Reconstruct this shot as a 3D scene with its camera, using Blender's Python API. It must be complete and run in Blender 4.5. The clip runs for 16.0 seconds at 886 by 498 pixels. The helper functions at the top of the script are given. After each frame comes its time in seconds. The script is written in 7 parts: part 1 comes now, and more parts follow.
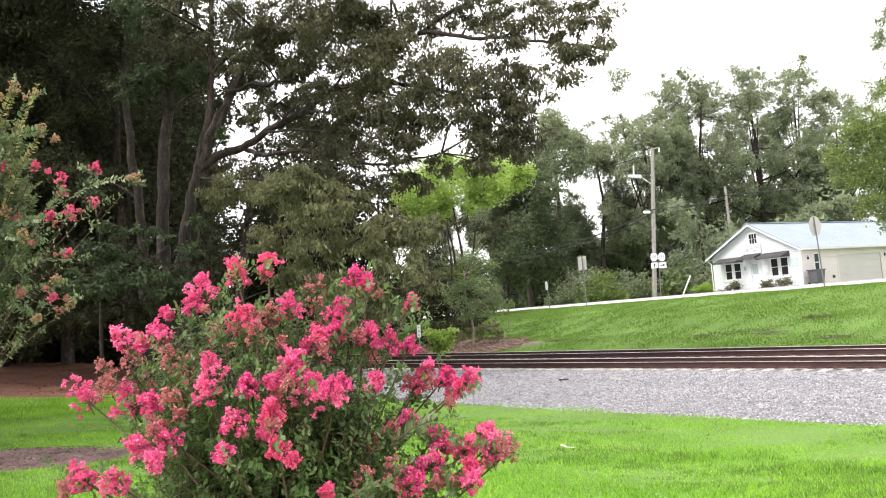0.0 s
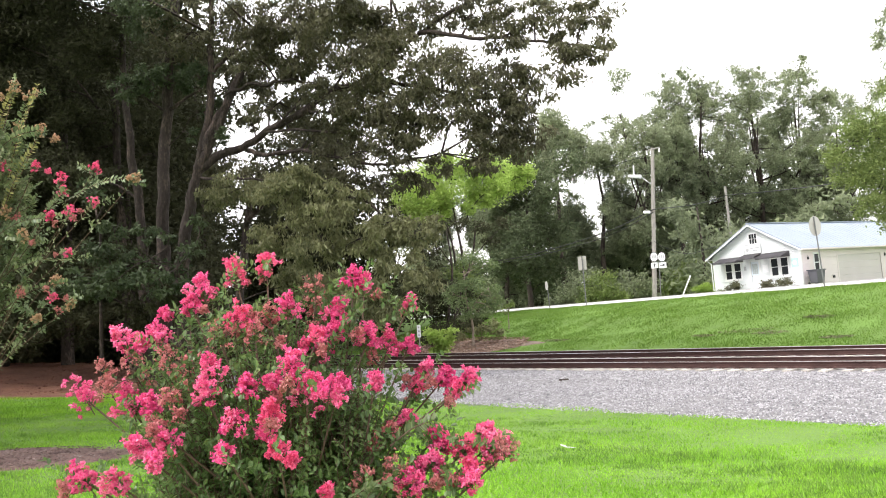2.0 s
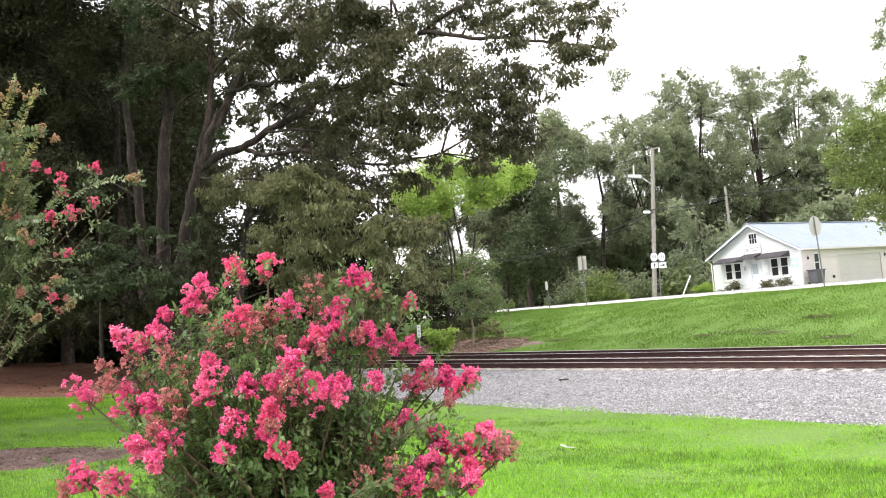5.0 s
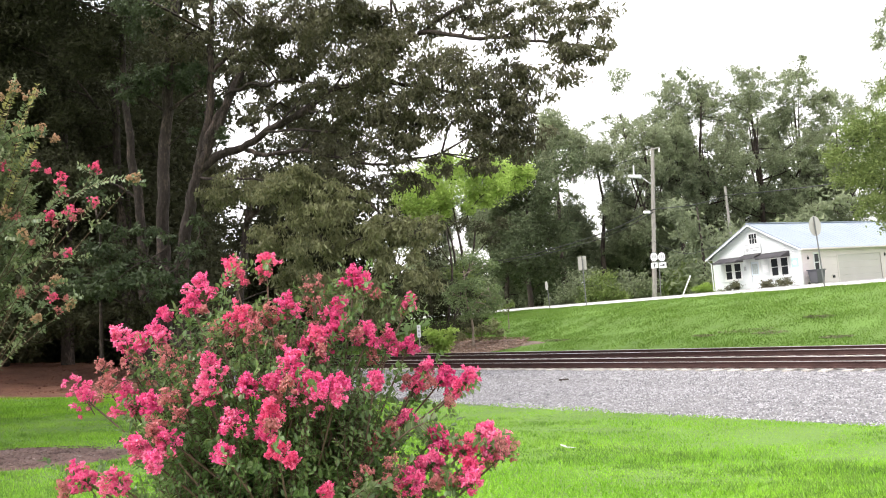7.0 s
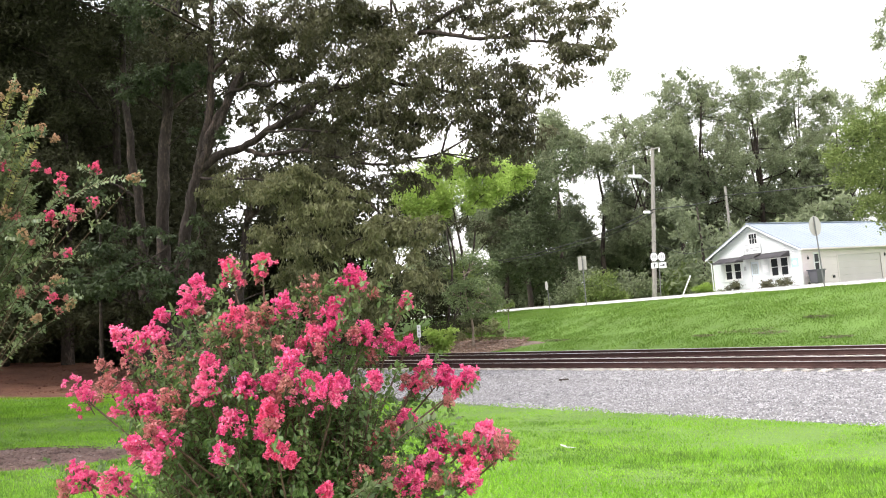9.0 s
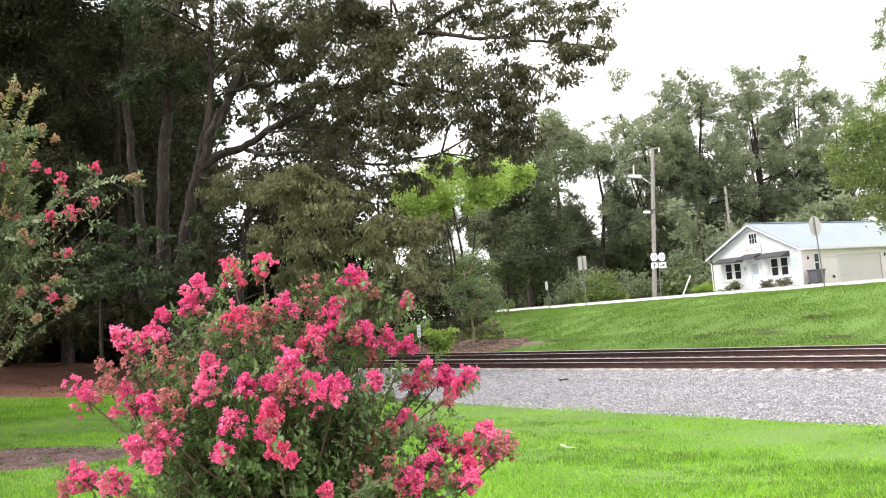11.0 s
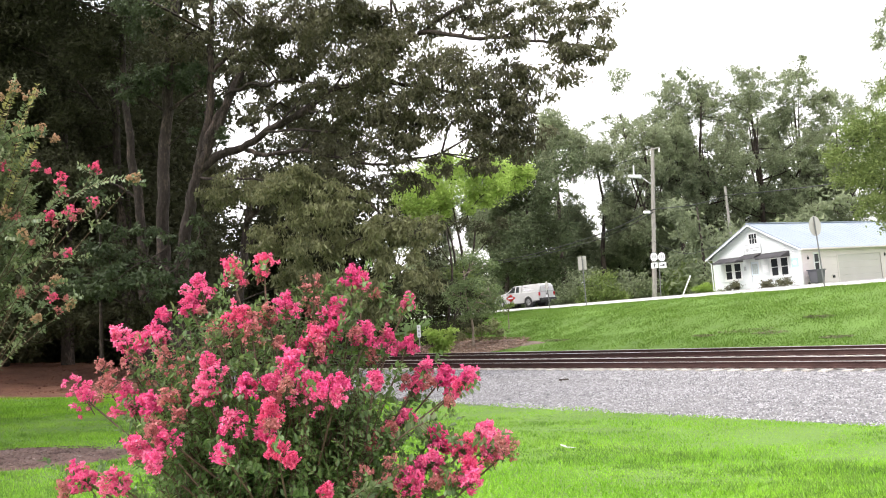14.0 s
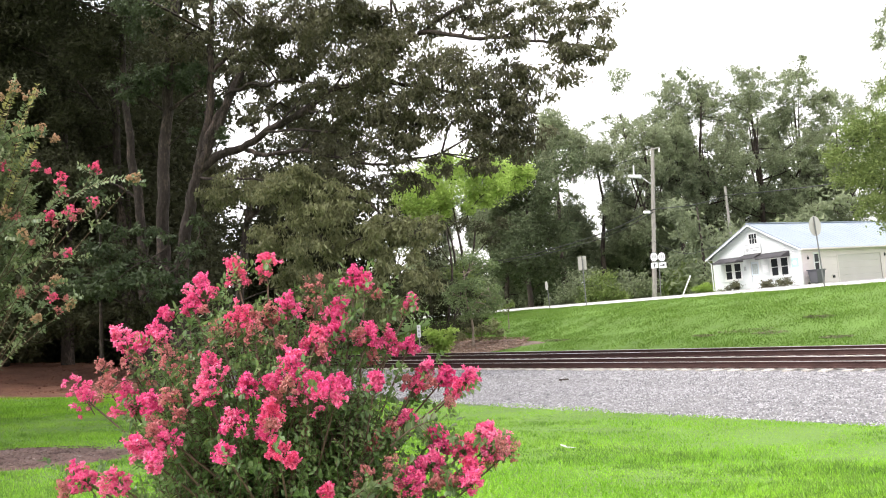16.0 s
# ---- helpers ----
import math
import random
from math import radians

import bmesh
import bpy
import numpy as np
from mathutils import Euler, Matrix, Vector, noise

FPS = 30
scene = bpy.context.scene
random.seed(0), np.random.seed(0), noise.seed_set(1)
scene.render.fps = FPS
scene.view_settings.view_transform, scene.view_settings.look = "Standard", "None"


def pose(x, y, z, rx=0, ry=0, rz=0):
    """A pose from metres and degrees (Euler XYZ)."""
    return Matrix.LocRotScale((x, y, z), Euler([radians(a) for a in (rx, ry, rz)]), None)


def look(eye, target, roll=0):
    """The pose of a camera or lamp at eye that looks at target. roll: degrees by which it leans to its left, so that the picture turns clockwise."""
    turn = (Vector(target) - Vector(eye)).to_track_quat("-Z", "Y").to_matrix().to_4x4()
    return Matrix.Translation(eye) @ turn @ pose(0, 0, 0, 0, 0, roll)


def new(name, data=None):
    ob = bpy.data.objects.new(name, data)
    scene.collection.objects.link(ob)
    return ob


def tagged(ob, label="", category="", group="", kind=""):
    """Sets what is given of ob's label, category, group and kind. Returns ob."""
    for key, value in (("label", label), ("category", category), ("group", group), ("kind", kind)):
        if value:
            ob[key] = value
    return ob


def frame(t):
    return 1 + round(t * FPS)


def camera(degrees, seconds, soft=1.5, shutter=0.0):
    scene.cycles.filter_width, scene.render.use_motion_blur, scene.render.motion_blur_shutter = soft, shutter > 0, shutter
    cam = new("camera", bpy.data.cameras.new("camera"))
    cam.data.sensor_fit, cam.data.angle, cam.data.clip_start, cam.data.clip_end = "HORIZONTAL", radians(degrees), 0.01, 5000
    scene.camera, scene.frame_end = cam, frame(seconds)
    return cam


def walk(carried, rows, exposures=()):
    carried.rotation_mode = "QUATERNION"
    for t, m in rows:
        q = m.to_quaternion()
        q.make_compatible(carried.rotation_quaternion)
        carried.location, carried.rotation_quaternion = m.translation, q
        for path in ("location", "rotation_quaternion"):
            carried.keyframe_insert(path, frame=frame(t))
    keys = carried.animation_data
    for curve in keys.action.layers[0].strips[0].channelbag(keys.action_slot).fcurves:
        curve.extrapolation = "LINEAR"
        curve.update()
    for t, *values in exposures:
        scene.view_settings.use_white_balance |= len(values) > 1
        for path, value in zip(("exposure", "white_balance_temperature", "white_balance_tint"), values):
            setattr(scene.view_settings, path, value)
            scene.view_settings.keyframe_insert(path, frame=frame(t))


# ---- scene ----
cam = camera(58.5, 16.0, soft=1.0)
EYE = 2.0
still = look((0, 0, EYE), (0, 10, EYE + 10 * math.tan(radians(4.63))), -4.25)
walk(cam, [(0.0, still), (16.0, still)], exposures=[(0.0, 1.33), (16.0, 1.33)])

# ---------------------------------------------------------------- sky and sun
world = bpy.data.worlds.new("overcast_sky")
scene.world = world
world.use_nodes = True
wn, wl = world.node_tree.nodes, world.node_tree.links
sky = wn.new("ShaderNodeTexSky")
sky.sky_type, sky.sun_disc = "NISHITA", False
sky.sun_elevation, sky.sun_rotation = radians(52), radians(250)
sky.air_density, sky.dust_density, sky.ozone_density = 1.0, 6.0, 1.0
grey = wn.new("ShaderNodeHueSaturation")
grey.inputs["Saturation"].default_value = 0.22
wl.new(sky.outputs[0], grey.inputs["Color"])
cloud = wn.new("ShaderNodeMix")
cloud.data_type = "RGBA"
cloud.inputs[0].default_value = 0.7
cloud.inputs[7].default_value = (7.4, 7.25, 7.45, 1)
wl.new(grey.outputs[0], cloud.inputs[6])
wl.new(cloud.outputs[2], wn["Background"].inputs["Color"])
wn["Background"].inputs["Strength"].default_value = 0.15
sun_data = bpy.data.lights.new("sun", "SUN")
sun_data.energy, sun_data.angle, sun_data.color = 1.1, radians(25), (1.0, 0.96, 0.9)
sun = new("sun", sun_data)
SUN_WAY = Vector((math.sin(radians(250)) * math.cos(radians(52)), math.cos(radians(250)) * math.cos(radians(52)), math.sin(radians(52))))
sun.matrix_world = look(SUN_WAY * 60, (0, 0, 0))


# ---------------------------------------------------------------- materials
def shader(name):
    m = bpy.data.materials.new(name)
    m.use_nodes = True
    return m, m.node_tree.nodes, m.node_tree.links, m.node_tree.nodes["Principled BSDF"]


def surface(name, low, high, rough=0.8, metal=0.0, scale=3.0, fine=60.0, bump=0.3, depth=0.01, pick=None, third=None, stretch=(1, 1, 1)):
    """A surface whose colour wanders between two tones at a large and a fine scale, with fine relief."""
    m, n, l, b = shader(name)
    where = n.new("ShaderNodeTexCoord")
    mapping = n.new("ShaderNodeMapping")
    mapping.inputs["Scale"].default_value = stretch
    l.new(where.outputs["Object"], mapping.inputs[0])
    big, small = n.new("ShaderNodeTexNoise"), n.new("ShaderNodeTexNoise")
    big.inputs["Scale"].default_value, small.inputs["Scale"].default_value = scale, fine
    big.inputs["Detail"].default_value, small.inputs["Detail"].default_value = 5, 4
    l.new(mapping.outputs[0], big.inputs["Vector"])
    l.new(mapping.outputs[0], small.inputs["Vector"])
    mix = n.new("ShaderNodeMath")
    mix.operation = "MULTIPLY_ADD"
    mix.inputs[1].default_value = 0.45
    l.new(small.outputs[0], mix.inputs[0])
    half = n.new("ShaderNodeMath")
    half.operation = "MULTIPLY"
    half.inputs[1].default_value = 0.55
    l.new(big.outputs[0], half.inputs[0])
    l.new(half.outputs[0], mix.inputs[2])
    value = mix.outputs[0]
    if pick:
        src = n.new("ShaderNodeObjectInfo" if pick == "object" else "ShaderNodeNewGeometry")
        add = n.new("ShaderNodeMath")
        add.operation = "MULTIPLY_ADD"
        add.inputs[1].default_value = 0.45
        l.new(src.outputs["Random" if pick == "object" else "Random Per Island"], add.inputs[0])
        sub = n.new("ShaderNodeMath")
        sub.operation = "SUBTRACT"
        sub.inputs[1].default_value = 0.22
        l.new(value, sub.inputs[0])
        l.new(sub.outputs[0], add.inputs[2])
        value = add.outputs[0]
    ramp = n.new("ShaderNodeValToRGB")
    ramp.color_ramp.elements[0].position, ramp.color_ramp.elements[1].position = 0.3, 0.7
    ramp.color_ramp.elements[0].color, ramp.color_ramp.elements[1].color = (*low, 1), (*high, 1)
    if third:
        e = ramp.color_ramp.elements.new(0.5)
        e.color = (*third, 1)
    l.new(value, ramp.inputs[0])
    l.new(ramp.outputs[0], b.inputs["Base Color"])
    b.inputs["Roughness"].default_value, b.inputs["Metallic"].default_value = rough, metal
    if bump:
        bp = n.new("ShaderNodeBump")
        bp.inputs["Strength"].default_value, bp.inputs["Distance"].default_value = bump, depth
        l.new(small.outputs[0], bp.inputs["Height"])
        l.new(bp.outputs[0], b.inputs["Normal"])
    return m


def leaf_material(name, tones, through_light=0.3, rough=0.5, scale=0.35, gloss=0.35):
    """Leaf tones vary from leaf to leaf and in broad drifts; some light passes through."""
    m, n, l, b = shader(name)
    geo = n.new("ShaderNodeNewGeometry")
    where = n.new("ShaderNodeTexCoord")
    drift = n.new("ShaderNodeTexNoise")
    drift.inputs["Scale"].default_value, drift.inputs["Detail"].default_value = scale, 3
    l.new(where.outputs["Object"], drift.inputs["Vector"])
    add = n.new("ShaderNodeMath")
    add.operation = "MULTIPLY_ADD"
    add.inputs[1].default_value = 0.55
    l.new(geo.outputs["Random Per Island"], add.inputs[0])
    less = n.new("ShaderNodeMath")
    less.operation = "MULTIPLY_ADD"
    less.inputs[1].default_value, less.inputs[2].default_value = 1.3, -0.42
    l.new(drift.outputs[0], less.inputs[0])
    l.new(less.outputs[0], add.inputs[2])
    ramp = n.new("ShaderNodeValToRGB")
    ramp.color_ramp.elements[0].color, ramp.color_ramp.elements[1].color = (*tones[0], 1), (*tones[-1], 1)
    for i, tone in enumerate(tones[1:-1]):
        e = ramp.color_ramp.elements.new((i + 1) / (len(tones) - 1))
        e.color = (*tone, 1)
    l.new(add.outputs[0], ramp.inputs[0])
    l.new(ramp.outputs[0], b.inputs["Base Color"])
    b.inputs["Roughness"].default_value = rough
    b.inputs["Specular IOR Level"].default_value = gloss
    if through_light:
        tr = n.new("ShaderNodeBsdfTranslucent")
        l.new(ramp.outputs[0], tr.inputs["Color"])
        blend = n.new("ShaderNodeMixShader")
        blend.inputs[0].default_value = through_light
        l.new(b.outputs[0], blend.inputs[1])
        l.new(tr.outputs[0], blend.inputs[2])
        l.new(blend.outputs[0], n["Material Output"].inputs["Surface"])
    return m


def plain(name, colour, rough=0.5, metal=0.0):
    return surface(name, tuple(c * 0.9 for c in colour), tuple(min(1, c * 1.08) for c in colour), rough, metal, 2.0, 40.0, 0.08, 0.004)


M_GRASS = surface("lawn_soil_and_thatch", (0.085, 0.14, 0.026), (0.135, 0.245, 0.04), 0.95, 0, 0.6, 25, 0.6, 0.03)
M_BLADE = leaf_material("grass_blade", [(0.115, 0.26, 0.02), (0.245, 0.48, 0.04), (0.37, 0.6, 0.066)], 0.42, 0.55, 0.5)
M_BANKBLADE = leaf_material("bank_grass_blade", [(0.115, 0.195, 0.035), (0.16, 0.275, 0.047), (0.22, 0.335, 0.075)], 0.35, 0.7, 0.45, 0.2)
M_BALLAST = surface("ballast_bed", (0.1, 0.098, 0.1), (0.3, 0.29, 0.295), 0.9, 0, 6, 22, 1.0, 0.05)
M_STONE = surface("ballast_stone", (0.11, 0.106, 0.115), (0.41, 0.395, 0.412), 0.85, 0, 4, 40, 0.3, 0.01, pick="island")
M_RUST = surface("rusty_rail_steel", (0.04, 0.019, 0.017), (0.09, 0.045, 0.04), 0.8, 0.2, 2, 40, 0.3, 0.004)
M_RAILTOP = surface("polished_rail_head", (0.36, 0.34, 0.34), (0.52, 0.5, 0.49), 0.3, 0.9, 2, 60, 0.05, 0.001)
M_TIE = surface("weathered_timber_tie", (0.4, 0.365, 0.325), (0.62, 0.58, 0.52), 0.9, 0, 2, 30, 0.5, 0.01, pick="object")
M_ROAD = surface("worn_asphalt", (0.12, 0.118, 0.116), (0.2, 0.197, 0.192), 0.9, 0, 0.6, 60, 0.3, 0.004)
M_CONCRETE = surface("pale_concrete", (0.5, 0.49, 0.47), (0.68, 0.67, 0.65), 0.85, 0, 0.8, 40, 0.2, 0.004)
M_DIRT = surface("bare_clay_bank", (0.1, 0.072, 0.058), (0.27, 0.2, 0.165), 0.95, 0, 1.2, 18, 0.9, 0.05)
M_STRAW = surface("pine_straw", (0.1, 0.04, 0.025), (0.26, 0.12, 0.075), 0.95, 0, 1.0, 30, 1.0, 0.04, stretch=(1, 1, 1))
M_MULCH = surface("bark_mulch", (0.075, 0.042, 0.036), (0.25, 0.16, 0.14), 0.95, 0, 2.0, 28, 1.0, 0.04)
M_BARK = surface("grey_brown_bark", (0.02, 0.012, 0.01), (0.14, 0.1, 0.083), 0.95, 0, 3.0, 16, 1.0, 0.06, third=(0.04, 0.03, 0.025), stretch=(1, 1, 0.4))
M_BARK_PALE = surface("pale_smooth_bark", (0.16, 0.12, 0.1), (0.32, 0.26, 0.21), 0.85, 0, 3, 20, 0.5, 0.01, stretch=(1, 1, 0.4))
M_SIDING = surface("white_painted_clapboard", (0.61, 0.635, 0.65), (0.69, 0.71, 0.725), 0.6, 0, 1.2, 30, 0.15, 0.004)
M_TRIM = surface("white_trim_paint", (0.69, 0.7, 0.705), (0.78, 0.785, 0.79), 0.5, 0, 2, 30, 0.08, 0.003)
M_CREAM = surface("cream_garage_siding", (0.66, 0.59, 0.6), (0.72, 0.65, 0.66), 0.7, 0, 0.9, 30, 0.15, 0.004)
M_GDOOR = surface("grey_beige_garage_door", (0.53, 0.485, 0.49), (0.59, 0.545, 0.55), 0.6, 0, 0.8, 30, 0.1, 0.004)
M_ROOF = surface("pale_blue_metal_roof", (0.245, 0.285, 0.345), (0.315, 0.365, 0.425), 0.5, 0.1, 0.5, 20, 0.1, 0.004)
M_AWNING = surface("dark_grey_awning_cloth", (0.11, 0.105, 0.115), (0.19, 0.18, 0.195), 0.85, 0, 2, 60, 0.2, 0.004)
M_WOODPOLE = surface("weathered_utility_pole", (0.2, 0.185, 0.17), (0.4, 0.375, 0.345), 0.9, 0, 1.2, 20, 0.6, 0.01, stretch=(1, 1, 0.15))
M_GALV = surface("galvanised_steel", (0.36, 0.37, 0.38), (0.52, 0.53, 0.54), 0.5, 0.6, 3, 60, 0.1, 0.002)
M_SIGNBACK = surface("bare_aluminium_sign_back", (0.4, 0.385, 0.36), (0.5, 0.485, 0.455), 0.6, 0.2, 3, 40, 0.05, 0.002)
M_SIGNWHITE = plain("white_sign_sheeting", (0.8, 0.8, 0.82), 0.5)
M_BLACK = plain("black_paint", (0.02, 0.02, 0.022), 0.5)
M_CABLE = plain("black_cable", (0.03, 0.03, 0.032), 0.7)
M_TRUCK = plain("white_truck_paint", (0.5, 0.49, 0.495), 0.22)
M_TYRE = surface("tyre_rubber", (0.02, 0.02, 0.02), (0.045, 0.043, 0.042), 0.85, 0, 6, 60, 0.4, 0.004)
M_RIM = plain("silver_wheel", (0.55, 0.55, 0.56), 0.35, 0.8)
M_RED = plain("red_decal", (0.62, 0.05, 0.04), 0.4)
M_FADED = plain("faded_red_decal", (0.6, 0.28, 0.27), 0.4)
M_REDLENS = plain("red_lamp_lens", (0.5, 0.02, 0.03), 0.2)
M_PLASTIC = plain("black_plastic", (0.03, 0.03, 0.032), 0.6)
M_BIN = plain("dark_grey_bin_plastic", (0.075, 0.075, 0.088), 0.55)
M_OAK = leaf_material("oak_leaf", [(0.062, 0.06, 0.034), (0.122, 0.118, 0.066), (0.22, 0.208, 0.12)], 0.36)
M_OAKLOW = leaf_material("deep_green_oak_leaf", [(0.038, 0.058, 0.027), (0.07, 0.097, 0.044), (0.115, 0.148, 0.068)], 0.26, 0.55, 0.35, 0.3)
M_OLIVE = leaf_material("olive_drooping_leaf", [(0.1, 0.108, 0.05), (0.21, 0.215, 0.105), (0.34, 0.34, 0.18)], 0.36)
# the deep shade of the wood is put into this leaf colour
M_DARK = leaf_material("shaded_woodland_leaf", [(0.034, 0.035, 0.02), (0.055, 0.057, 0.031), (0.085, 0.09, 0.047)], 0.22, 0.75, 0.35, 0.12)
M_LIME = leaf_material("lime_green_leaf", [(0.24, 0.34, 0.07), (0.38, 0.51, 0.13), (0.52, 0.64, 0.22)], 0.62, 0.6, 0.35, 0.2)
# paler than the leaves themselves: haze and glare are mixed into these tones
M_FAR = leaf_material("hazed_far_leaf", [(0.14, 0.17, 0.105), (0.27, 0.305, 0.19), (0.4, 0.44, 0.26)], 0.58, 0.6, 0.12, 0.25)
M_MID = leaf_material("mid_green_leaf", [(0.1, 0.14, 0.042), (0.18, 0.235, 0.07), (0.28, 0.345, 0.115)], 0.42)
M_MYRTLE = leaf_material("myrtle_leaf", [(0.056, 0.1, 0.034), (0.125, 0.2, 0.064), (0.25, 0.33, 0.125)], 0.48, 0.34, 3.0, 0.45)
M_MYRTLE_TALL = leaf_material("grey_green_myrtle_leaf", [(0.085, 0.125, 0.06), (0.18, 0.23, 0.115), (0.36, 0.38, 0.2)], 0.42, 0.34, 1.2, 0.5)
M_MID_DARK = leaf_material("undergrowth_leaf", [(0.07, 0.09, 0.05), (0.13, 0.16, 0.085), (0.21, 0.245, 0.13)], 0.45, 0.6, 0.2, 0.2)
M_FEATHER = leaf_material("feathery_grey_green_leaf", [(0.1, 0.14, 0.06), (0.19, 0.25, 0.11), (0.31, 0.37, 0.19)], 0.45)
M_PETAL = leaf_material("pink_petal", [(0.57, 0.035, 0.18), (0.84, 0.115, 0.33), (0.95, 0.4, 0.55)], 0.35, 0.6, 5.0)
M_CORAL = leaf_material("coral_petal", [(0.64, 0.045, 0.175), (0.88, 0.135, 0.31), (0.95, 0.38, 0.5)], 0.35, 0.6, 5.0)
M_SPENT = leaf_material("spent_panicle", [(0.4, 0.1, 0.12), (0.53, 0.18, 0.185), (0.58, 0.28, 0.24)], 0.25, 0.7, 5.0)
M_BUD = leaf_material("green_bud_panicle", [(0.38, 0.24, 0.13), (0.54, 0.35, 0.22), (0.68, 0.44, 0.34)], 0.25, 0.7, 5.0)
M_STEM = surface("myrtle_stem", (0.06, 0.035, 0.025), (0.17, 0.105, 0.075), 0.85, 0, 8, 60, 0.3, 0.003)
m, n, l, b = shader("dark_window_glass")
b.inputs["Base Color"].default_value = (0.03, 0.032, 0.036, 1)
b.inputs["Roughness"].default_value = 0.06
b.inputs["Specular IOR Level"].default_value = 0.22
M_GLASS = m
m, n, l, b = shader("sky_reflecting_car_glass")
b.inputs["Base Color"].default_value = (0.07, 0.08, 0.078, 1)
b.inputs["Roughness"].default_value = 0.05
b.inputs["IOR"].default_value = 2.0
M_CARGLASS = m


# ---------------------------------------------------------------- mesh helpers
def mesh_object(name, verts, faces, material, parent=None, smooth=False):
    me = bpy.data.meshes.new(name)
    me.from_pydata([tuple(v) for v in verts], [], [tuple(f) for f in faces])
    me.materials.append(material)
    if smooth:
        me.polygons.foreach_set("use_smooth", [True] * len(me.polygons))
    ob = new(name, me)
    ob.parent = parent
    return ob


def swarm(name, V, material, parent=None):
    """Many separate faces of k corners each, V of shape (count, k, 3), as one mesh."""
    V = np.asarray(V, dtype=np.float32)
    c, k = V.shape[:2]
    me = bpy.data.meshes.new(name)
    me.vertices.add(c * k)
    me.vertices.foreach_set("co", V.reshape(-1))
    me.loops.add(c * k)
    me.loops.foreach_set("vertex_index", np.arange(c * k, dtype=np.int32))
    me.polygons.add(c)
    me.polygons.foreach_set("loop_start", np.arange(0, c * k, k, dtype=np.int32))
    me.update(calc_edges=True)
    me.materials.append(material)
    ob = new(name, me)
    ob.parent = parent
    ob["kind"] = "stuff"
    return ob


def part(name, bm, material, parent=None, label=""):
    me = bpy.data.meshes.new(name)
    bm.normal_update()
    bm.to_mesh(me)
    bm.free()
    me.materials.append(material)
    ob = new(name, me)
    ob.parent = parent
    if label:
        ob["label"] = label
    return ob


def box(bm, x0, x1, y0, y1, z0, z1, bevel=0.0):
    made = bmesh.ops.create_cube(bm, size=1.0)["verts"]
    for v in made:
        v.co = Vector(((x0 + x1) / 2 + v.co.x * (x1 - x0), (y0 + y1) / 2 + v.co.y * (y1 - y0), (z0 + z1) / 2 + v.co.z * (z1 - z0)))
    if bevel:
        edges = list({e for v in made for e in v.link_edges})
        bmesh.ops.bevel(bm, geom=edges, offset=bevel, segments=2, affect="EDGES", profile=0.5)
    return bm


def boxed(name, x0, x1, y0, y1, z0, z1, material, parent=None, label="", bevel=0.0):
    return part(name, box(bmesh.new(), x0, x1, y0, y1, z0, z1, bevel), material, parent, label)


def rod(bm, a, b, r0, r1=None, sides=8):
    """A straight tapered bar from a to b."""
    a, b = Vector(a), Vector(b)
    q = (b - a).to_track_quat("Z", "Y").to_matrix().to_4x4()
    bmesh.ops.create_cone(bm, cap_ends=True, segments=sides, radius1=r0, radius2=r0 if r1 is None else r1, depth=(b - a).length,
                          matrix=Matrix.Translation((a + b) / 2) @ q)
    return bm


def prism(bm, outline, y0, y1):
    """An outline in x and z, pushed from y0 to y1."""
    a = [bm.verts.new((x, y0, z)) for x, z in outline]
    c = [bm.verts.new((x, y1, z)) for x, z in outline]
    bm.faces.new(a)
    bm.faces.new(c[::-1])
    for i in range(len(outline)):
        j = (i + 1) % len(outline)
        bm.faces.new((a[j], a[i], c[i], c[j]))
    bmesh.ops.recalc_face_normals(bm, faces=bm.faces)
    return bm


def smooth_path(points, steps=6):
    """A Catmull-Rom curve through the points."""
    P = [np.array(p, float) for p in points]
    P = [2 * P[0] - P[1]] + P + [2 * P[-1] - P[-2]]
    out = []
    for i in range(1, len(P) - 2):
        for s in range(steps):
            t = s / steps
            out.append(0.5 * ((2 * P[i]) + (-P[i - 1] + P[i + 1]) * t + (2 * P[i - 1] - 5 * P[i] + 4 * P[i + 1] - P[i + 2]) * t * t
                              + (-P[i - 1] + 3 * P[i] - 3 * P[i + 1] + P[i + 2]) * t ** 3))
    return np.array(out + [P[-2]])


def tubes(name, paths, material, parent=None, sides=7, rough=0.0):
    """One mesh of tapered tubes: each path is (points, start radius, end radius)."""
    verts, faces = [], []
    rng = np.random.default_rng(len(paths) * 7 + 3)
    for pts, r0, r1 in paths:
        pts = np.asarray(pts, float)
        base = len(verts)
        count = len(pts)
        for i, p in enumerate(pts):
            d = pts[min(i + 1, count - 1)] - pts[max(i - 1, 0)]
            d = d / (np.linalg.norm(d) + 1e-9)
            u = np.cross(d, (0.3, 1, 0.1) if abs(d[1]) < 0.9 else (1, 0, 0))
            u /= np.linalg.norm(u)
            w = np.cross(d, u)
            r = r0 + (r1 - r0) * (i / max(1, count - 1)) ** 0.8
            for k in range(sides):
                a = 2 * math.pi * k / sides
                rr = r * (1 + rough * rng.uniform(-1, 1))
                verts.append(p + rr * (math.cos(a) * u + math.sin(a) * w))
        for i in range(count - 1):
            for k in range(sides):
                k2 = (k + 1) % sides
                faces.append((base + i * sides + k, base + i * sides + k2, base + (i + 1) * sides + k2, base + (i + 1) * sides + k))
        faces.append(tuple(base + (count - 1) * sides + k for k in range(sides)))
    return mesh_object(name, verts, faces, material, parent, True)


def unit(v):
    return v / (np.linalg.norm(v, axis=-1, keepdims=True) + 1e-9)


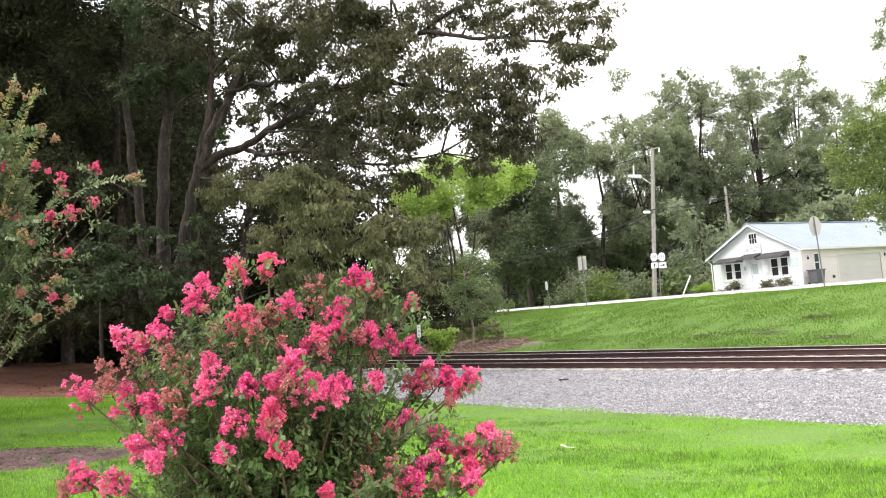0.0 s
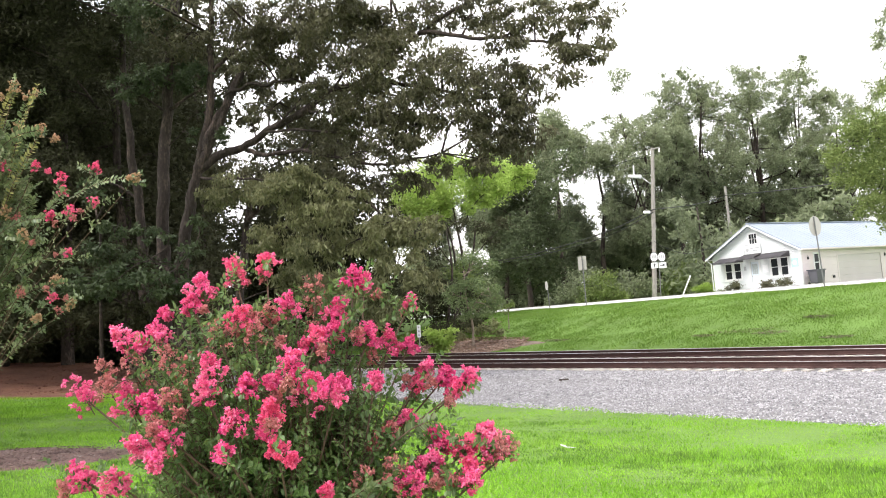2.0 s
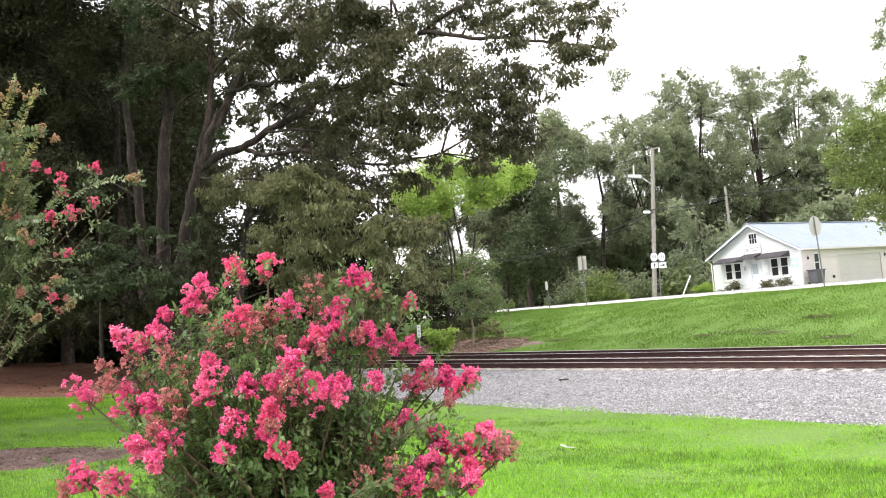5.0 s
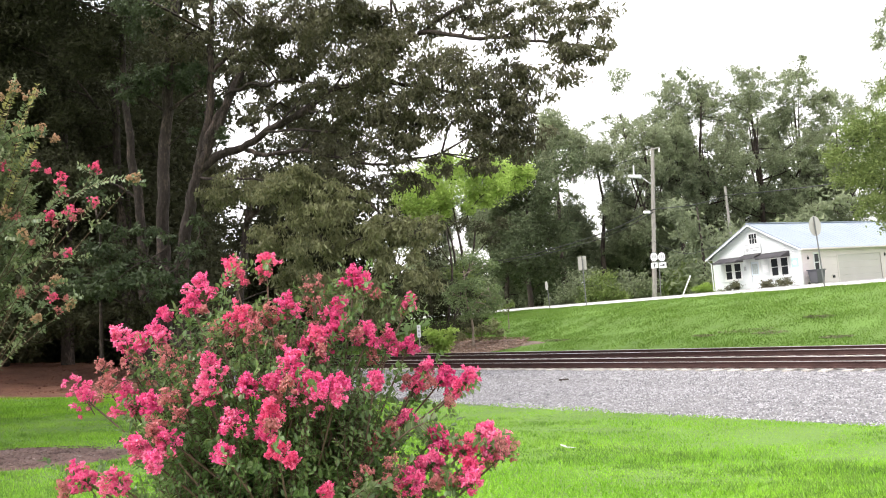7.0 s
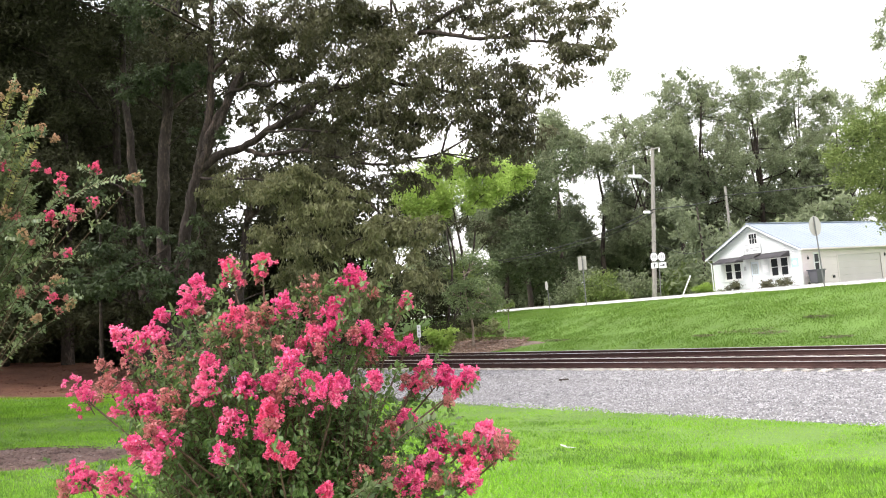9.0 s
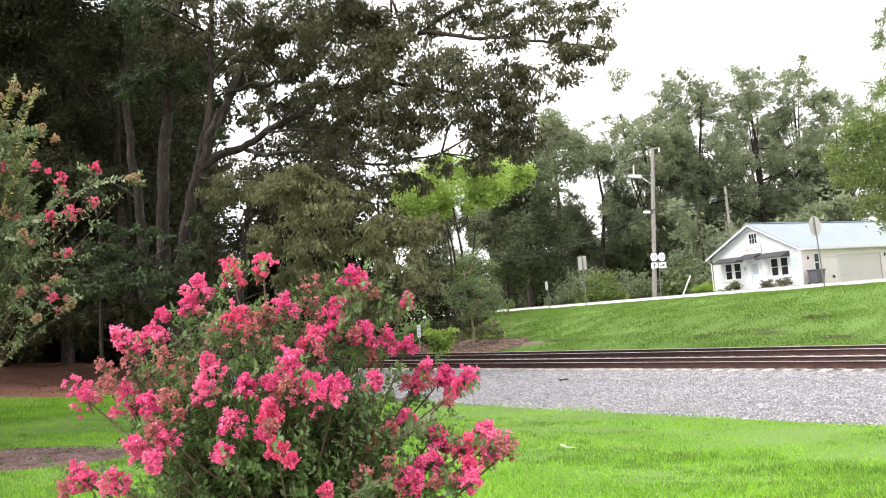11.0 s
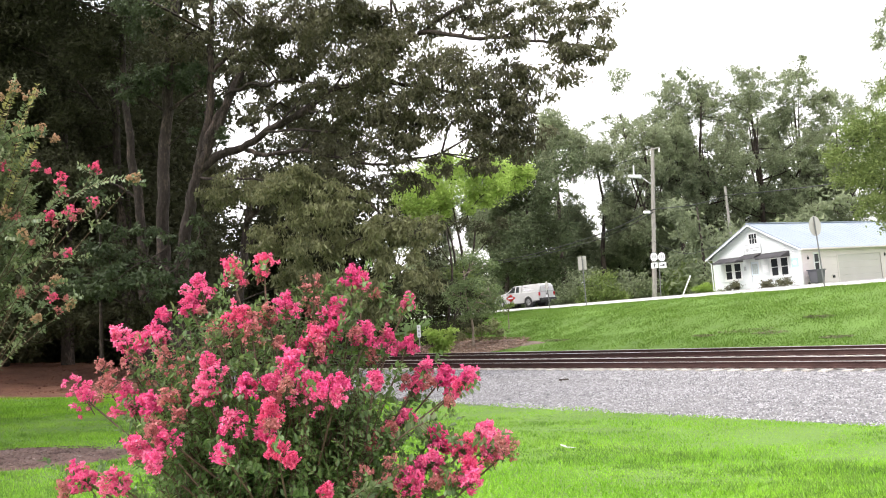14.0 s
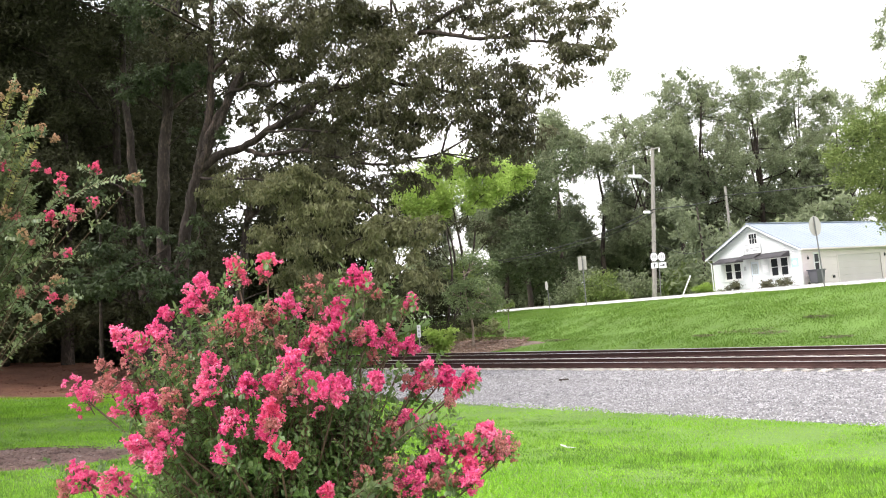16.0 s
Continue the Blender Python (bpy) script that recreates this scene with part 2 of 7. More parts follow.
def leaves(rng, centres, size, droop=0.0, slim=0.45, spread=0.35, simple=False):
    """Diamond leaves with random turns at the given places; droop 1 lets them hang. Simple leaves, for far crowns, have three corners."""
    c = len(centres)
    way = unit(rng.normal(size=(c, 3)) * (1, 1, 0.8) + np.array((0, 0, -2.0 * droop)))
    side = unit(np.cross(way, rng.normal(size=(c, 3))))
    L = size * rng.uniform(1 - spread, 1 + spread, (c, 1))
    W = L * slim
    if simple:
        return np.stack([centres - side * W * 0.5, centres + side * W * 0.5, centres + way * L], axis=1)
    up = np.cross(way, side)
    a = centres
    b = centres + way * L * 0.5 + side * W * 0.5 + up * W * 0.15
    d = centres + way * L
    e = centres + way * L * 0.5 - side * W * 0.5 + up * W * 0.15
    return np.stack([a, b, d, e], axis=1)


def clump_points(rng, clumps, per_volume, sub=9, tight=0.34, tall=(0.75, 0.6)):
    """Leaf places in lumps within each clump (x, y, z, radius), with gaps between the lumps."""
    out = []
    for x, y, z, r in clumps:
        k = max(4, int(sub * min(3.0, r)))
        mid = unit(rng.normal(size=(k, 3))) * rng.uniform(0.25, 1.0, (k, 1)) ** 0.6 * r * (1, 1, tall[0]) + (x, y, z)
        count = int(per_volume * r * r)
        which = rng.integers(0, k, count)
        out.append(mid[which] + rng.normal(size=(count, 3)) * r * tight * rng.uniform(0.5, 1.1, (k, 1))[which] * (1, 1, tall[1]))
    return np.concatenate(out)


def nearest(paths, p):
    best, where = 1e9, None
    for pts, *_ in paths:
        d = np.linalg.norm(pts - p, axis=1) + 0.6 * np.maximum(0, pts[:, 2] - p[2] + 0.5)
        i = int(d.argmin())
        if d[i] < best:
            best, where = d[i], pts[i]
    return where


def crook(rng, path, much):
    """Bends a smooth path a little to and fro, as old branches do, and leaves its start where it is."""
    path = np.array(path, float)
    sway = rng.normal(size=path.shape)
    sway = (sway + np.roll(sway, 1, 0) + np.roll(sway, -1, 0)) / 2.0 * min(much * 0.5, 0.045)
    sway[0] = 0
    return path + sway


def tree(name, label, seed, trunks, limbs, clumps, bark, leaf, size, density, droop=0.1, slim=0.45, sub=9, tight=0.34, twigs=True, group=""):
    """Trunks and limbs are (points, start radius, end radius); a twig runs from the nearest wood to every clump."""
    rng = np.random.default_rng(seed)
    base = Vector(trunks[0][0][0])
    root = tagged(new(name), label, "tree", group)
    root.location = base
    wood = [(crook(rng, smooth_path(p), 0.35 * r0), r0, r1) for p, r0, r1 in trunks]
    boughs = [(crook(rng, smooth_path(p), r0), r0, r1) for p, r0, r1 in limbs]
    small = []
    if twigs:
        for x, y, z, r in clumps:
            c = np.array((x, y, z))
            s = nearest(wood + boughs, c)
            mid = (s + c) / 2 + rng.normal(size=3) * 0.12 * np.linalg.norm(c - s) + (0, 0, 0.1 * r)
            small.append((smooth_path([s, mid, c], 4), 0.03 + 0.02 * r, 0.012))
            for k in range(3):
                e = c + unit(rng.normal(size=3)) * r * 0.8
                small.append((smooth_path([mid * 0.4 + c * 0.6, (c + e) / 2 + rng.normal(size=3) * 0.1 * r, e], 3), 0.016 + 0.008 * r, 0.006))
    off = np.array(base)
    for i, (p, r0, r1) in enumerate(wood):
        tubes("trunk", [(p - off, r0, r1)], bark, root, 12, 0.1)
    if boughs:
        for p, r0, r1 in boughs:
            tubes("limb", [(p - off, r0, r1)], bark, root, 8, 0.06)
    if small:
        tagged(tubes("twigs", [(p - off, r0, r1) for p, r0, r1 in small], bark, root, 3), kind="stuff")
    pts = clump_points(rng, clumps, density, sub, tight, (1.05, 1.0) if base.y > 55 else (0.75, 0.6)) - off
    swarm("crown", leaves(rng, pts, size, droop, slim, simple=base.y > 50 or leaf is M_DARK), leaf, root)
    return root


# ---------------------------------------------------------------- the lie of the land
TRACK_TURN, ROAD_TURN = 0.748, 0.671
TN = np.array((math.cos(TRACK_TURN), math.sin(TRACK_TURN)))
TD = np.array((-math.sin(TRACK_TURN), math.cos(TRACK_TURN)))
RN = np.array((math.cos(ROAD_TURN), math.sin(ROAD_TURN)))
RD = np.array((-math.sin(ROAD_TURN), math.cos(ROAD_TURN)))
BED = -0.5


def road_level(p, s):
    """Height of the road: across it p, along it s."""
    return 2.0 - 0.0058 * (np.clip(s, -40, 130) - 34.0) + np.clip((p - 45.0) * 0.036, -0.2, 0.03)


def step(x, a, b):
    t = np.clip((x - a) / (b - a), 0, 1)
    return t * t * (3 - 2 * t)


def land(x, y):
    x, y = np.asarray(x, float), np.asarray(y, float)
    pt, pr, s = x * TN[0] + y * TN[1], x * RN[0] + y * RN[1], x * RD[0] + y * RD[1]
    lawn = 0.36 - 0.6 * step(pt, 3.0, 13.6) - 0.2 * step(pt, 13.7, 14.5) + 0.35 * step(-pt, 2, 30)
    lawn = lawn + 1.15 * step(y, 28, 40) * step(-x, 6, 14) * step(20 - pt, 0, 8)
    lawn = lawn + 0.03 * np.sin(x * 0.9 + 1.3) * np.sin(y * 0.7) * step(13.2 - pt, 0, 2)
    top = road_level(np.clip(pr, 40.0, 47.5), s) - 0.03
    f = (pt - 30.2) / np.maximum(0.5, (pt - 30.2) + np.maximum(0, 39.8 - pr))
    f = np.where(pr > 39.8, 1.0, np.clip(f, 0, 1))
    f = 0.55 * f + 0.45 * f * f * (3 - 2 * f)
    bank = (BED - 0.05) + (top - BED + 0.05) * f
    bank = bank + 0.06 * np.sin(x * 1.1) * np.sin(y * 0.8 + 0.6) * f * (1 - f) * 4
    z = np.where(pt < 14.5, lawn, np.where(pt < 30.2, BED - 0.05, bank))
    return z


def sheet(name, xs, ys, material, kind="structure", label="", lift=0.0, keep=None, frame_of=None):
    X, Y = np.meshgrid(xs, ys)
    if frame_of is not None:
        nrm, dr = frame_of
        WX, WY = X * nrm[0] + Y * dr[0], X * nrm[1] + Y * dr[1]
    else:
        WX, WY = X, Y
    Z = land(WX, WY) + lift
    w = len(xs)
    verts = np.stack([WX, WY, Z], -1).reshape(-1, 3)
    faces = []
    for j in range(len(ys) - 1):
        for i in range(w - 1):
            if keep is None or keep((WX[j, i] + WX[j + 1, i + 1]) / 2, (WY[j, i] + WY[j + 1, i + 1]) / 2):
                faces.append((j * w + i, j * w + i + 1, (j + 1) * w + i + 1, (j + 1) * w + i))
    ob = mesh_object(name, verts, faces, material, None, True)
    return tagged(ob, label, name.split("_")[0], "", kind)


far = [-900, -500, -250, -140]
xs = far + list(np.arange(-90, 110, 1.0)) + [140, 250, 500, 900]
ys = [-700, -300, -120, -60] + list(np.arange(-30, 130, 1.0)) + [170, 260, 500, 1000]
sheet("ground", xs, ys, M_GRASS, label="mown green lawn running into a grassy bank")

# road and paved lot beyond the bank


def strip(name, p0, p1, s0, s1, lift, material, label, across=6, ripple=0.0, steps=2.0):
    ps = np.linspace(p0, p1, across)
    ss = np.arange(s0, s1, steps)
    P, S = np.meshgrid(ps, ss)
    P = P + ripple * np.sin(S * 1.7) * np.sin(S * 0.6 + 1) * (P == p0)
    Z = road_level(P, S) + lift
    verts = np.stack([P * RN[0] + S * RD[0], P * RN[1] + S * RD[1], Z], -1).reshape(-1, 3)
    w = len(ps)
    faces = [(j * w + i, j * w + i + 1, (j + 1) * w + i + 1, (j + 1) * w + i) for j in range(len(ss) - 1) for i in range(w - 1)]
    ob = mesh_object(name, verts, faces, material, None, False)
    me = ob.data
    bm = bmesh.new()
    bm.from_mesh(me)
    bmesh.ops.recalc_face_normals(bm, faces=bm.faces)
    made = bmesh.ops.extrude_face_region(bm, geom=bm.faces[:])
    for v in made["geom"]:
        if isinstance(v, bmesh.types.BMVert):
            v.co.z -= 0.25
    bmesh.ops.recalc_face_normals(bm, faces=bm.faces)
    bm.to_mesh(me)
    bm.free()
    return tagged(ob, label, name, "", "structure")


strip("road", 40.4, 47.6, -160, 170, 0.015, M_ROAD, "dark worn asphalt road on the bank", 8)
# pale strip laid over the near lane; the far lane stays dark
strip("pavement", 40.2, 44.4, -160, 170, 0.022, M_CONCRETE, "pale strip along the near lane of the road", 5, 0.12)
strip("pavement", 47.61, 56.2, 8, 36.6, 0.03, M_CONCRETE, "pale concrete parking apron before the house", 4)

# ---------------------------------------------------------------- railway
def track_frame(p, s, z):
    return Matrix.Translation((p * TN[0] + s * TD[0], p * TN[1] + s * TD[1], z)) @ Matrix.Rotation(TRACK_TURN + math.pi / 2, 4, "Z")


RAIL_Z = -0.062


def rail_mesh(length):
    """Flat-bottomed rail lying along x, its head at z 0."""
    half = [(0.0, 0.0), (0.026, -0.002), (0.036, -0.012), (0.036, -0.038), (0.012, -0.052), (0.009, -0.1), (0.012, -0.15), (0.07, -0.168), (0.07, -0.186), (0.0, -0.186)]
    outline = half[1:-1] + [(-x, z) for x, z in half[1:-1][::-1]]
    bm = bmesh.new()
    n = len(outline)
    rings = [[bm.verts.new((x, y, z)) for y, z in outline] for x in (0.0, length)]
    for i in range(n):
        j = (i + 1) % n
        bm.faces.new((rings[0][i], rings[0][j], rings[1][j], rings[1][i]))
    bm.faces.new(rings[0][::-1])
    bm.faces.new(rings[1])
    bmesh.ops.recalc_face_normals(bm, faces=bm.faces)
    me = bpy.data.meshes.new("rail")
    bm.to_mesh(me)
    bm.free()
    me.materials.append(M_RUST)
    me.materials.append(M_RAILTOP)
    for p in me.polygons:
        if p.normal.z > 0.6 and p.center.z > -0.02:
            p.material_index = 1
    return me


def railway(p_mid, s0, s1, label):
    root = tagged(new("railway_track"), label, "railway", "tracks", "structure")
    root.matrix_world = track_frame(p_mid, s0, RAIL_Z)
    me = rail_mesh(s1 - s0)
    for side in (-0.7525, 0.7525):
        ob = new("rail", me)
        ob.parent, ob.location = root, (0, side, 0)
    bm = box(bmesh.new(), -0.11, 0.11, -1.3, 1.3, -0.37, -0.195, 0.012)
    tie_me = bpy.data.meshes.new("tie")
    bm.to_mesh(tie_me)
    bm.free()
    tie_me.materials.append(M_TIE)
    plate = box(bmesh.new(), -0.1, 0.1, -0.17, 0.17, -0.197, -0.183)
    for a in (-0.1, 0.1):
        for c in (-0.05, 0.05):
            box(plate, c - 0.012, c + 0.012, a - 0.02, a + 0.02, -0.19, -0.155)
    plate_me = bpy.data.meshes.new("tie_plate")
    plate.to_mesh(plate_me)
    plate.free()
    plate_me.materials.append(M_RUST)
    rng = random.Random(int(p_mid * 10))
    x = 0.3
    count = 0
    while x < s1 - s0 - 0.3 and count < 150:
        t = new("tie", tie_me)
        t.parent, t.location = root, (x, rng.uniform(-0.06, 0.06), rng.uniform(-0.006, 0.004))
        t.rotation_euler = (0, 0, rng.uniform(-0.02, 0.02))
        for side in (-0.7525, 0.7525):
            q = new("tie_plate", plate_me)
            q.parent, q.location = root, (x, side, 0)
        x += 0.53 + rng.uniform(-0.02, 0.02)
        count += 1
    return root


railway(22.3 + 0.7525, -20, 75, "rusty railway track on timber ties in pale ballast")
railway(22.3 + 4.1 + 0.7525, -20, 75, "rusty far railway track on timber ties in pale ballast")

# ballast strip: flat service strip, shoulder and track bed
def ballast_level(p):
    """Height across the track bed: service strip, a drop at the tie ends, the far shoulder."""
    z = -0.19 + 0.02 * np.sin(p * 2.1) - 0.06 * (1 - step(p, 13.2, 14.6))
    z = z - 0.13 * step(p, 20.3, 21.3)
    return np.where(p > 28.9, -0.35 - 0.15 * step(p, 28.9, 30.4), z)


ps = np.concatenate([np.arange(13.2, 22, 0.4), np.arange(22, 30.5, 0.5)])
ss = np.arange(-40, 110, 0.8)
P, S = np.meshgrid(ps, ss)
edge = 0.9 * step(S, 12, 20) + 0.12 * np.sin(S * 1.9) + 0.08 * np.sin(S * 4.3 + 1)
P2 = P + np.where(P < 14.2, edge * (14.2 - P), 0)
rng = np.random.default_rng(5)
Z = ballast_level(P) - np.where(P < 13.3, 0.12, 0) + rng.uniform(-0.015, 0.015, P.shape)
verts = np.stack([P2 * TN[0] + S * TD[0], P2 * TN[1] + S * TD[1], Z], -1).reshape(-1, 3)
w = len(ps)
tagged(mesh_object("ballast", verts, [(j * w + i, j * w + i + 1, (j + 1) * w + i + 1, (j + 1) * w + i) for j in range(len(ss) - 1) for i in range(w - 1)],
                   M_BALLAST, None, True), "bed of pale grey crushed stone ballast", "gravel", "", "structure")


def stones(name, count, p0, p1, s0, s1, size, seed):
    rng = np.random.default_rng(seed)
    p, s = rng.uniform(p0, p1, count), rng.uniform(s0, s1, count)
    p = p + np.where(p < 14.2, 0.9 * step(s, 12, 20) * (14.2 - p), 0)
    z = ballast_level(p) + rng.uniform(-0.01, 0.02, count)
    mid = np.stack([p * TN[0] + s * TD[0], p * TN[1] + s * TD[1], z], -1)
    r = size * rng.uniform(0.6, 1.3, (count, 1, 1))
    shape = np.array([(1, 0, 0), (0, 1, 0), (-1, 0, 0), (0, -1, 0), (0.2, 0.1, 0.8)], float)
    pts = shape[None] * rng.uniform(0.6, 1.15, (count, 5, 3)) * r
    ang = rng.uniform(0, 6.28, count)
    ca, sa = np.cos(ang)[:, None], np.sin(ang)[:, None]
    x, y = pts[..., 0] * ca - pts[..., 1] * sa, pts[..., 0] * sa + pts[..., 1] * ca
    pts = np.stack([x, y, pts[..., 2] + rng.uniform(-0.3, 0.3, (count, 5)) * r[:, :, 0]], -1) + mid[:, None]
    me = bpy.data.meshes.new(name)
    me.vertices.add(count * 5)
    me.vertices.foreach_set("co", pts.astype(np.float32).reshape(-1))
    tri = np.array([(0, 1, 4), (1, 2, 4), (2, 3, 4), (3, 0, 4)])
    idx = (tri[None] + (np.arange(count) * 5)[:, None, None]).reshape(-1).astype(np.int32)
    me.loops.add(len(idx))
    me.loops.foreach_set("vertex_index", idx)
    me.polygons.add(len(idx) // 3)
    me.polygons.foreach_set("loop_start", np.arange(0, len(idx), 3, dtype=np.int32))
    me.update(calc_edges=True)
    me.materials.append(M_STONE)
    return tagged(new(name, me), "loose pale grey crushed stones of the ballast", "gravel", "", "stuff")


stones("ballast_stones", 105000, 13.25, 21.7, -4, 34, 0.0255, 11)

# ---------------------------------------------------------------- trees
def C(p, r):
    return (*p, r)


def ground_at(p, sink=0.1):
    return (p[0], p[1], float(land(p[0], p[1])) - sink)


# the wide-spreading oak and its neighbours on the pine-straw mound
oak_clumps = [
    C((-9.35, 30.00, 13.57), 1.5), C((-7.36, 31.00, 14.25), 1.4), C((-4.96, 29.00, 13.53), 1.4), C((-3.19, 28.00, 12.38), 1.5), C((-4.39, 30.00, 11.61), 1.3), C((-6.54, 32.00, 12.51), 1.2),
    C((-1.96, 27.00, 10.90), 1.4), C((-2.55, 28.00, 9.60), 1.3), C((-0.89, 27.00, 9.21), 1.3), C((-1.36, 27.00, 8.05), 1.0), C((0.36, 26.00, 10.01), 1.4), C((0.62, 26.00, 8.35), 1.2),
    C((1.83, 26.00, 9.32), 1.3), C((1.90, 26.00, 7.77), 1.1), C((2.74, 26.00, 11.20), 1.0), C((4.23, 25.00, 11.20), 0.9), C((4.38, 25.00, 9.77), 0.9), C((5.41, 25.00, 10.07), 0.7),
    C((3.13, 26.00, 9.03), 0.9), C((2.72, 26.00, 7.42), 0.8), C((0.13, 28.00, 12.65), 1.0), C((-4.55, 30.00, 9.06), 1.0), C((5.25, 25.00, 11.40), 0.9), C((1.52, 27.00, 12.37), 1.0)]
oak_low = [
    C((-3.50, 28.50, 8.54), 0.9), C((-3.00, 28.00, 7.36), 0.8), C((-1.92, 28.00, 6.87), 0.8), C((-7.02, 30.00, 7.81), 0.8), C((-0.72, 28.00, 6.58), 0.7), C((-4.32, 28.00, 7.26), 0.8),
    C((-1.33, 28.00, 12.44), 1.0), C((-9.17, 34.00, 8.93), 1.2), C((0.14, 27.00, 7.14), 0.6), C((-2.63, 30.00, 8.36), 0.8), C((1.31, 27.00, 7.05), 0.5), C((-7.48, 31.00, 12.16), 0.9), C((-5.32, 30.50, 10.47), 0.8), C((-2.34, 28.00, 12.73), 1.0), C((2.40, 26.00, 8.22), 0.9), C((3.31, 26.00, 7.76), 0.7), C((1.64, 26.00, 6.93), 0.6), C((-3.20, 27.00, 13.14), 1.1), C((-1.20, 26.50, 11.28), 0.9), C((-6.51, 29.00, 12.55), 1.0), C((-6.47, 30.00, 10.54), 0.7), C((-5.70, 30.00, 9.81), 0.5), C((-7.13, 30.50, 10.04), 0.5), C((-0.95, 27.00, 8.32), 0.7), C((-0.43, 27.00, 8.68), 0.6), C((-2.08, 28.00, 10.40), 0.7), C((3.41, 25.50, 9.63), 0.65), C((2.65, 26.00, 10.13), 0.6), C((2.43, 26.00, 12.11), 0.6), C((3.60, 25.50, 11.82), 0.6)]
oak_inner = [
    C((-5.08, 29.00, 11.57), 0.80), C((-4.06, 27.50, 10.20), 0.70), C((-3.72, 31.00, 10.48), 0.70), C((-6.06, 29.00, 12.96), 0.90), C((-6.61, 27.50, 11.42), 0.70), C((-4.81, 31.00, 13.12), 0.80), C((-2.95, 29.00, 11.63), 0.80), C((-2.05, 27.50, 10.25), 0.70), C((-3.79, 31.00, 9.34), 0.60), C((-2.65, 29.00, 9.66), 0.70), C((-1.32, 27.50, 9.17), 0.70), C((-1.12, 31.00, 8.91), 0.60), C((-4.12, 29.00, 13.25), 0.90), C((-2.30, 27.50, 12.54), 0.90), C((-6.82, 31.00, 11.64), 0.50), C((-1.65, 29.00, 11.97), 0.70), C((-0.43, 27.50, 10.33), 0.80), C((-6.06, 31.00, 9.06), 0.50), C((-1.71, 29.00, 7.98), 0.50), C((-6.31, 27.50, 9.55), 0.40)]
# unseen crown masses towards the lawn, added to cast shade on it
oak_shade = [(x, y, z, 2.0) for x, y, z in ((-15.5, 23.0, 16.5), (-12.5, 21.5, 15.5), (-16.8, 27.0, 17.5), (-11.5, 18.5, 14.5))]
# upper crown above the view; it also holds back skylight
oak_high = [
    C((-7.40, 31.00, 17.80), 2.2), C((-4.07, 30.00, 16.82), 2.0), C((-0.89, 28.00, 15.83), 2.0), C((1.92, 27.00, 14.91), 1.8), C((4.09, 26.00, 13.66), 1.5), C((-2.56, 30.00, 19.49), 2.4),
    C((-5.85, 31.00, 20.81), 2.4), C((0.92, 28.00, 17.85), 2.2), C((-2.24, 24.00, 13.04), 1.6), C((-7.42, 26.00, 14.15), 1.8)]
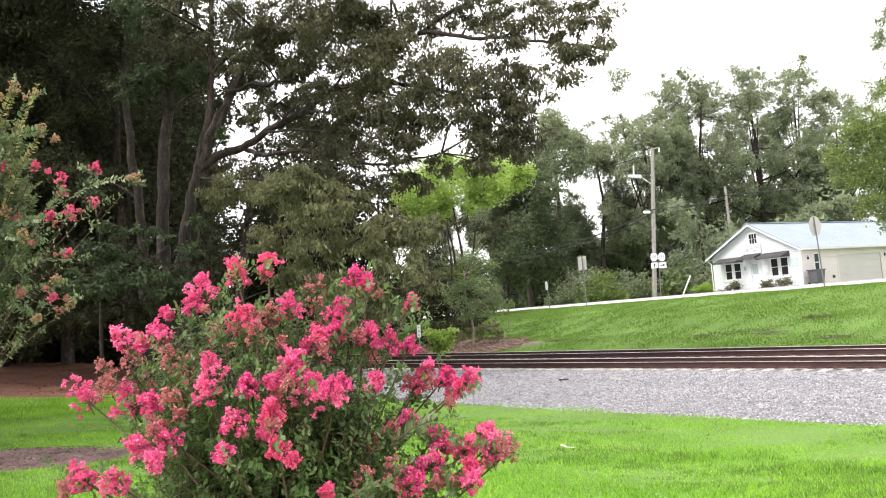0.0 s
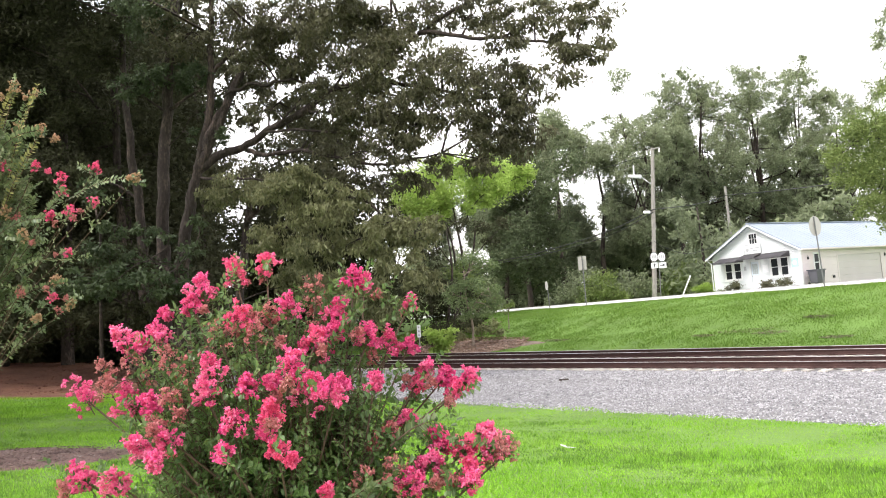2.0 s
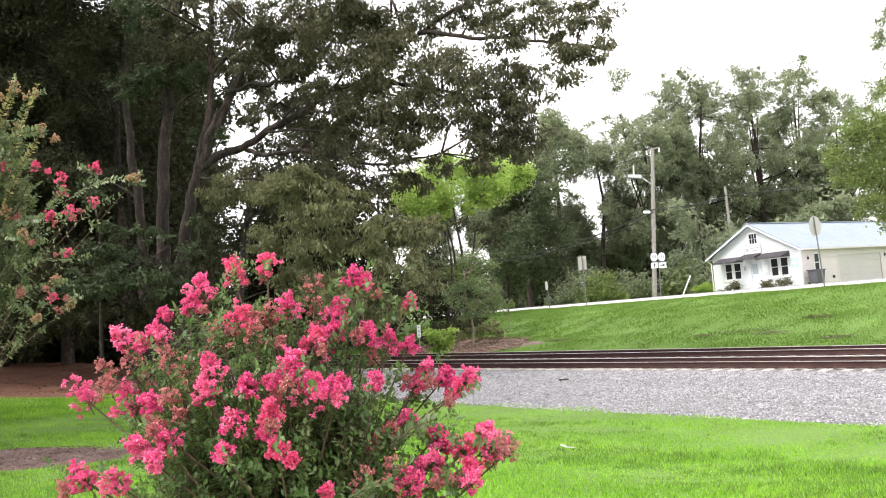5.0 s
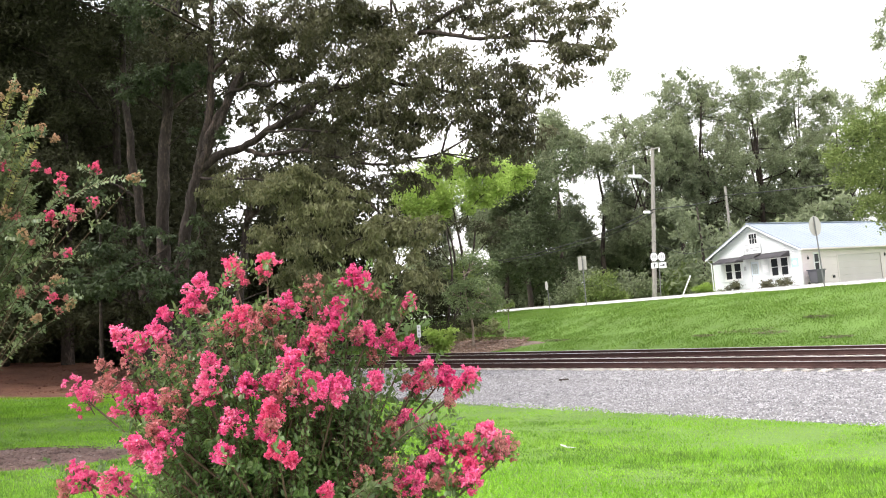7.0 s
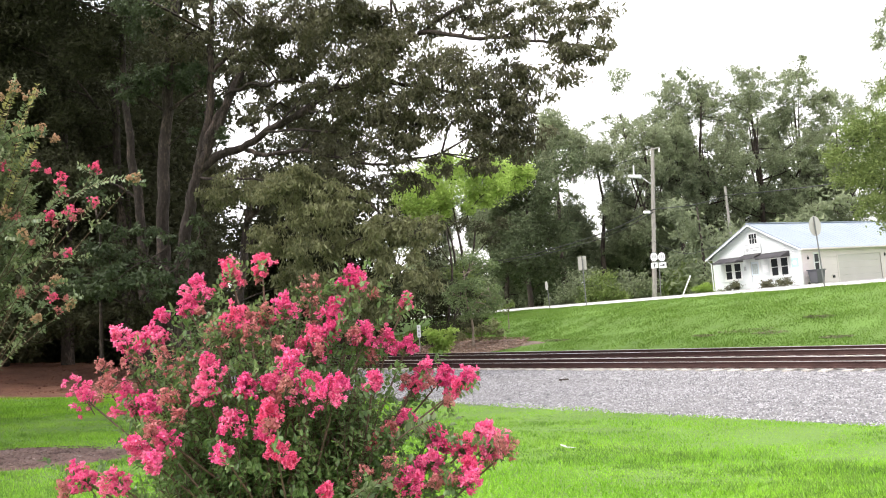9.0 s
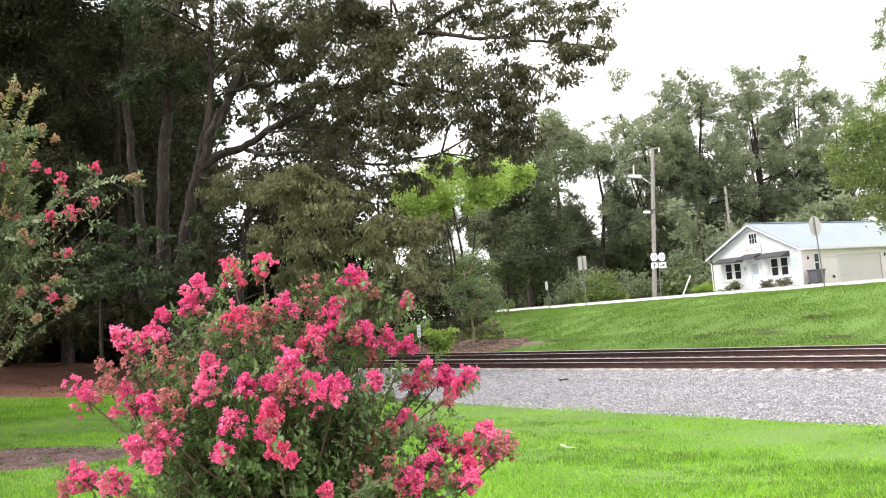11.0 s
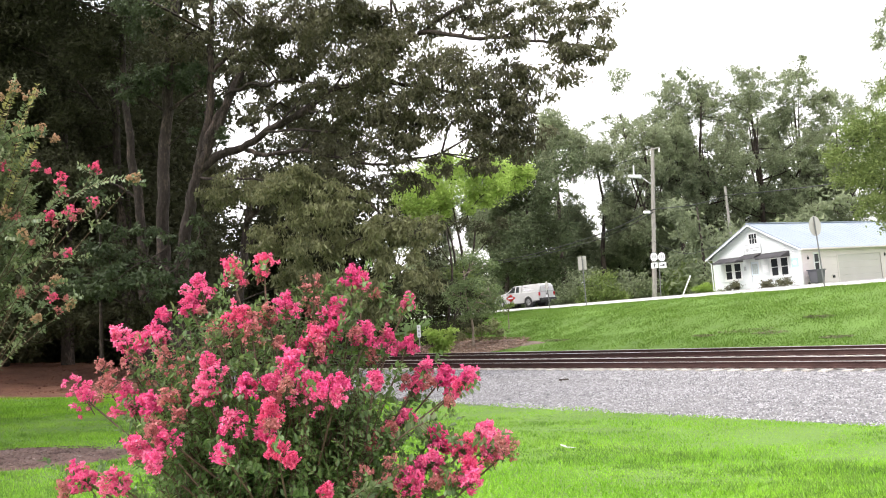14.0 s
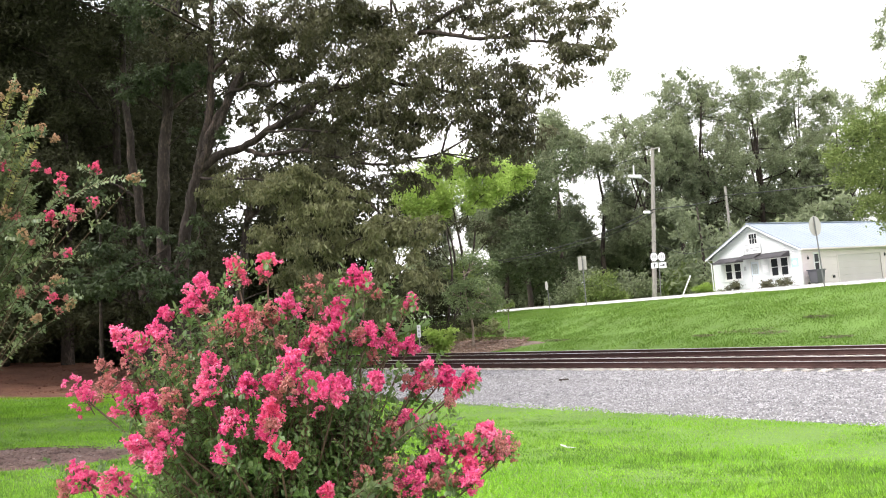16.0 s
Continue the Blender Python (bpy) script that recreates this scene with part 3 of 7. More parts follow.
tree("oak_tree", "wide-spreading oak with dark green drooping foliage on a straw mound", 21,
     [([ground_at((-10.03, 30.00, 0)), (-10.01, 30.00, 3.90), (-9.86, 30.00, 5.14), (-9.54, 30.00, 6.90), (-9.17, 30.00, 8.15), (-8.51, 30.00, 11.03), (-8.40, 30.00, 13.50), (-8.11, 30.00, 16.21)], 0.33, 0.08),
      ([(-9.18, 30.00, 8.11), (-8.60, 30.00, 9.26), (-8.06, 30.00, 10.26), (-7.38, 30.00, 11.62), (-6.45, 30.00, 13.35)], 0.2, 0.07)],
     [([(-8.88, 30.00, 8.83), (-8.34, 30.00, 9.95), (-7.92, 30.00, 10.58), (-7.34, 30.20, 12.01), (-6.58, 30.50, 13.03), (-5.28, 31.00, 14.79), (-3.95, 31.00, 17.77)], 0.2, 0.06),
      ([(-9.13, 30.00, 8.19), (-8.28, 30.00, 8.66), (-7.21, 29.80, 8.93), (-6.12, 29.50, 9.46), (-4.78, 29.20, 9.96), (-3.80, 29.00, 10.54), (-2.27, 28.00, 10.62), (-0.32, 27.50, 11.98), (1.55, 27.00, 12.77), (2.90, 26.00, 13.16)], 0.19, 0.05),
      ([(-7.94, 30.00, 11.03), (-6.92, 29.50, 11.21), (-6.00, 29.00, 11.01), (-5.02, 28.50, 10.94), (-4.12, 28.00, 10.56)], 0.09, 0.025), ([(-5.97, 29.50, 9.43), (-5.17, 29.00, 10.06), (-4.61, 29.00, 10.56)], 0.06, 0.02),
      ([(-4.78, 29.20, 9.96), (-3.65, 28.60, 9.63), (-2.57, 28.20, 9.61)], 0.05, 0.015), ([(-6.86, 29.80, 9.01), (-6.28, 29.60, 9.54), (-6.14, 29.60, 10.19), (-5.46, 29.60, 10.69)], 0.05, 0.015),
      ([(-2.27, 28.00, 10.62), (-0.64, 27.00, 10.00), (1.26, 26.30, 9.25), (3.13, 26.00, 9.03)], 0.09, 0.03),
      ([(-0.32, 27.50, 11.98), (1.82, 26.50, 11.35), (3.78, 25.50, 10.65), (5.33, 25.00, 10.17)], 0.09, 0.025),
      ([(-7.39, 30.00, 8.90), (-6.43, 29.50, 8.46), (-4.85, 29.00, 8.32), (-3.08, 28.00, 7.70), (-1.43, 27.30, 7.32), (0.17, 27.00, 7.54)], 0.1, 0.03),
      ([(-9.14, 30.00, 7.86), (-7.42, 29.00, 7.50), (-5.55, 28.00, 7.10), (-4.22, 27.00, 6.28)], 0.06, 0.02),
      ([(-5.22, 29.20, 9.80), (-3.50, 29.50, 10.73), (-1.34, 29.00, 10.21), (0.46, 28.00, 8.86)], 0.07, 0.02), ([(-6.38, 29.50, 9.30), (-4.71, 28.50, 9.05), (-2.61, 28.00, 8.57), (-1.36, 27.00, 8.05)], 0.06, 0.02),
      ([(-8.42, 30.00, 11.92), (-7.17, 30.00, 12.95), (-5.49, 29.50, 13.54), (-4.06, 29.00, 14.34)], 0.08, 0.02), ([(-3.71, 28.60, 10.38), (-2.40, 28.00, 11.89), (-1.06, 27.50, 12.86)], 0.06, 0.02)],
     oak_clumps + oak_low + oak_high + oak_inner + oak_shade, M_BARK, M_OAK, 0.18, 1250, droop=0.6, slim=0.38, sub=24, tight=0.19)

tree("oak_tree", "oak with drooping olive-green branches sweeping low over the track side", 22,
     [([ground_at((-8.20, 31.00, 0.72)), (-8.11, 31.00, 2.47), (-7.81, 31.00, 5.12), (-7.50, 31.00, 7.57)], 0.24, 0.1)],
     [([(-7.67, 31.00, 6.00), (-5.76, 29.00, 7.12), (-3.93, 28.00, 7.02), (-2.30, 27.00, 5.75), (-1.21, 27.00, 4.69)], 0.1, 0.03),
      ([(-7.81, 31.00, 5.12), (-5.84, 29.00, 5.64), (-4.26, 28.00, 5.01), (-2.88, 27.50, 3.67), (-2.22, 28.00, 2.44)], 0.08, 0.025)],
     [C((-7.43, 29.00, 7.24), 0.9), C((-5.37, 27.00, 6.67), 1.0), C((-4.25, 27.00, 5.79), 1.0), C((-3.15, 27.00, 6.20), 0.9), C((-2.75, 27.00, 4.80), 1.0), C((-4.23, 27.00, 4.42), 1.0),
      C((-1.76, 27.00, 5.12), 0.9), C((-0.90, 27.00, 4.86), 0.8), C((-1.57, 27.00, 3.64), 0.9), C((-2.87, 27.00, 3.06), 0.9), C((-3.96, 28.00, 3.37), 0.9), C((-6.08, 29.00, 5.24), 1.0),
      C((-0.20, 27.00, 5.10), 0.45), C((-8.40, 29.00, 6.89), 0.6), C((-2.23, 28.00, 2.25), 0.8), C((-0.87, 28.00, 3.14), 0.7), C((-4.77, 27.00, 6.92), 0.8), C((-3.97, 29.00, 2.17), 0.9), C((-5.53, 30.00, 3.57), 1.0)],
     M_BARK, M_OLIVE, 0.18, 2200, droop=0.8, slim=0.33, sub=24, tight=0.2)

tree("pine_oak_tree", "tall straight-trunked oak among dark woodland", 23,
     [([ground_at((-11.12, 31.00, 0.93)), (-11.04, 31.00, 2.69), (-10.99, 31.00, 5.80), (-10.78, 31.00, 8.95), (-10.41, 31.00, 12.61), (-10.10, 31.00, 15.40), (-9.71, 31.00, 20.14)], 0.33, 0.14)],
     [([(-10.61, 31.00, 10.78), (-11.40, 30.50, 11.39), (-11.97, 30.00, 11.74)], 0.06, 0.02), ([(-10.58, 31.00, 10.82), (-9.96, 30.80, 11.09), (-9.16, 30.60, 11.43)], 0.1, 0.04), ([(-10.76, 31.00, 8.84), (-11.31, 30.70, 9.12), (-11.92, 30.50, 8.58)], 0.025, 0.008), ([(-10.69, 31.00, 9.36), (-10.03, 30.70, 9.74), (-9.44, 30.50, 10.45), (-8.96, 30.40, 10.54)], 0.025, 0.008), ([(-10.39, 31.00, 13.08), (-11.46, 31.00, 14.56), (-13.04, 31.00, 15.15)], 0.08, 0.02)],
     [C((-11.20, 30.00, 11.68), 0.8), C((-11.97, 30.00, 11.52), 0.5), C((-10.47, 30.50, 12.23), 0.6), C((-10.85, 30.00, 14.59), 1.3), C((-9.74, 31.00, 12.33), 0.8),
      C((-10.15, 31.00, 18.25), 2.2), C((-12.91, 31.00, 18.47), 2.2), C((-15.69, 31.00, 18.20), 2.4), C((-8.68, 31.00, 10.86), 0.6), C((-9.43, 30.00, 9.58), 0.35), C((-10.78, 29.60, 11.86), 0.6), C((-11.45, 29.60, 11.25), 0.45), C((-8.99, 30.00, 11.96), 0.6), C((-7.99, 29.50, 9.36), 0.4)],
     M_BARK, M_OAKLOW, 0.17, 1500, droop=0.4, slim=0.4, sub=13, tight=0.2)

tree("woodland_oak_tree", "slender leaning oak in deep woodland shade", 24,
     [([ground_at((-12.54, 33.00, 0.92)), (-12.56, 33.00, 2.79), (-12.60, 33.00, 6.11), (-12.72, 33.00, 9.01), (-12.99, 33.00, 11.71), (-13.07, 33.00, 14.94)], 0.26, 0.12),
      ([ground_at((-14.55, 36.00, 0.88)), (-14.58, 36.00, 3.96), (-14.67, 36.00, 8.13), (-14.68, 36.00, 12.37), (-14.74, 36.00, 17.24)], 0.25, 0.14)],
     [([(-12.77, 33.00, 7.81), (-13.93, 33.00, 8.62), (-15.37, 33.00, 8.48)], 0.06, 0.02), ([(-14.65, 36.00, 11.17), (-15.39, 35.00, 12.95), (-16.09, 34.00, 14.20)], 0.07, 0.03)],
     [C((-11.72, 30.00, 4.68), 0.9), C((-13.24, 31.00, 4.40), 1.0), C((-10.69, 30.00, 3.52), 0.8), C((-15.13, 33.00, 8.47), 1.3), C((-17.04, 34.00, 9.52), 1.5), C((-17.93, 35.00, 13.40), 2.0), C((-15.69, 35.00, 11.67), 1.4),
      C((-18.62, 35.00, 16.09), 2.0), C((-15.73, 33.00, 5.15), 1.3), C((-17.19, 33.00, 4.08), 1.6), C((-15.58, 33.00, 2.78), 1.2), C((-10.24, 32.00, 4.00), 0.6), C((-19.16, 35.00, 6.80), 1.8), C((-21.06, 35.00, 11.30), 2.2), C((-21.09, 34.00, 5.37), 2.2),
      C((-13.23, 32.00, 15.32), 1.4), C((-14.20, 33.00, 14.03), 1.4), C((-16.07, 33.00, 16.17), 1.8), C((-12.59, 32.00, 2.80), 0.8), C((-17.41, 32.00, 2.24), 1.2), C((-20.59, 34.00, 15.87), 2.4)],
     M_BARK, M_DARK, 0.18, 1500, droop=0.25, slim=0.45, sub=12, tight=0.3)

# added oak: its mostly unseen crown blocks skylight from the wood below
tree("woodland_oak_tree", "added tall dark oak whose high dense crown shades the wood", 25,
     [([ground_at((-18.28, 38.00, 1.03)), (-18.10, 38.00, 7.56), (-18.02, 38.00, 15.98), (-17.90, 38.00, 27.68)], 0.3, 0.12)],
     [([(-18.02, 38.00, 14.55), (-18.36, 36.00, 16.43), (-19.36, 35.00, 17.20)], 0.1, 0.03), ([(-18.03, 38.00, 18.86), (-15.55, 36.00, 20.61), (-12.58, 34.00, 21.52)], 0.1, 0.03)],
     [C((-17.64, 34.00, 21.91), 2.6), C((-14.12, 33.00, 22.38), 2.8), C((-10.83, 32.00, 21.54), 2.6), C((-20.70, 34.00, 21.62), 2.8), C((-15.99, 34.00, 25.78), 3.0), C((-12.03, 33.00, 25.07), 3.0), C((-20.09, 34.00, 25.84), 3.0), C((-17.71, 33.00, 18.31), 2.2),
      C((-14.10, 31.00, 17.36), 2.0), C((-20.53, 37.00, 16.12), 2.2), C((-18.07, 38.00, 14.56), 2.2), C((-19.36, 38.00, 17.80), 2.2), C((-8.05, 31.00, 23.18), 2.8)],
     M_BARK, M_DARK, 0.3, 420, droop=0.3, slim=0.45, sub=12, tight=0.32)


tree("understorey_oak_tree", "low young oak with deep green sprays before dark woodland", 29,
     [([ground_at((-13.63, 31.0, 0)), (-13.47, 31.00, 5.31), (-13.58, 31.00, 7.12)], 0.08, 0.03)],
     [([(-13.53, 31.00, 4.87), (-11.72, 29.50, 4.86), (-9.30, 28.50, 4.20)], 0.04, 0.015), ([(-13.55, 31.00, 6.62), (-12.80, 30.00, 7.37), (-12.78, 29.00, 7.54)], 0.04, 0.015)],
     [C((-11.49, 29.00, 4.64), 0.70), C((-10.35, 28.00, 4.01), 0.80), C((-10.17, 30.00, 4.52), 0.60), C((-9.39, 29.00, 3.71), 0.60), C((-11.76, 28.00, 3.95), 0.80), C((-12.56, 29.00, 5.05), 0.80), C((-12.77, 28.00, 3.93), 0.90), C((-9.22, 29.00, 5.06), 0.45), C((-10.68, 28.00, 5.69), 0.50), C((-12.52, 30.00, 6.25), 0.60), C((-10.38, 30.00, 5.66), 0.40), C((-8.86, 29.00, 5.98), 0.40), C((-12.34, 28.00, 7.24), 0.60)],
     M_BARK, M_OAKLOW, 0.2, 900, 0.35, 0.42, 14, 0.2)


def wood_wall(name, label, seed, count, spot, leaf, size, per_volume, radius, heights, trunk_every=3, low=1.0):
    """A thicket of many trees that nobody could count."""
    rng = np.random.default_rng(seed)
    clumps, stems = [], []
    for i in range(count):
        x, y = spot(rng)
        g = float(land(x, y))
        top = rng.uniform(*heights)
        for h in np.arange(low, top, radius * 0.85):
            clumps.append((x + rng.normal() * radius * 0.5, y + rng.normal() * radius * 0.5, g + h, radius * rng.uniform(0.7, 1.15)))
        if i % trunk_every == 0:
            stems.append((smooth_path([(x, y, g - 0.1), (x + rng.normal() * 0.4, y, g + top * 0.5), (x + rng.normal() * 0.6, y, g + top)], 3), 0.22, 0.05))
    root = tagged(new(name), label, "woods", "", "stuff")
    tubes("trunks", stems, M_BARK, root, 6)
    swarm("foliage", leaves(rng, clump_points(rng, clumps, per_volume, 8, 0.34), size, 0.2, 0.5, simple=True), leaf, root)
    return root


def behind_track(rng):
    s, p = rng.uniform(43.5, 105), rng.uniform(32.5, 38.5)
    return p * TN[0] + s * TD[0], p * TN[1] + s * TD[1]


def left_wood(rng):
    y = rng.uniform(36, 47)
    return rng.uniform(-0.95, -0.27) * y, y


def deep_wood(rng):
    y = rng.uniform(47, 72)
    return rng.uniform(-1.1, -0.34) * y, y


def undergrowth(rng):
    y = rng.uniform(88, 106)
    return rng.uniform(0.02, 0.44) * y, y


# stands left of the view, added to shade the lawn and the oaks
def shade_wood(rng):
    y = rng.uniform(11, 33)
    return rng.uniform(-1.15, -0.84) * y - max(0.0, 16 - y) * 0.5, y


def past_road(rng):
    s, p = rng.uniform(36, 150), rng.uniform(62, 92)
    return p * RN[0] + s * RD[0], p * RN[1] + s * RD[1]


def past_house(rng):
    s, p = rng.uniform(-60, 34), rng.uniform(82, 120)
    return p * RN[0] + s * RD[0], p * RN[1] + s * RD[1]


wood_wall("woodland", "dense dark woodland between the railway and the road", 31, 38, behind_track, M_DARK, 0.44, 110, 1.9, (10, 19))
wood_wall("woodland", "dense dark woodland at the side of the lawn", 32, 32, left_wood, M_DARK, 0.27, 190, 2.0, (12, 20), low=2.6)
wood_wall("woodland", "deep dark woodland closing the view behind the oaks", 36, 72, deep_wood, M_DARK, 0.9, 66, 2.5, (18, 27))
wood_wall("woodland", "dense unseen woodland added beside the lawn for shade", 35, 14, shade_wood, M_DARK, 0.5, 70, 2.2, (12, 18))
wood_wall("woodland", "leafy undergrowth beneath the tall trees across the road", 37, 62, undergrowth, M_MID_DARK, 0.4, 100, 1.6, (4.0, 7.0))
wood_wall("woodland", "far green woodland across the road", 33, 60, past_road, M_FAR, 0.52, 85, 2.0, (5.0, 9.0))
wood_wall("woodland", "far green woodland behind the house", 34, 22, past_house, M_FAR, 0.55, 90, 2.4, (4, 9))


def tall_tree(label, seed, foot, height, spread, bare, leaf, size, density, clump, limbs_n=14, lean=0.0, group="tall roadside trees", gap=0.26, name="tall_tree", rounded=0, sub=11):
    """A tall tree with an open, uneven crown: limbs rise from the trunk and carry clumps along their outer half."""
    rng = np.random.default_rng(seed)
    x, y = foot[0], foot[1]
    g = float(land(x, y)) - 0.1
    top = np.array((x + lean, y, g + height))
    trunk = ([(x, y, g), (x + 0.15 * lean + rng.normal() * 0.2, y, g + height * 0.33), (x + 0.5 * lean + rng.normal() * 0.3, y, g + height * 0.66), tuple(top)], 0.017 * height + 0.05, 0.06)
    path = smooth_path(trunk[0], 6)
    limbs, clumps = [], []
    for i in range(limbs_n):
        u = bare + (1 - bare) * (i + rng.uniform(0, 0.8)) / limbs_n
        a = i * 2.4 + rng.uniform(-0.5, 0.5)
        s = path[min(len(path) - 1, int(u * (len(path) - 1)))]
        reach = spread * (1.05 - 0.55 * abs(u - 0.6) / 0.6) * rng.uniform(0.65, 1.15)
        e = s + np.array((math.cos(a) * reach, math.sin(a) * reach, reach * rng.uniform(0.1, 0.95)))
        e[2] = min(e[2], top[2] + 0.2 - 0.25 * reach * rng.uniform(0, 1))
        m = (s + e) / 2 + np.array((0, 0, -0.1 * reach))
        limbs.append(([tuple(s), tuple(m), tuple(e)], 0.02 + 0.008 * height * (1 - 0.6 * u), 0.02))
        for k in (0.5, 0.75, 1.0):
            c = s + (e - s) * k + rng.normal(size=3) * (0.3, 0.3, 0.6) * clump
            clumps.append((*c, clump * rng.uniform(0.6, 1.1)))
    clumps.append((*top, clump * 0.8))
    for k in range(rounded):
        a, d = rng.uniform(0, 6.28), spread * rng.uniform(0.15, 0.6)
        clumps.append((top[0] + math.cos(a) * d, top[1] + math.sin(a) * d, top[2] - 0.3 - d * rng.uniform(0.3, 0.8), clump * rng.uniform(0.7, 1.1)))
    return tree(name, label, seed, [trunk], limbs, clumps, M_BARK, leaf, size, density, 0.15, 0.5, sub, gap, True, group)


def hardwood(label, seed, foot, height, wide, low, leaf, size, density, count, group="tall roadside trees"):
    """A broad hardwood: a forking trunk and a domed crown of many uneven leaf masses with sky between them."""
    rng = np.random.default_rng(seed)
    x, y = foot
    g = float(land(x, y)) - 0.1
    mid = np.array((x, y, g + height * 0.58))
    trunk = ([(x, y, g), (x + rng.normal() * 0.2, y, g + height * 0.25), (x + rng.normal() * 0.4, y, g + height * 0.5), (x + rng.normal() * 0.5, y, g + height * 0.8)], 0.014 * height + 0.06, 0.08)
    clumps, limbs = [], []
    for k in range(count):
        d = unit(rng.normal(size=3))
        lump = 1 + 0.16 * math.sin(3 * d[0] + seed) + 0.12 * math.sin(5 * d[2] + 2 * d[1] + seed)
        c = mid + d * np.array((wide, wide, height * 0.445)) * rng.uniform(0.3, 1.0) ** 0.5 * 0.95 * lump
        if c[2] < g + low * height:
            continue
        clumps.append((*c, rng.uniform(0.7, 1.4)))
        if k % 8 == 0:
            s = np.array((x, y, g + height * rng.uniform(0.25, 0.6)))
            limbs.append(([tuple(s), tuple(s * 0.45 + c * 0.55 + (0, 0, -0.3)), tuple(c)], 0.12, 0.025))
    return tree("tall_tree", label, seed, [trunk], limbs, clumps, M_BARK, leaf, size, density, 0.2, 0.5, 11, 0.215, True, group)


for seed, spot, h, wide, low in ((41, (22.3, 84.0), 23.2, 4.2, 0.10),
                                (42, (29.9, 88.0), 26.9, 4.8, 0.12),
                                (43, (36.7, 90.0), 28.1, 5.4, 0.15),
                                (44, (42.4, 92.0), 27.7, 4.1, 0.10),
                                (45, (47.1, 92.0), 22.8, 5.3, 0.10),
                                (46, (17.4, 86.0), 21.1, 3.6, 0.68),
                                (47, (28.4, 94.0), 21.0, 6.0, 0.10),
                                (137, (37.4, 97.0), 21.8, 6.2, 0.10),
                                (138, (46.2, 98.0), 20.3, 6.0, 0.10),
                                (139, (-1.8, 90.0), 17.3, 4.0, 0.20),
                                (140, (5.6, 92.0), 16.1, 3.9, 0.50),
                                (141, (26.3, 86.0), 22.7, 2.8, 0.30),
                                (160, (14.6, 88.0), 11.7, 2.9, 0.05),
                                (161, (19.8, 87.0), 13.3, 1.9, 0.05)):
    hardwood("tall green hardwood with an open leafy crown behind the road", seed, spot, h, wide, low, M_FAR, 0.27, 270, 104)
tall_tree("large dark green tree beside the road", 48, (8.21, 78.00, 1.89), 15.0, 3.5, 0.1, M_MID_DARK, 0.34, 330, 1.6, 16, 0, "", 0.3)
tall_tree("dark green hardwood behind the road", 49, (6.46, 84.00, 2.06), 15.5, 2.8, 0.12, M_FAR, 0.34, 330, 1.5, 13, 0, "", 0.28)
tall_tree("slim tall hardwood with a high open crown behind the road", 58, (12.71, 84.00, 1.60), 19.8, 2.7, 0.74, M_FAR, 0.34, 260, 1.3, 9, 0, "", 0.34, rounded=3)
tree("lime_green_tree", "yellow-green leafy tree with slim stems at the edge of the bank", 50,
     [([ground_at((1.35, 57.0, 0)), (1.36, 57.00, 6.15), (1.05, 57.00, 8.64), (0.94, 57.00, 11.55)], 0.13, 0.05), ([ground_at((0.85, 57.3, 0)), (0.69, 57.30, 7.04), (-0.68, 57.30, 10.89)], 0.1, 0.04)],
     [([(1.24, 57.00, 7.80), (2.98, 57.00, 10.15), (5.76, 57.00, 11.40)], 0.06, 0.02), ([(1.19, 57.00, 8.22), (-0.36, 57.00, 9.57), (-2.23, 57.00, 10.96)], 0.06, 0.02)],
     [C((-2.23, 58.00, 11.75), 0.90), C((-0.67, 57.00, 12.01), 1.00), C((1.11, 58.00, 12.64), 1.00), C((2.38, 57.00, 12.03), 0.90), C((3.90, 57.50, 12.09), 0.90), C((5.42, 57.50, 11.89), 0.85), C((6.33, 57.00, 11.90), 0.60), C((-2.48, 56.00, 10.17), 0.80), C((-0.77, 56.00, 10.37), 1.00), C((0.95, 56.00, 10.57), 1.00), C((2.64, 57.50, 10.84), 0.90), C((4.23, 56.50, 10.73), 0.90), C((0.51, 56.00, 12.85), 0.60), C((5.64, 57.50, 10.95), 0.70), C((-1.38, 56.00, 9.11), 0.80), C((-2.98, 58.00, 11.25), 0.70), C((0.05, 56.50, 9.39), 0.80), C((6.73, 56.50, 11.36), 0.35), C((3.50, 58.00, 9.84), 0.60), C((2.07, 56.50, 9.24), 0.50)],
     M_BARK, M_LIME, 0.22, 1700, 0.15, 0.5, 18, 0.4)
tree("dark_leaved_tree", "thin dark-leaved tree with several stems on the bank", 57,
     [([ground_at((-0.21, 52.00, 0.32)), (0.13, 52.00, 2.51), (0.51, 52.00, 5.09), (0.31, 52.00, 7.35)], 0.12, 0.05), ([ground_at((0.15, 52.00, 0.29)), (0.93, 52.00, 3.19), (1.84, 52.00, 5.36), (2.27, 52.00, 7.58)], 0.12, 0.05)],
     [([(0.51, 52.00, 5.09), (-0.48, 51.00, 6.57), (-1.71, 51.00, 7.40)], 0.05, 0.02), ([(1.84, 52.00, 5.36), (2.86, 52.00, 6.41), (4.06, 52.00, 7.45)], 0.05, 0.02)],
     [C((-1.54, 51.00, 7.20), 0.8), C((-0.23, 51.00, 7.47), 0.7), C((1.10, 52.00, 7.86), 0.7), C((2.57, 52.00, 7.56), 0.7), C((3.89, 52.00, 7.65), 0.7), C((-0.89, 51.00, 6.05), 0.8), C((3.23, 52.00, 6.38), 0.6), C((-0.37, 52.00, 3.29), 0.9), C((-1.21, 52.00, 4.47), 0.9)],
     M_BARK, M_DARK, 0.2, 700, 0.4, 0.4, 11, 0.38)
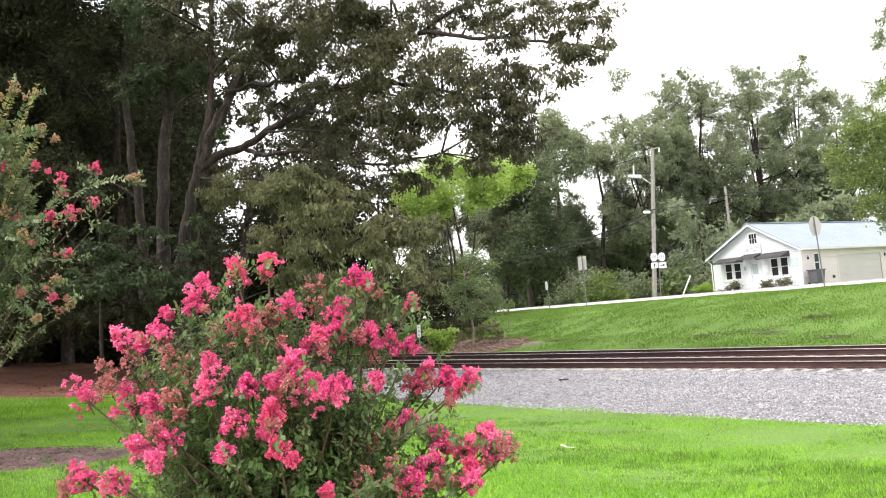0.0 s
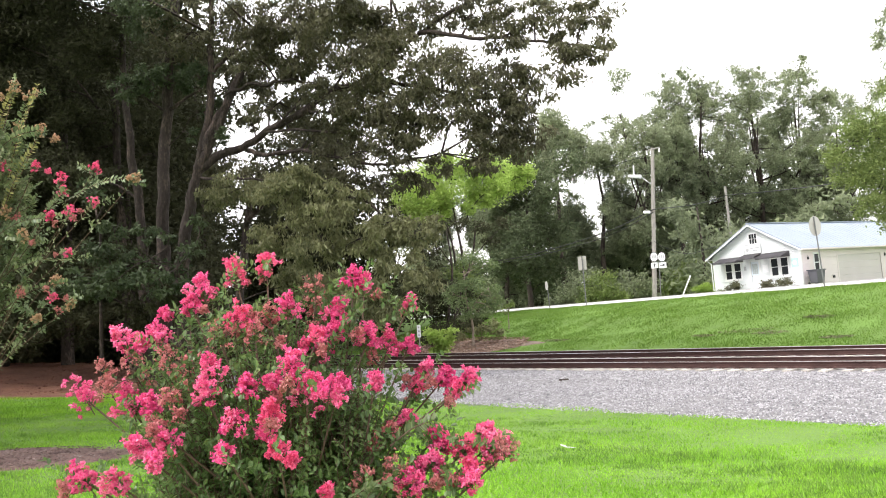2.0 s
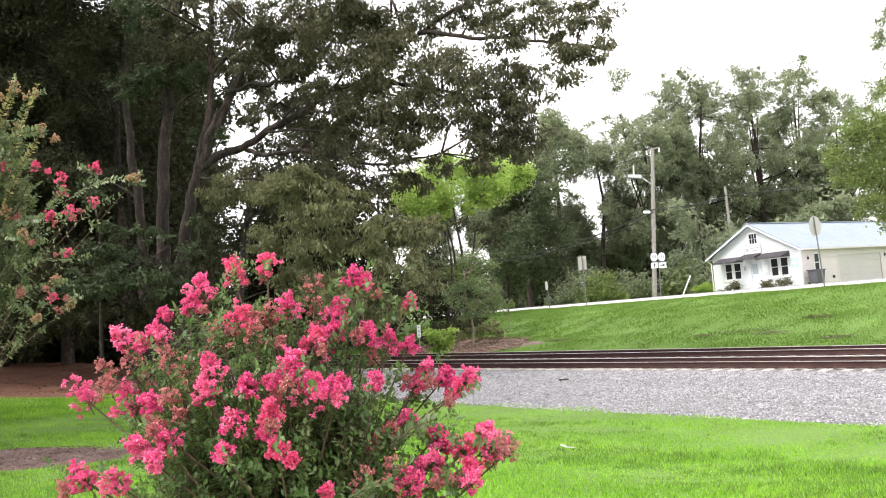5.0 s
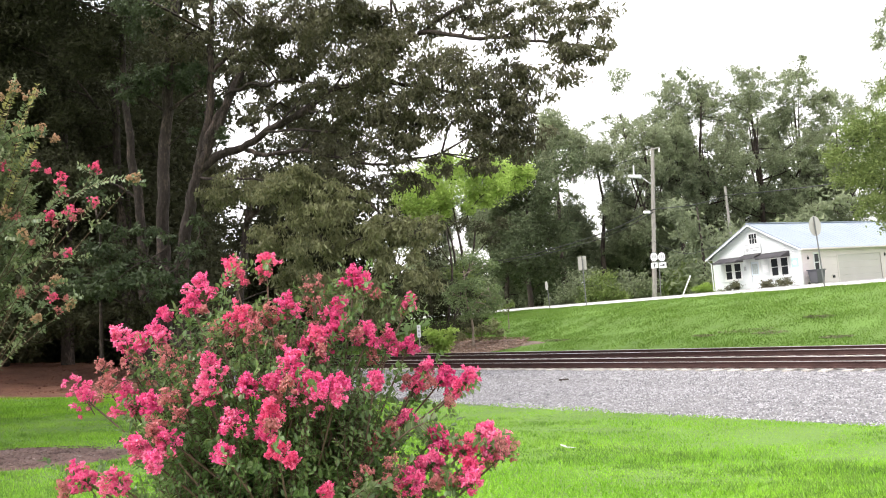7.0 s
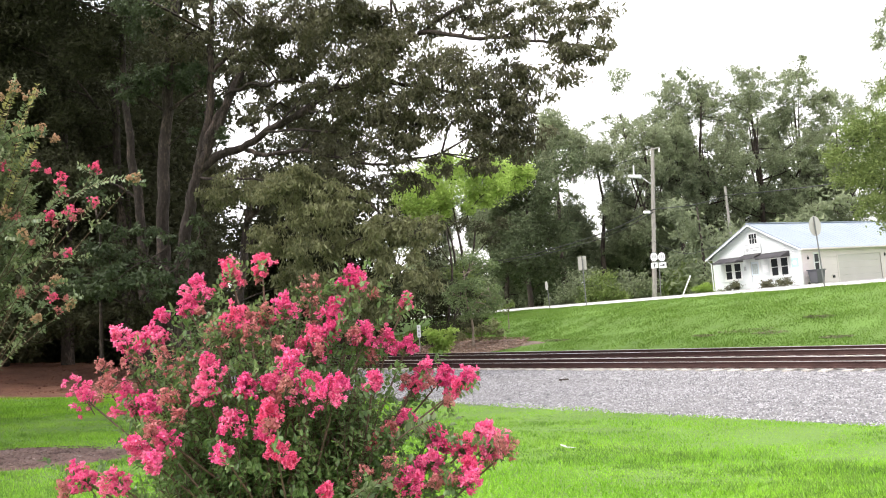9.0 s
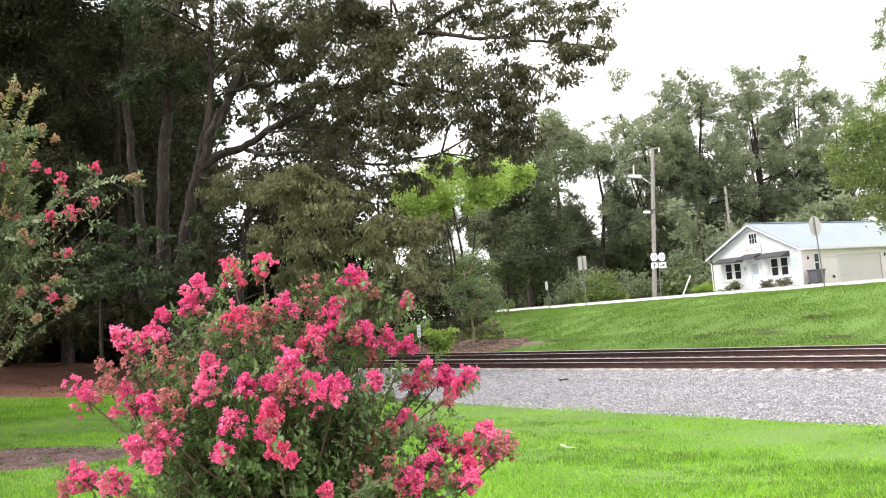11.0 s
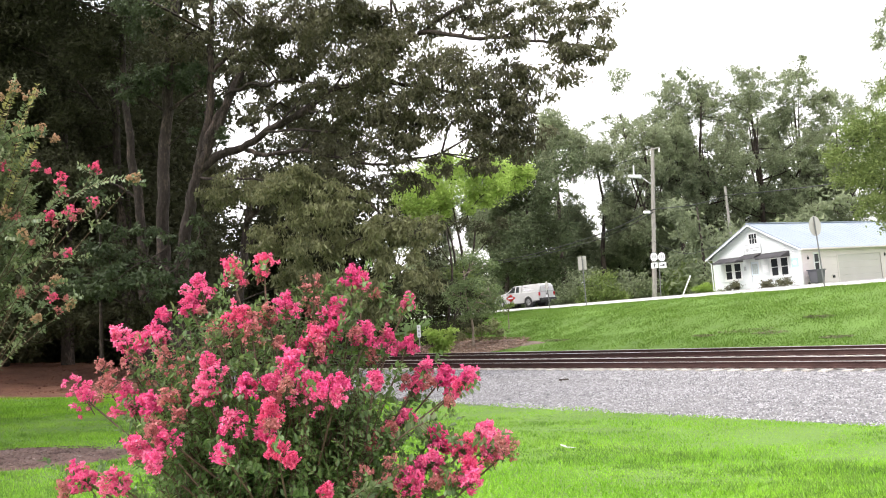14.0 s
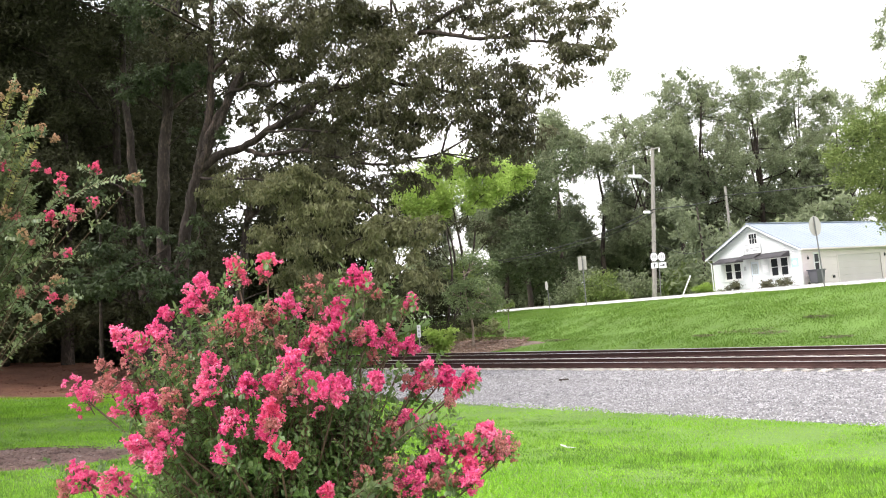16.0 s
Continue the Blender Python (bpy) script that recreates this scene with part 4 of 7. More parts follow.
# trees beside the house, reaching over its roof
tree("maple_tree", "bright green broad-leaved tree reaching over the house roof", 52,
     [([ground_at((32.48, 47.00, 2.07)), (32.80, 47.00, 7.13), (33.26, 47.00, 13.31), (33.78, 47.00, 19.98)], 0.3, 0.1)],
     [([(32.73, 47.00, 7.13), (29.55, 46.50, 7.97), (25.90, 46.00, 7.82)], 0.1, 0.03), ([(32.93, 47.00, 10.21), (29.22, 46.50, 10.72), (24.86, 46.00, 10.26)], 0.1, 0.03)],
     [C((24.20, 46.00, 10.31), 1.2), C((25.80, 46.00, 11.20), 1.4), C((24.29, 46.00, 8.28), 1.3), C((25.98, 46.00, 8.49), 1.5), C((25.23, 46.00, 6.37), 1.1), C((27.50, 46.00, 10.06), 1.8), C((27.79, 46.00, 7.01), 1.8),
      C((27.87, 46.00, 13.09), 1.5), C((31.01, 47.00, 11.74), 2.0), C((31.92, 47.00, 8.22), 2.2), C((23.42, 46.00, 9.35), 0.7), C((26.10, 46.00, 5.30), 0.7)],
     M_BARK, M_MID, 0.18, 1300, 0.25, 0.5, 13, 0.33)
tree("hardwood_tree", "tall hardwood with thin reddish-tinged outer twigs", 53,
     [([ground_at((39.71, 60.00, 1.79)), (40.37, 60.00, 8.66), (41.23, 60.00, 18.77), (41.48, 60.00, 25.99)], 0.35, 0.1)],
     [([(40.88, 60.00, 14.34), (38.08, 60.00, 16.33), (34.13, 60.00, 16.18)], 0.1, 0.03), ([(41.35, 60.00, 21.46), (38.74, 60.00, 21.66), (35.09, 60.00, 20.59)], 0.1, 0.03)],
     [C((34.40, 60.00, 16.61), 1.0), C((33.16, 60.00, 15.37), 0.7), C((36.07, 60.00, 17.82), 1.2), C((34.87, 60.00, 20.60), 0.8), C((35.52, 60.00, 22.36), 0.7), C((37.21, 60.00, 19.97), 1.3), C((39.72, 60.00, 22.49), 2), C((39.11, 60.00, 17.59), 2), C((32.87, 62.00, 15.46), 0.7)],
     M_BARK, M_FAR, 0.24, 700, 0.2, 0.5, 11, 0.28)

# saplings and bushes on the clay bank beside the track
tree("sapling", "slim sapling with feathery leaves on the clay bank", 54,
     [([ground_at((1.37, 47.00, -0.03)), (1.41, 47.00, 1.36), (1.18, 47.00, 2.72), (1.11, 47.00, 4.40)], 0.09, 0.03)],
     [([(1.31, 47.00, 1.70), (1.69, 46.50, 2.51), (2.03, 46.00, 2.97)], 0.03, 0.01)],
     [C((1.66, 47.00, 3.69), 0.8), C((1.13, 46.50, 2.22), 0.8), C((1.82, 46.00, 1.93), 0.55), C((1.80, 48.00, 5.10), 0.8), C((0.34, 47.00, 3.12), 0.7), C((2.52, 46.00, 3.32), 0.65), C((2.92, 46.00, 2.57), 0.5), C((2.54, 47.00, 4.64), 0.7), C((2.49, 46.00, 2.11), 0.6)],
     M_BARK_PALE, M_FEATHER, 0.2, 1000, 0.3, 0.3, 12, 0.34)
tree("sapling", "slim leafy sapling at the top of the bank", 55,
     [([ground_at((3.75, 50.00, 0.87)), (3.80, 50.00, 1.51), (3.82, 50.00, 2.22)], 0.04, 0.02)], [],
     [C((3.84, 50.00, 2.04), 0.3), C((3.54, 50.00, 1.81), 0.2), C((4.14, 50.00, 2.19), 0.2)], M_BARK_PALE, M_MID, 0.13, 1500, 0.2, 0.5, 8, 0.4)


def shrub(label, seed, foot, clumps, leaf, size, density, droop=0.1, slim=0.5, name="bush", category="bush", group="", tight=0.34):
    rng = np.random.default_rng(seed)
    base = np.array(ground_at(foot, 0.02))
    root = tagged(new(name), label, category, group)
    root.location = base
    stems = []
    for x, y, z, r in clumps:
        e = np.array((x, y, z)) - base
        stems.append((smooth_path([(0, 0, 0), e * (0.35, 0.35, 0.5), e], 3), 0.025, 0.008))
    tubes("stems", stems, M_STEM, root, 5)
    swarm("foliage", leaves(rng, clump_points(rng, clumps, density, 10, tight) - base, size, droop, slim), leaf, root)
    return root


shrub("bright green broad-leaved bush beside the far rail", 61, (-0.56, 44.00, -0.26), [C((-0.87, 44.00, 0.63), 0.5), C((-0.03, 44.00, 0.51), 0.45), C((-0.53, 44.00, 0.14), 0.5), C((-1.02, 44.00, 1.11), 0.3), C((0.01, 44.00, 1.03), 0.3), C((-0.70, 44.00, -0.07), 0.4)], M_LIME, 0.2, 1600, 0.1, 0.6)
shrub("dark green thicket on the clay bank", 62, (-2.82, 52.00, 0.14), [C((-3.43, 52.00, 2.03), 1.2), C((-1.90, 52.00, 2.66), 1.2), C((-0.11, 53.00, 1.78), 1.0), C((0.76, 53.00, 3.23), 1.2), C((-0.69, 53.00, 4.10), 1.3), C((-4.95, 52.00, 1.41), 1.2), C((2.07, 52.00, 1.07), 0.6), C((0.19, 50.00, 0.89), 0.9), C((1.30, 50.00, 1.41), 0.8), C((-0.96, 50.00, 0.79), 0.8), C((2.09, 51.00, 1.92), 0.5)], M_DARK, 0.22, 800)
shrub("olive-green undergrowth on the clay bank", 60, (1.84, 48.00, 0.30), [C((1.53, 48.00, 0.73), 0.5), C((2.31, 48.00, 1.08), 0.5), C((3.11, 48.00, 0.75), 0.4), C((0.64, 47.00, 0.49), 0.5), C((2.99, 50.00, 1.21), 0.4)], M_OLIVE, 0.16, 1100)
shrub("green shrubs at the top of the bank", 63, (2.27, 56.00, 1.59), [C((1.52, 56.00, 3.25), 0.9), C((1.99, 56.00, 4.21), 0.8), C((1.43, 57.00, 4.91), 1.1), C((2.11, 55.00, 2.59), 0.5)], M_MID, 0.2, 800)
for i, (p, r, mat_) in enumerate((((13.89, 72.00, 3.49), 1.6, M_MID), ((14.70, 70.00, 2.86), 1.0, M_MID), ((12.72, 74.00, 3.91), 1.6, M_FAR), ((17.45, 74.00, 3.56), 1.7, M_FAR), ((11.35, 76.00, 3.00), 1.5, M_FAR),
                                  ((23.10, 76.00, 3.76), 1.6, M_MID), ((26.08, 80.00, 4.29), 1.8, M_MID))):
    shrub("green roadside shrub under the trees", 64 + i, (p[0], p[1], 0), [C(p, r), C((p[0] - r * 0.8, p[1], p[2] - r * 0.6), r * 0.7), C((p[0] + r * 0.8, p[1], p[2] - r * 0.5), r * 0.7)], mat_, 0.24, 500, group="shrubs under the trees")

# ---------------------------------------------------------------- crape myrtles
def panicle(name, seed, size, kind, at, way):
    """A crape myrtle flower head: side stalks in a cone, each with ruffled florets; spent heads carry seed capsules.
    Returns the head and its stalks as tube paths."""
    rng = np.random.default_rng(seed)
    way = unit(np.array(way, float))
    across = unit(np.cross(way, (0.3, 1.0, 0.2)))
    up = np.cross(way, across)
    at = np.array(at, float) - way * size * 0.35
    spent = kind == "spent"
    stalks = [(np.stack([at - way * size * 0.15, at + way * size * 0.5, at + way * size * 0.95]), 0.003, 0.001)]
    spots, radii = [], []
    arms = int(rng.integers(11, 16))
    for k in range(arms):
        u = (k + rng.uniform(0, 0.8)) / arms
        a = k * 2.4 + rng.uniform(-0.5, 0.5)
        out = across * math.cos(a) + up * math.sin(a)
        reach = size * (0.56 - 0.42 * u) * rng.uniform(0.55, 1.2)
        s = at + way * size * u * 0.85
        e = s + out * reach + way * reach * rng.uniform(0.2, 0.7)
        stalks.append((np.stack([s, (s + e) / 2 - way * reach * 0.06, e]), 0.0016, 0.0008))
        for j in range(int(rng.integers(3, 6))):
            f = e + rng.normal(size=3) * size * 0.075 - (e - s) * rng.uniform(0, 0.5)
            if spent:
                stalks.append((np.stack([s + (e - s) * 0.6, f]), 0.0011, 0.0008))
            spots.append(f)
            radii.append(0.0118 * rng.uniform(0.6, 1.3) if not spent or rng.uniform() < 0.2 else 0.0055)
    pts, sizes = [], []
    for f, r in zip(spots, radii):
        m = int(rng.integers(18, 28)) if r > 0.007 else 7
        pts.append(f + unit(rng.normal(size=(m, 3))) * r * rng.uniform(0.45, 1.0, (m, 1)))
        sizes.append(np.full((m, 1), 0.0112 if r > 0.007 else 0.007))
    pts, sizes = np.concatenate(pts), np.concatenate(sizes)
    V = leaves(rng, pts, sizes, 0.0, 0.95)
    return swarm(name, V, {"pink": M_PETAL, "coral": M_CORAL, "spent": M_SPENT, "bud": M_BUD}[kind]), stalks


def sprig_leaves(rng, path, size, pairs, start=0.15, flat=None):
    """Leaves in pairs along a shoot, folded along the midrib."""
    out = []
    n = len(path)
    for i in range(pairs):
        u = start + (1 - start) * (i + rng.uniform(0, 0.6)) / pairs
        f = u * (n - 1)
        k = min(n - 2, int(f))
        p = path[k] + (path[k + 1] - path[k]) * (f - k)
        d = unit(path[k + 1] - path[k])
        a = rng.uniform(0, 6.28) if flat is None else flat + rng.uniform(-0.35, 0.35)
        s = unit(np.cross(d, (math.cos(a), math.sin(a), 0.3)))
        for sg in (-1, 1):
            way = unit(s * sg + d * 0.55 + np.array((0, 0, rng.uniform(-0.35, 0.25))))
            up = unit(np.cross(way, np.cross((0, 0, 1), way)) + rng.normal(size=3) * 0.35)
            side = unit(np.cross(way, up))
            L = size * rng.uniform(0.7, 1.25)
            W = L * 0.27
            b, t = p, p + way * L
            m1, m2 = p + way * L * 0.35 + side * W + up * W * 0.35, p + way * L * 0.7 + side * W * 0.8 + up * W * 0.3
            m3, m4 = p + way * L * 0.35 - side * W + up * W * 0.35, p + way * L * 0.7 - side * W * 0.8 + up * W * 0.3
            out.append((b, m1, m2, t))
            out.append((b, t, m4, m3))
    return out


def myrtle(label, seed, foot, heads, leaf_size, shoots, extra, fill, foliage, long=1.0):
    """A bush of arching branches from one foot. heads: (place, size, kind). Each head ends a branch with its own leaves."""
    rng = np.random.default_rng(seed)
    base = np.array((foot[0], foot[1], float(land(foot[0], foot[1])) - 0.03))
    root = tagged(new("crape_myrtle"), label, "flowering shrub")
    root.location = base
    branches = []
    for i, (place, size, kind) in enumerate(heads):
        e = np.array(place) - base
        size = size * (0.92 if long < 1.5 else 1.0)
        start = np.array((rng.uniform(-0.12, 0.12), rng.uniform(-0.12, 0.12), 0.0))
        knee = start * 0.6 + e * (0.45, 0.45, 0.6) + rng.normal(size=3) * 0.05
        path = smooth_path([start, start * 0.8 + (knee - start) * 0.5 + (0, 0, 0.08), knee, e * 0.9 + knee * 0.1 + (0, 0, 0.0), e], 5)
        wood, more = [(path, 0.011, 0.003)], []
        for k in range(extra if rng.uniform() < 0.72 else 0):
            a = rng.uniform(0, 6.28)
            o = np.array((math.cos(a), math.sin(a), rng.uniform(-0.7, 0.15))) * rng.uniform(0.6, 1.2) * size
            more.append((o, size * rng.uniform(0.4, 0.75), "spent" if rng.uniform() < 0.7 else kind))
            wood.append((smooth_path([path[-5], (path[-5] + e + o) / 2 + (0, 0, 0.02), e + o], 3), 0.004, 0.002))
        way = unit(path[-1] - path[-4])
        blooms = [panicle("flower_head", seed * 100 + i, size, kind, e, way * 0.8 + np.array((0, 0, 0.5)))]
        for k, (o, s2, kind2) in enumerate(more):
            blooms.append(panicle("flower_head", seed * 100 + i * 7 + k + 5000, s2, kind2, e + o, o + np.array((0, 0, 0.3))))
        br = tubes("branch", wood + [stalk for _, stalks in blooms for stalk in stalks], M_STEM, root, 5)
        for head, _ in blooms:
            head.parent = br
        quad = sprig_leaves(rng, path, leaf_size, 22, 0.42)
        if long > 1.5:
            quad += sprig_leaves(rng, path, leaf_size, 30, 0.78, rng.uniform(0, 6.28))
        for k in range(shoots):
            u = rng.uniform(0.4, 0.93 if long > 1.5 else 0.86)
            s = path[int(u * (len(path) - 1))]
            a = rng.uniform(0, 6.28)
            q = s + np.array((math.cos(a), math.sin(a), rng.uniform(0.1, 0.9))) * rng.uniform(0.1, 0.3 if long > 1.5 else 0.2)
            quad += sprig_leaves(rng, smooth_path([s, (s + q) / 2 + rng.normal(size=3) * 0.02, q], 4), leaf_size, 8, 0.1)
        swarm("leaves", quad, foliage, br)
        branches.append((br, float(np.linalg.norm(e)), place))
    quad = []
    stems = []
    for count, centre, radii in fill:
        centre = np.array(centre) - base
        for k in range(count):
            d = unit(rng.normal(size=3))
            e = centre + d * radii * rng.uniform(0.25, 1.0) ** 0.45
            e[2] = max(e[2], 0.12)
            s = e - (d * (0.6, 0.6, 0.3 if long > 1.5 else 0.6) + np.array((0, 0, 0.7))) * rng.uniform(0.15, 0.32) * long
            p = smooth_path([s, (s + e) / 2 + rng.normal(size=3) * 0.03 * long + (0, 0, 0.05 * (long - 1)), e], 2 if long < 1.5 else 4)
            stems.append((p, 0.004, 0.0015))
            quad += sprig_leaves(rng, p, leaf_size, int((9 if long < 1.5 else 11) * long), 0.05, rng.uniform(0, 6.28) if long > 1.5 else None)
    tagged(tubes("inner_stems", stems, M_STEM, root, 3), kind="stuff")
    swarm("inner_leaves", quad, foliage, root)
    return root, branches


main_heads = [
    ((-1.22, 4.00, 2.19), 0.2, "pink"), ((-1.07, 4.05, 2.27), 0.17, "coral"), ((-0.89, 4.00, 2.29), 0.15, "coral"), ((-0.46, 4.10, 2.19), 0.15, "pink"), ((-0.19, 4.20, 2.06), 0.085, "pink"), ((-0.65, 4.00, 2.15), 0.2, "spent"),
    ((-0.78, 3.90, 2.06), 0.19, "pink"), ((-0.55, 4.00, 2.02), 0.19, "pink"), ((-1.62, 4.10, 1.93), 0.17, "pink"), ((-1.45, 4.00, 1.98), 0.17, "pink"), ((-1.00, 3.85, 2.02), 0.19, "coral"), ((-0.31, 4.10, 1.85), 0.16, "pink"),
    ((-0.63, 3.90, 1.86), 0.17, "pink"), ((-1.89, 4.10, 1.70), 0.22, "pink"), ((-1.51, 3.80, 1.81), 0.22, "spent"), ((-1.08, 3.60, 1.81), 0.16, "pink"), ((-0.73, 3.60, 1.77), 0.18, "pink"), ((-0.19, 4.10, 1.64), 0.14, "coral")]
main_heads2 = [
    ((0.07, 4.10, 1.64), 0.15, "pink"), ((-1.11, 3.60, 1.71), 0.15, "pink"), ((-0.62, 3.60, 1.66), 0.22, "pink"), ((-1.54, 3.80, 1.68), 0.2, "pink"), ((-1.23, 3.70, 1.75), 0.22, "spent"), ((-0.80, 3.50, 1.61), 0.15, "coral"),
    ((-0.97, 3.50, 1.58), 0.16, "pink"), ((-1.25, 3.50, 1.49), 0.2, "pink"), ((-1.38, 3.50, 1.50), 0.15, "pink"), ((-0.76, 3.40, 1.47), 0.1, "coral"), ((-0.98, 3.40, 1.47), 0.1, "pink"), ((-1.72, 3.70, 1.35), 0.18, "pink"),
    ((-1.52, 3.60, 1.34), 0.18, "pink"), ((-0.07, 3.90, 1.36), 0.13, "pink"), ((0.14, 3.90, 1.33), 0.17, "pink"), ((0.04, 3.80, 1.24), 0.15, "coral"), ((-0.31, 3.60, 1.28), 0.22, "spent"), ((0.25, 3.95, 1.30), 0.14, "spent"), ((-0.37, 3.80, 1.69), 0.1, "pink"), ((-0.20, 3.80, 1.25), 0.16, "pink")]
main_heads3 = [
    ((-0.41, 4.10, 2.17), 0.1, "pink"), ((-0.64, 3.85, 1.92), 0.11, "coral"), ((-0.57, 3.95, 1.94), 0.13, "pink"), ((-0.40, 4.00, 1.90), 0.14, "pink"), ((-0.64, 3.55, 1.71), 0.12, "pink"), ((-0.52, 3.65, 1.69), 0.13, "pink"),
    ((-0.91, 3.75, 1.94), 0.16, "spent"), ((-1.26, 3.95, 2.12), 0.12, "pink"), ((-1.07, 3.75, 1.96), 0.18, "spent"), ((-1.71, 3.95, 1.83), 0.14, "spent"), ((-0.91, 3.55, 1.73), 0.12, "pink"), ((-0.72, 3.65, 1.83), 0.13, "pink"),
    ((-0.24, 3.90, 1.49), 0.1, "pink"), ((-0.32, 3.80, 1.45), 0.12, "spent"), ((-1.32, 3.75, 1.87), 0.18, "spent"), ((-1.38, 3.65, 1.67), 0.14, "pink"), ((-0.86, 3.85, 2.05), 0.12, "spent"), ((-1.32, 3.55, 1.58), 0.12, "spent"), ((-0.56, 3.40, 1.29), 0.06, "coral")]
main_heads4 = [
    ((-0.05, 4.10, 1.66), 0.14, "pink"), ((0.01, 4.05, 1.60), 0.11, "coral"), ((-0.14, 4.10, 1.70), 0.12, "pink"), ((-0.10, 3.95, 1.40), 0.1, "pink"), ((0.03, 3.85, 1.33), 0.15, "coral"), ((0.14, 3.95, 1.40), 0.1, "pink"),
    ((0.20, 3.90, 1.33), 0.15, "pink"), ((-0.44, 3.60, 1.27), 0.18, "spent"), ((-0.23, 3.65, 1.22), 0.18, "pink"), ((-0.13, 3.80, 1.30), 0.13, "pink"), ((0.04, 3.70, 1.21), 0.15, "pink"), ((-0.22, 4.15, 1.83), 0.11, "pink"), ((-1.65, 4.00, 1.98), 0.14, "pink")]
main_bush, main_branches = myrtle("waist-high crape myrtle with bright pink flower clusters in the lawn", 71, (-0.83, 4.00, 1.09), main_heads + main_heads2 + main_heads3 + main_heads4, 0.033, 8, 1,
                                  [(640, (-1.02, 4.10, 1.62), (0.7, 0.5, 0.6)), (220, (-0.62, 3.95, 1.32), (0.44, 0.42, 0.46)), (400, (-1.1, 3.85, 1.23), (0.5, 0.4, 0.34))], M_MYRTLE)

left_heads = [
    ((-5.27, 9.80, 5.21), 0.2, "bud"), ((-4.97, 9.80, 4.64), 0.2, "bud"), ((-5.05, 9.80, 4.19), 0.16, "coral"), ((-4.67, 9.70, 3.97), 0.2, "coral"), ((-4.29, 9.80, 4.12), 0.16, "coral"), ((-3.76, 9.70, 3.93), 0.14, "bud"), ((-4.52, 9.60, 3.55), 0.2, "coral"),
    ((-4.28, 9.70, 3.66), 0.16, "coral"), ((-4.83, 9.70, 3.54), 0.16, "coral"), ((-5.36, 10.00, 4.75), 0.2, "bud"), ((-5.43, 9.80, 3.63), 0.2, "bud"), ((-5.12, 9.60, 3.30), 0.2, "bud"), ((-4.77, 9.70, 2.73), 0.18, "bud"), ((-4.78, 9.60, 2.53), 0.14, "coral"),
    ((-4.98, 9.60, 2.29), 0.14, "bud"), ((-4.56, 9.60, 2.43), 0.16, "bud"), ((-5.44, 9.80, 4.21), 0.18, "coral"), ((-4.62, 9.70, 3.07), 0.12, "coral"), ((-5.23, 10.20, 5.25), 0.16, "bud"), ((-5.17, 9.60, 2.62), 0.16, "spent"), ((-5.86, 10.00, 5.02), 0.2, "bud"), ((-5.93, 9.80, 3.38), 0.2, "bud")]
# the last fill mass is out of view, added to shade the lawn
left_tree, left_branches = myrtle("tall crape myrtle with sparse coral flower clusters in a mulch bed", 72, (-6.99, 10.80, 0.35), left_heads, 0.056, 5, 1, [(240, (-6.42, 10.20, 3.65), (1.2, 1.2, 1.35)), (70, (-5.85, 10.0, 3.4), (0.75, 0.8, 0.95)), (110, (-5.7, 10.0, 4.3), (0.5, 0.6, 0.75)), (170, (-7.9, 10.8, 4.1), (1.3, 1.6, 1.5))], M_MYRTLE_TALL, 2.8)

def plume(root, start, tip, foliage, leaf_size, pairs, seed):
    """A leafy arching shoot of a crape myrtle, with two ranks of small leaves."""
    rng = np.random.default_rng(seed)
    off = np.array(root.location)
    a, b2 = np.array(start) - off, np.array(tip) - off
    path = smooth_path([a, (a + b2) / 2 + np.array((0, 0, 0.08)) * np.linalg.norm(b2 - a), b2], 6)
    br = tubes("shoot", [(path, 0.006, 0.0015)], M_STEM, root, 5)
    swarm("leaves", sprig_leaves(rng, path, leaf_size, pairs, 0.02, rng.uniform(0, 6.28)), foliage, br)


M_YOUNG = leaf_material("young_yellow_green_leaf", [(0.17, 0.18, 0.06), (0.31, 0.3, 0.11), (0.46, 0.4, 0.2)], 0.45, 0.5, 2.0, 0.3)
for k, (start, tip, foliage, leaf_size, pairs) in enumerate((
        ((-5.51, 9.95, 3.98), (-4.92, 9.70, 5.24), M_YOUNG, 0.075, 30),
        ((-5.56, 9.85, 4.46), (-4.87, 9.60, 4.62), M_MYRTLE_TALL, 0.075, 24),
        ((-5.51, 9.85, 3.64), (-4.91, 9.60, 4.48), M_YOUNG, 0.070, 26),
        ((-4.68, 9.85, 3.76), (-3.73, 9.60, 3.94), M_MYRTLE_TALL, 0.075, 26),
        ((-5.49, 10.05, 4.18), (-5.13, 9.80, 5.04), M_MYRTLE_TALL, 0.070, 24),
        ((-5.70, 10.05, 4.64), (-5.28, 9.80, 5.18), M_YOUNG, 0.070, 22),
        ((-5.18, 9.85, 3.19), (-4.56, 9.60, 3.86), M_MYRTLE_TALL, 0.070, 24),
        ((-5.40, 9.85, 2.92), (-4.54, 9.60, 2.97), M_MYRTLE_TALL, 0.070, 26),
        ((-5.49, 9.85, 2.47), (-4.58, 9.60, 2.71), M_MYRTLE_TALL, 0.070, 26),
        ((-5.55, 9.75, 3.35), (-4.78, 9.50, 3.51), M_MYRTLE_TALL, 0.070, 24))):
    plume(left_tree, start, tip, foliage, leaf_size, pairs, 201 + k)
for k, (start, tip) in enumerate((((-0.53, 3.30, 1.23), (-0.29, 3.35, 1.32)), ((-0.41, 3.30, 1.22), (-0.35, 3.30, 1.32)), ((-0.31, 3.70, 1.41), (-0.10, 3.80, 1.50)))):
    plume(main_bush, start, tip, M_MYRTLE_TALL, 0.042, 15, 221 + k)

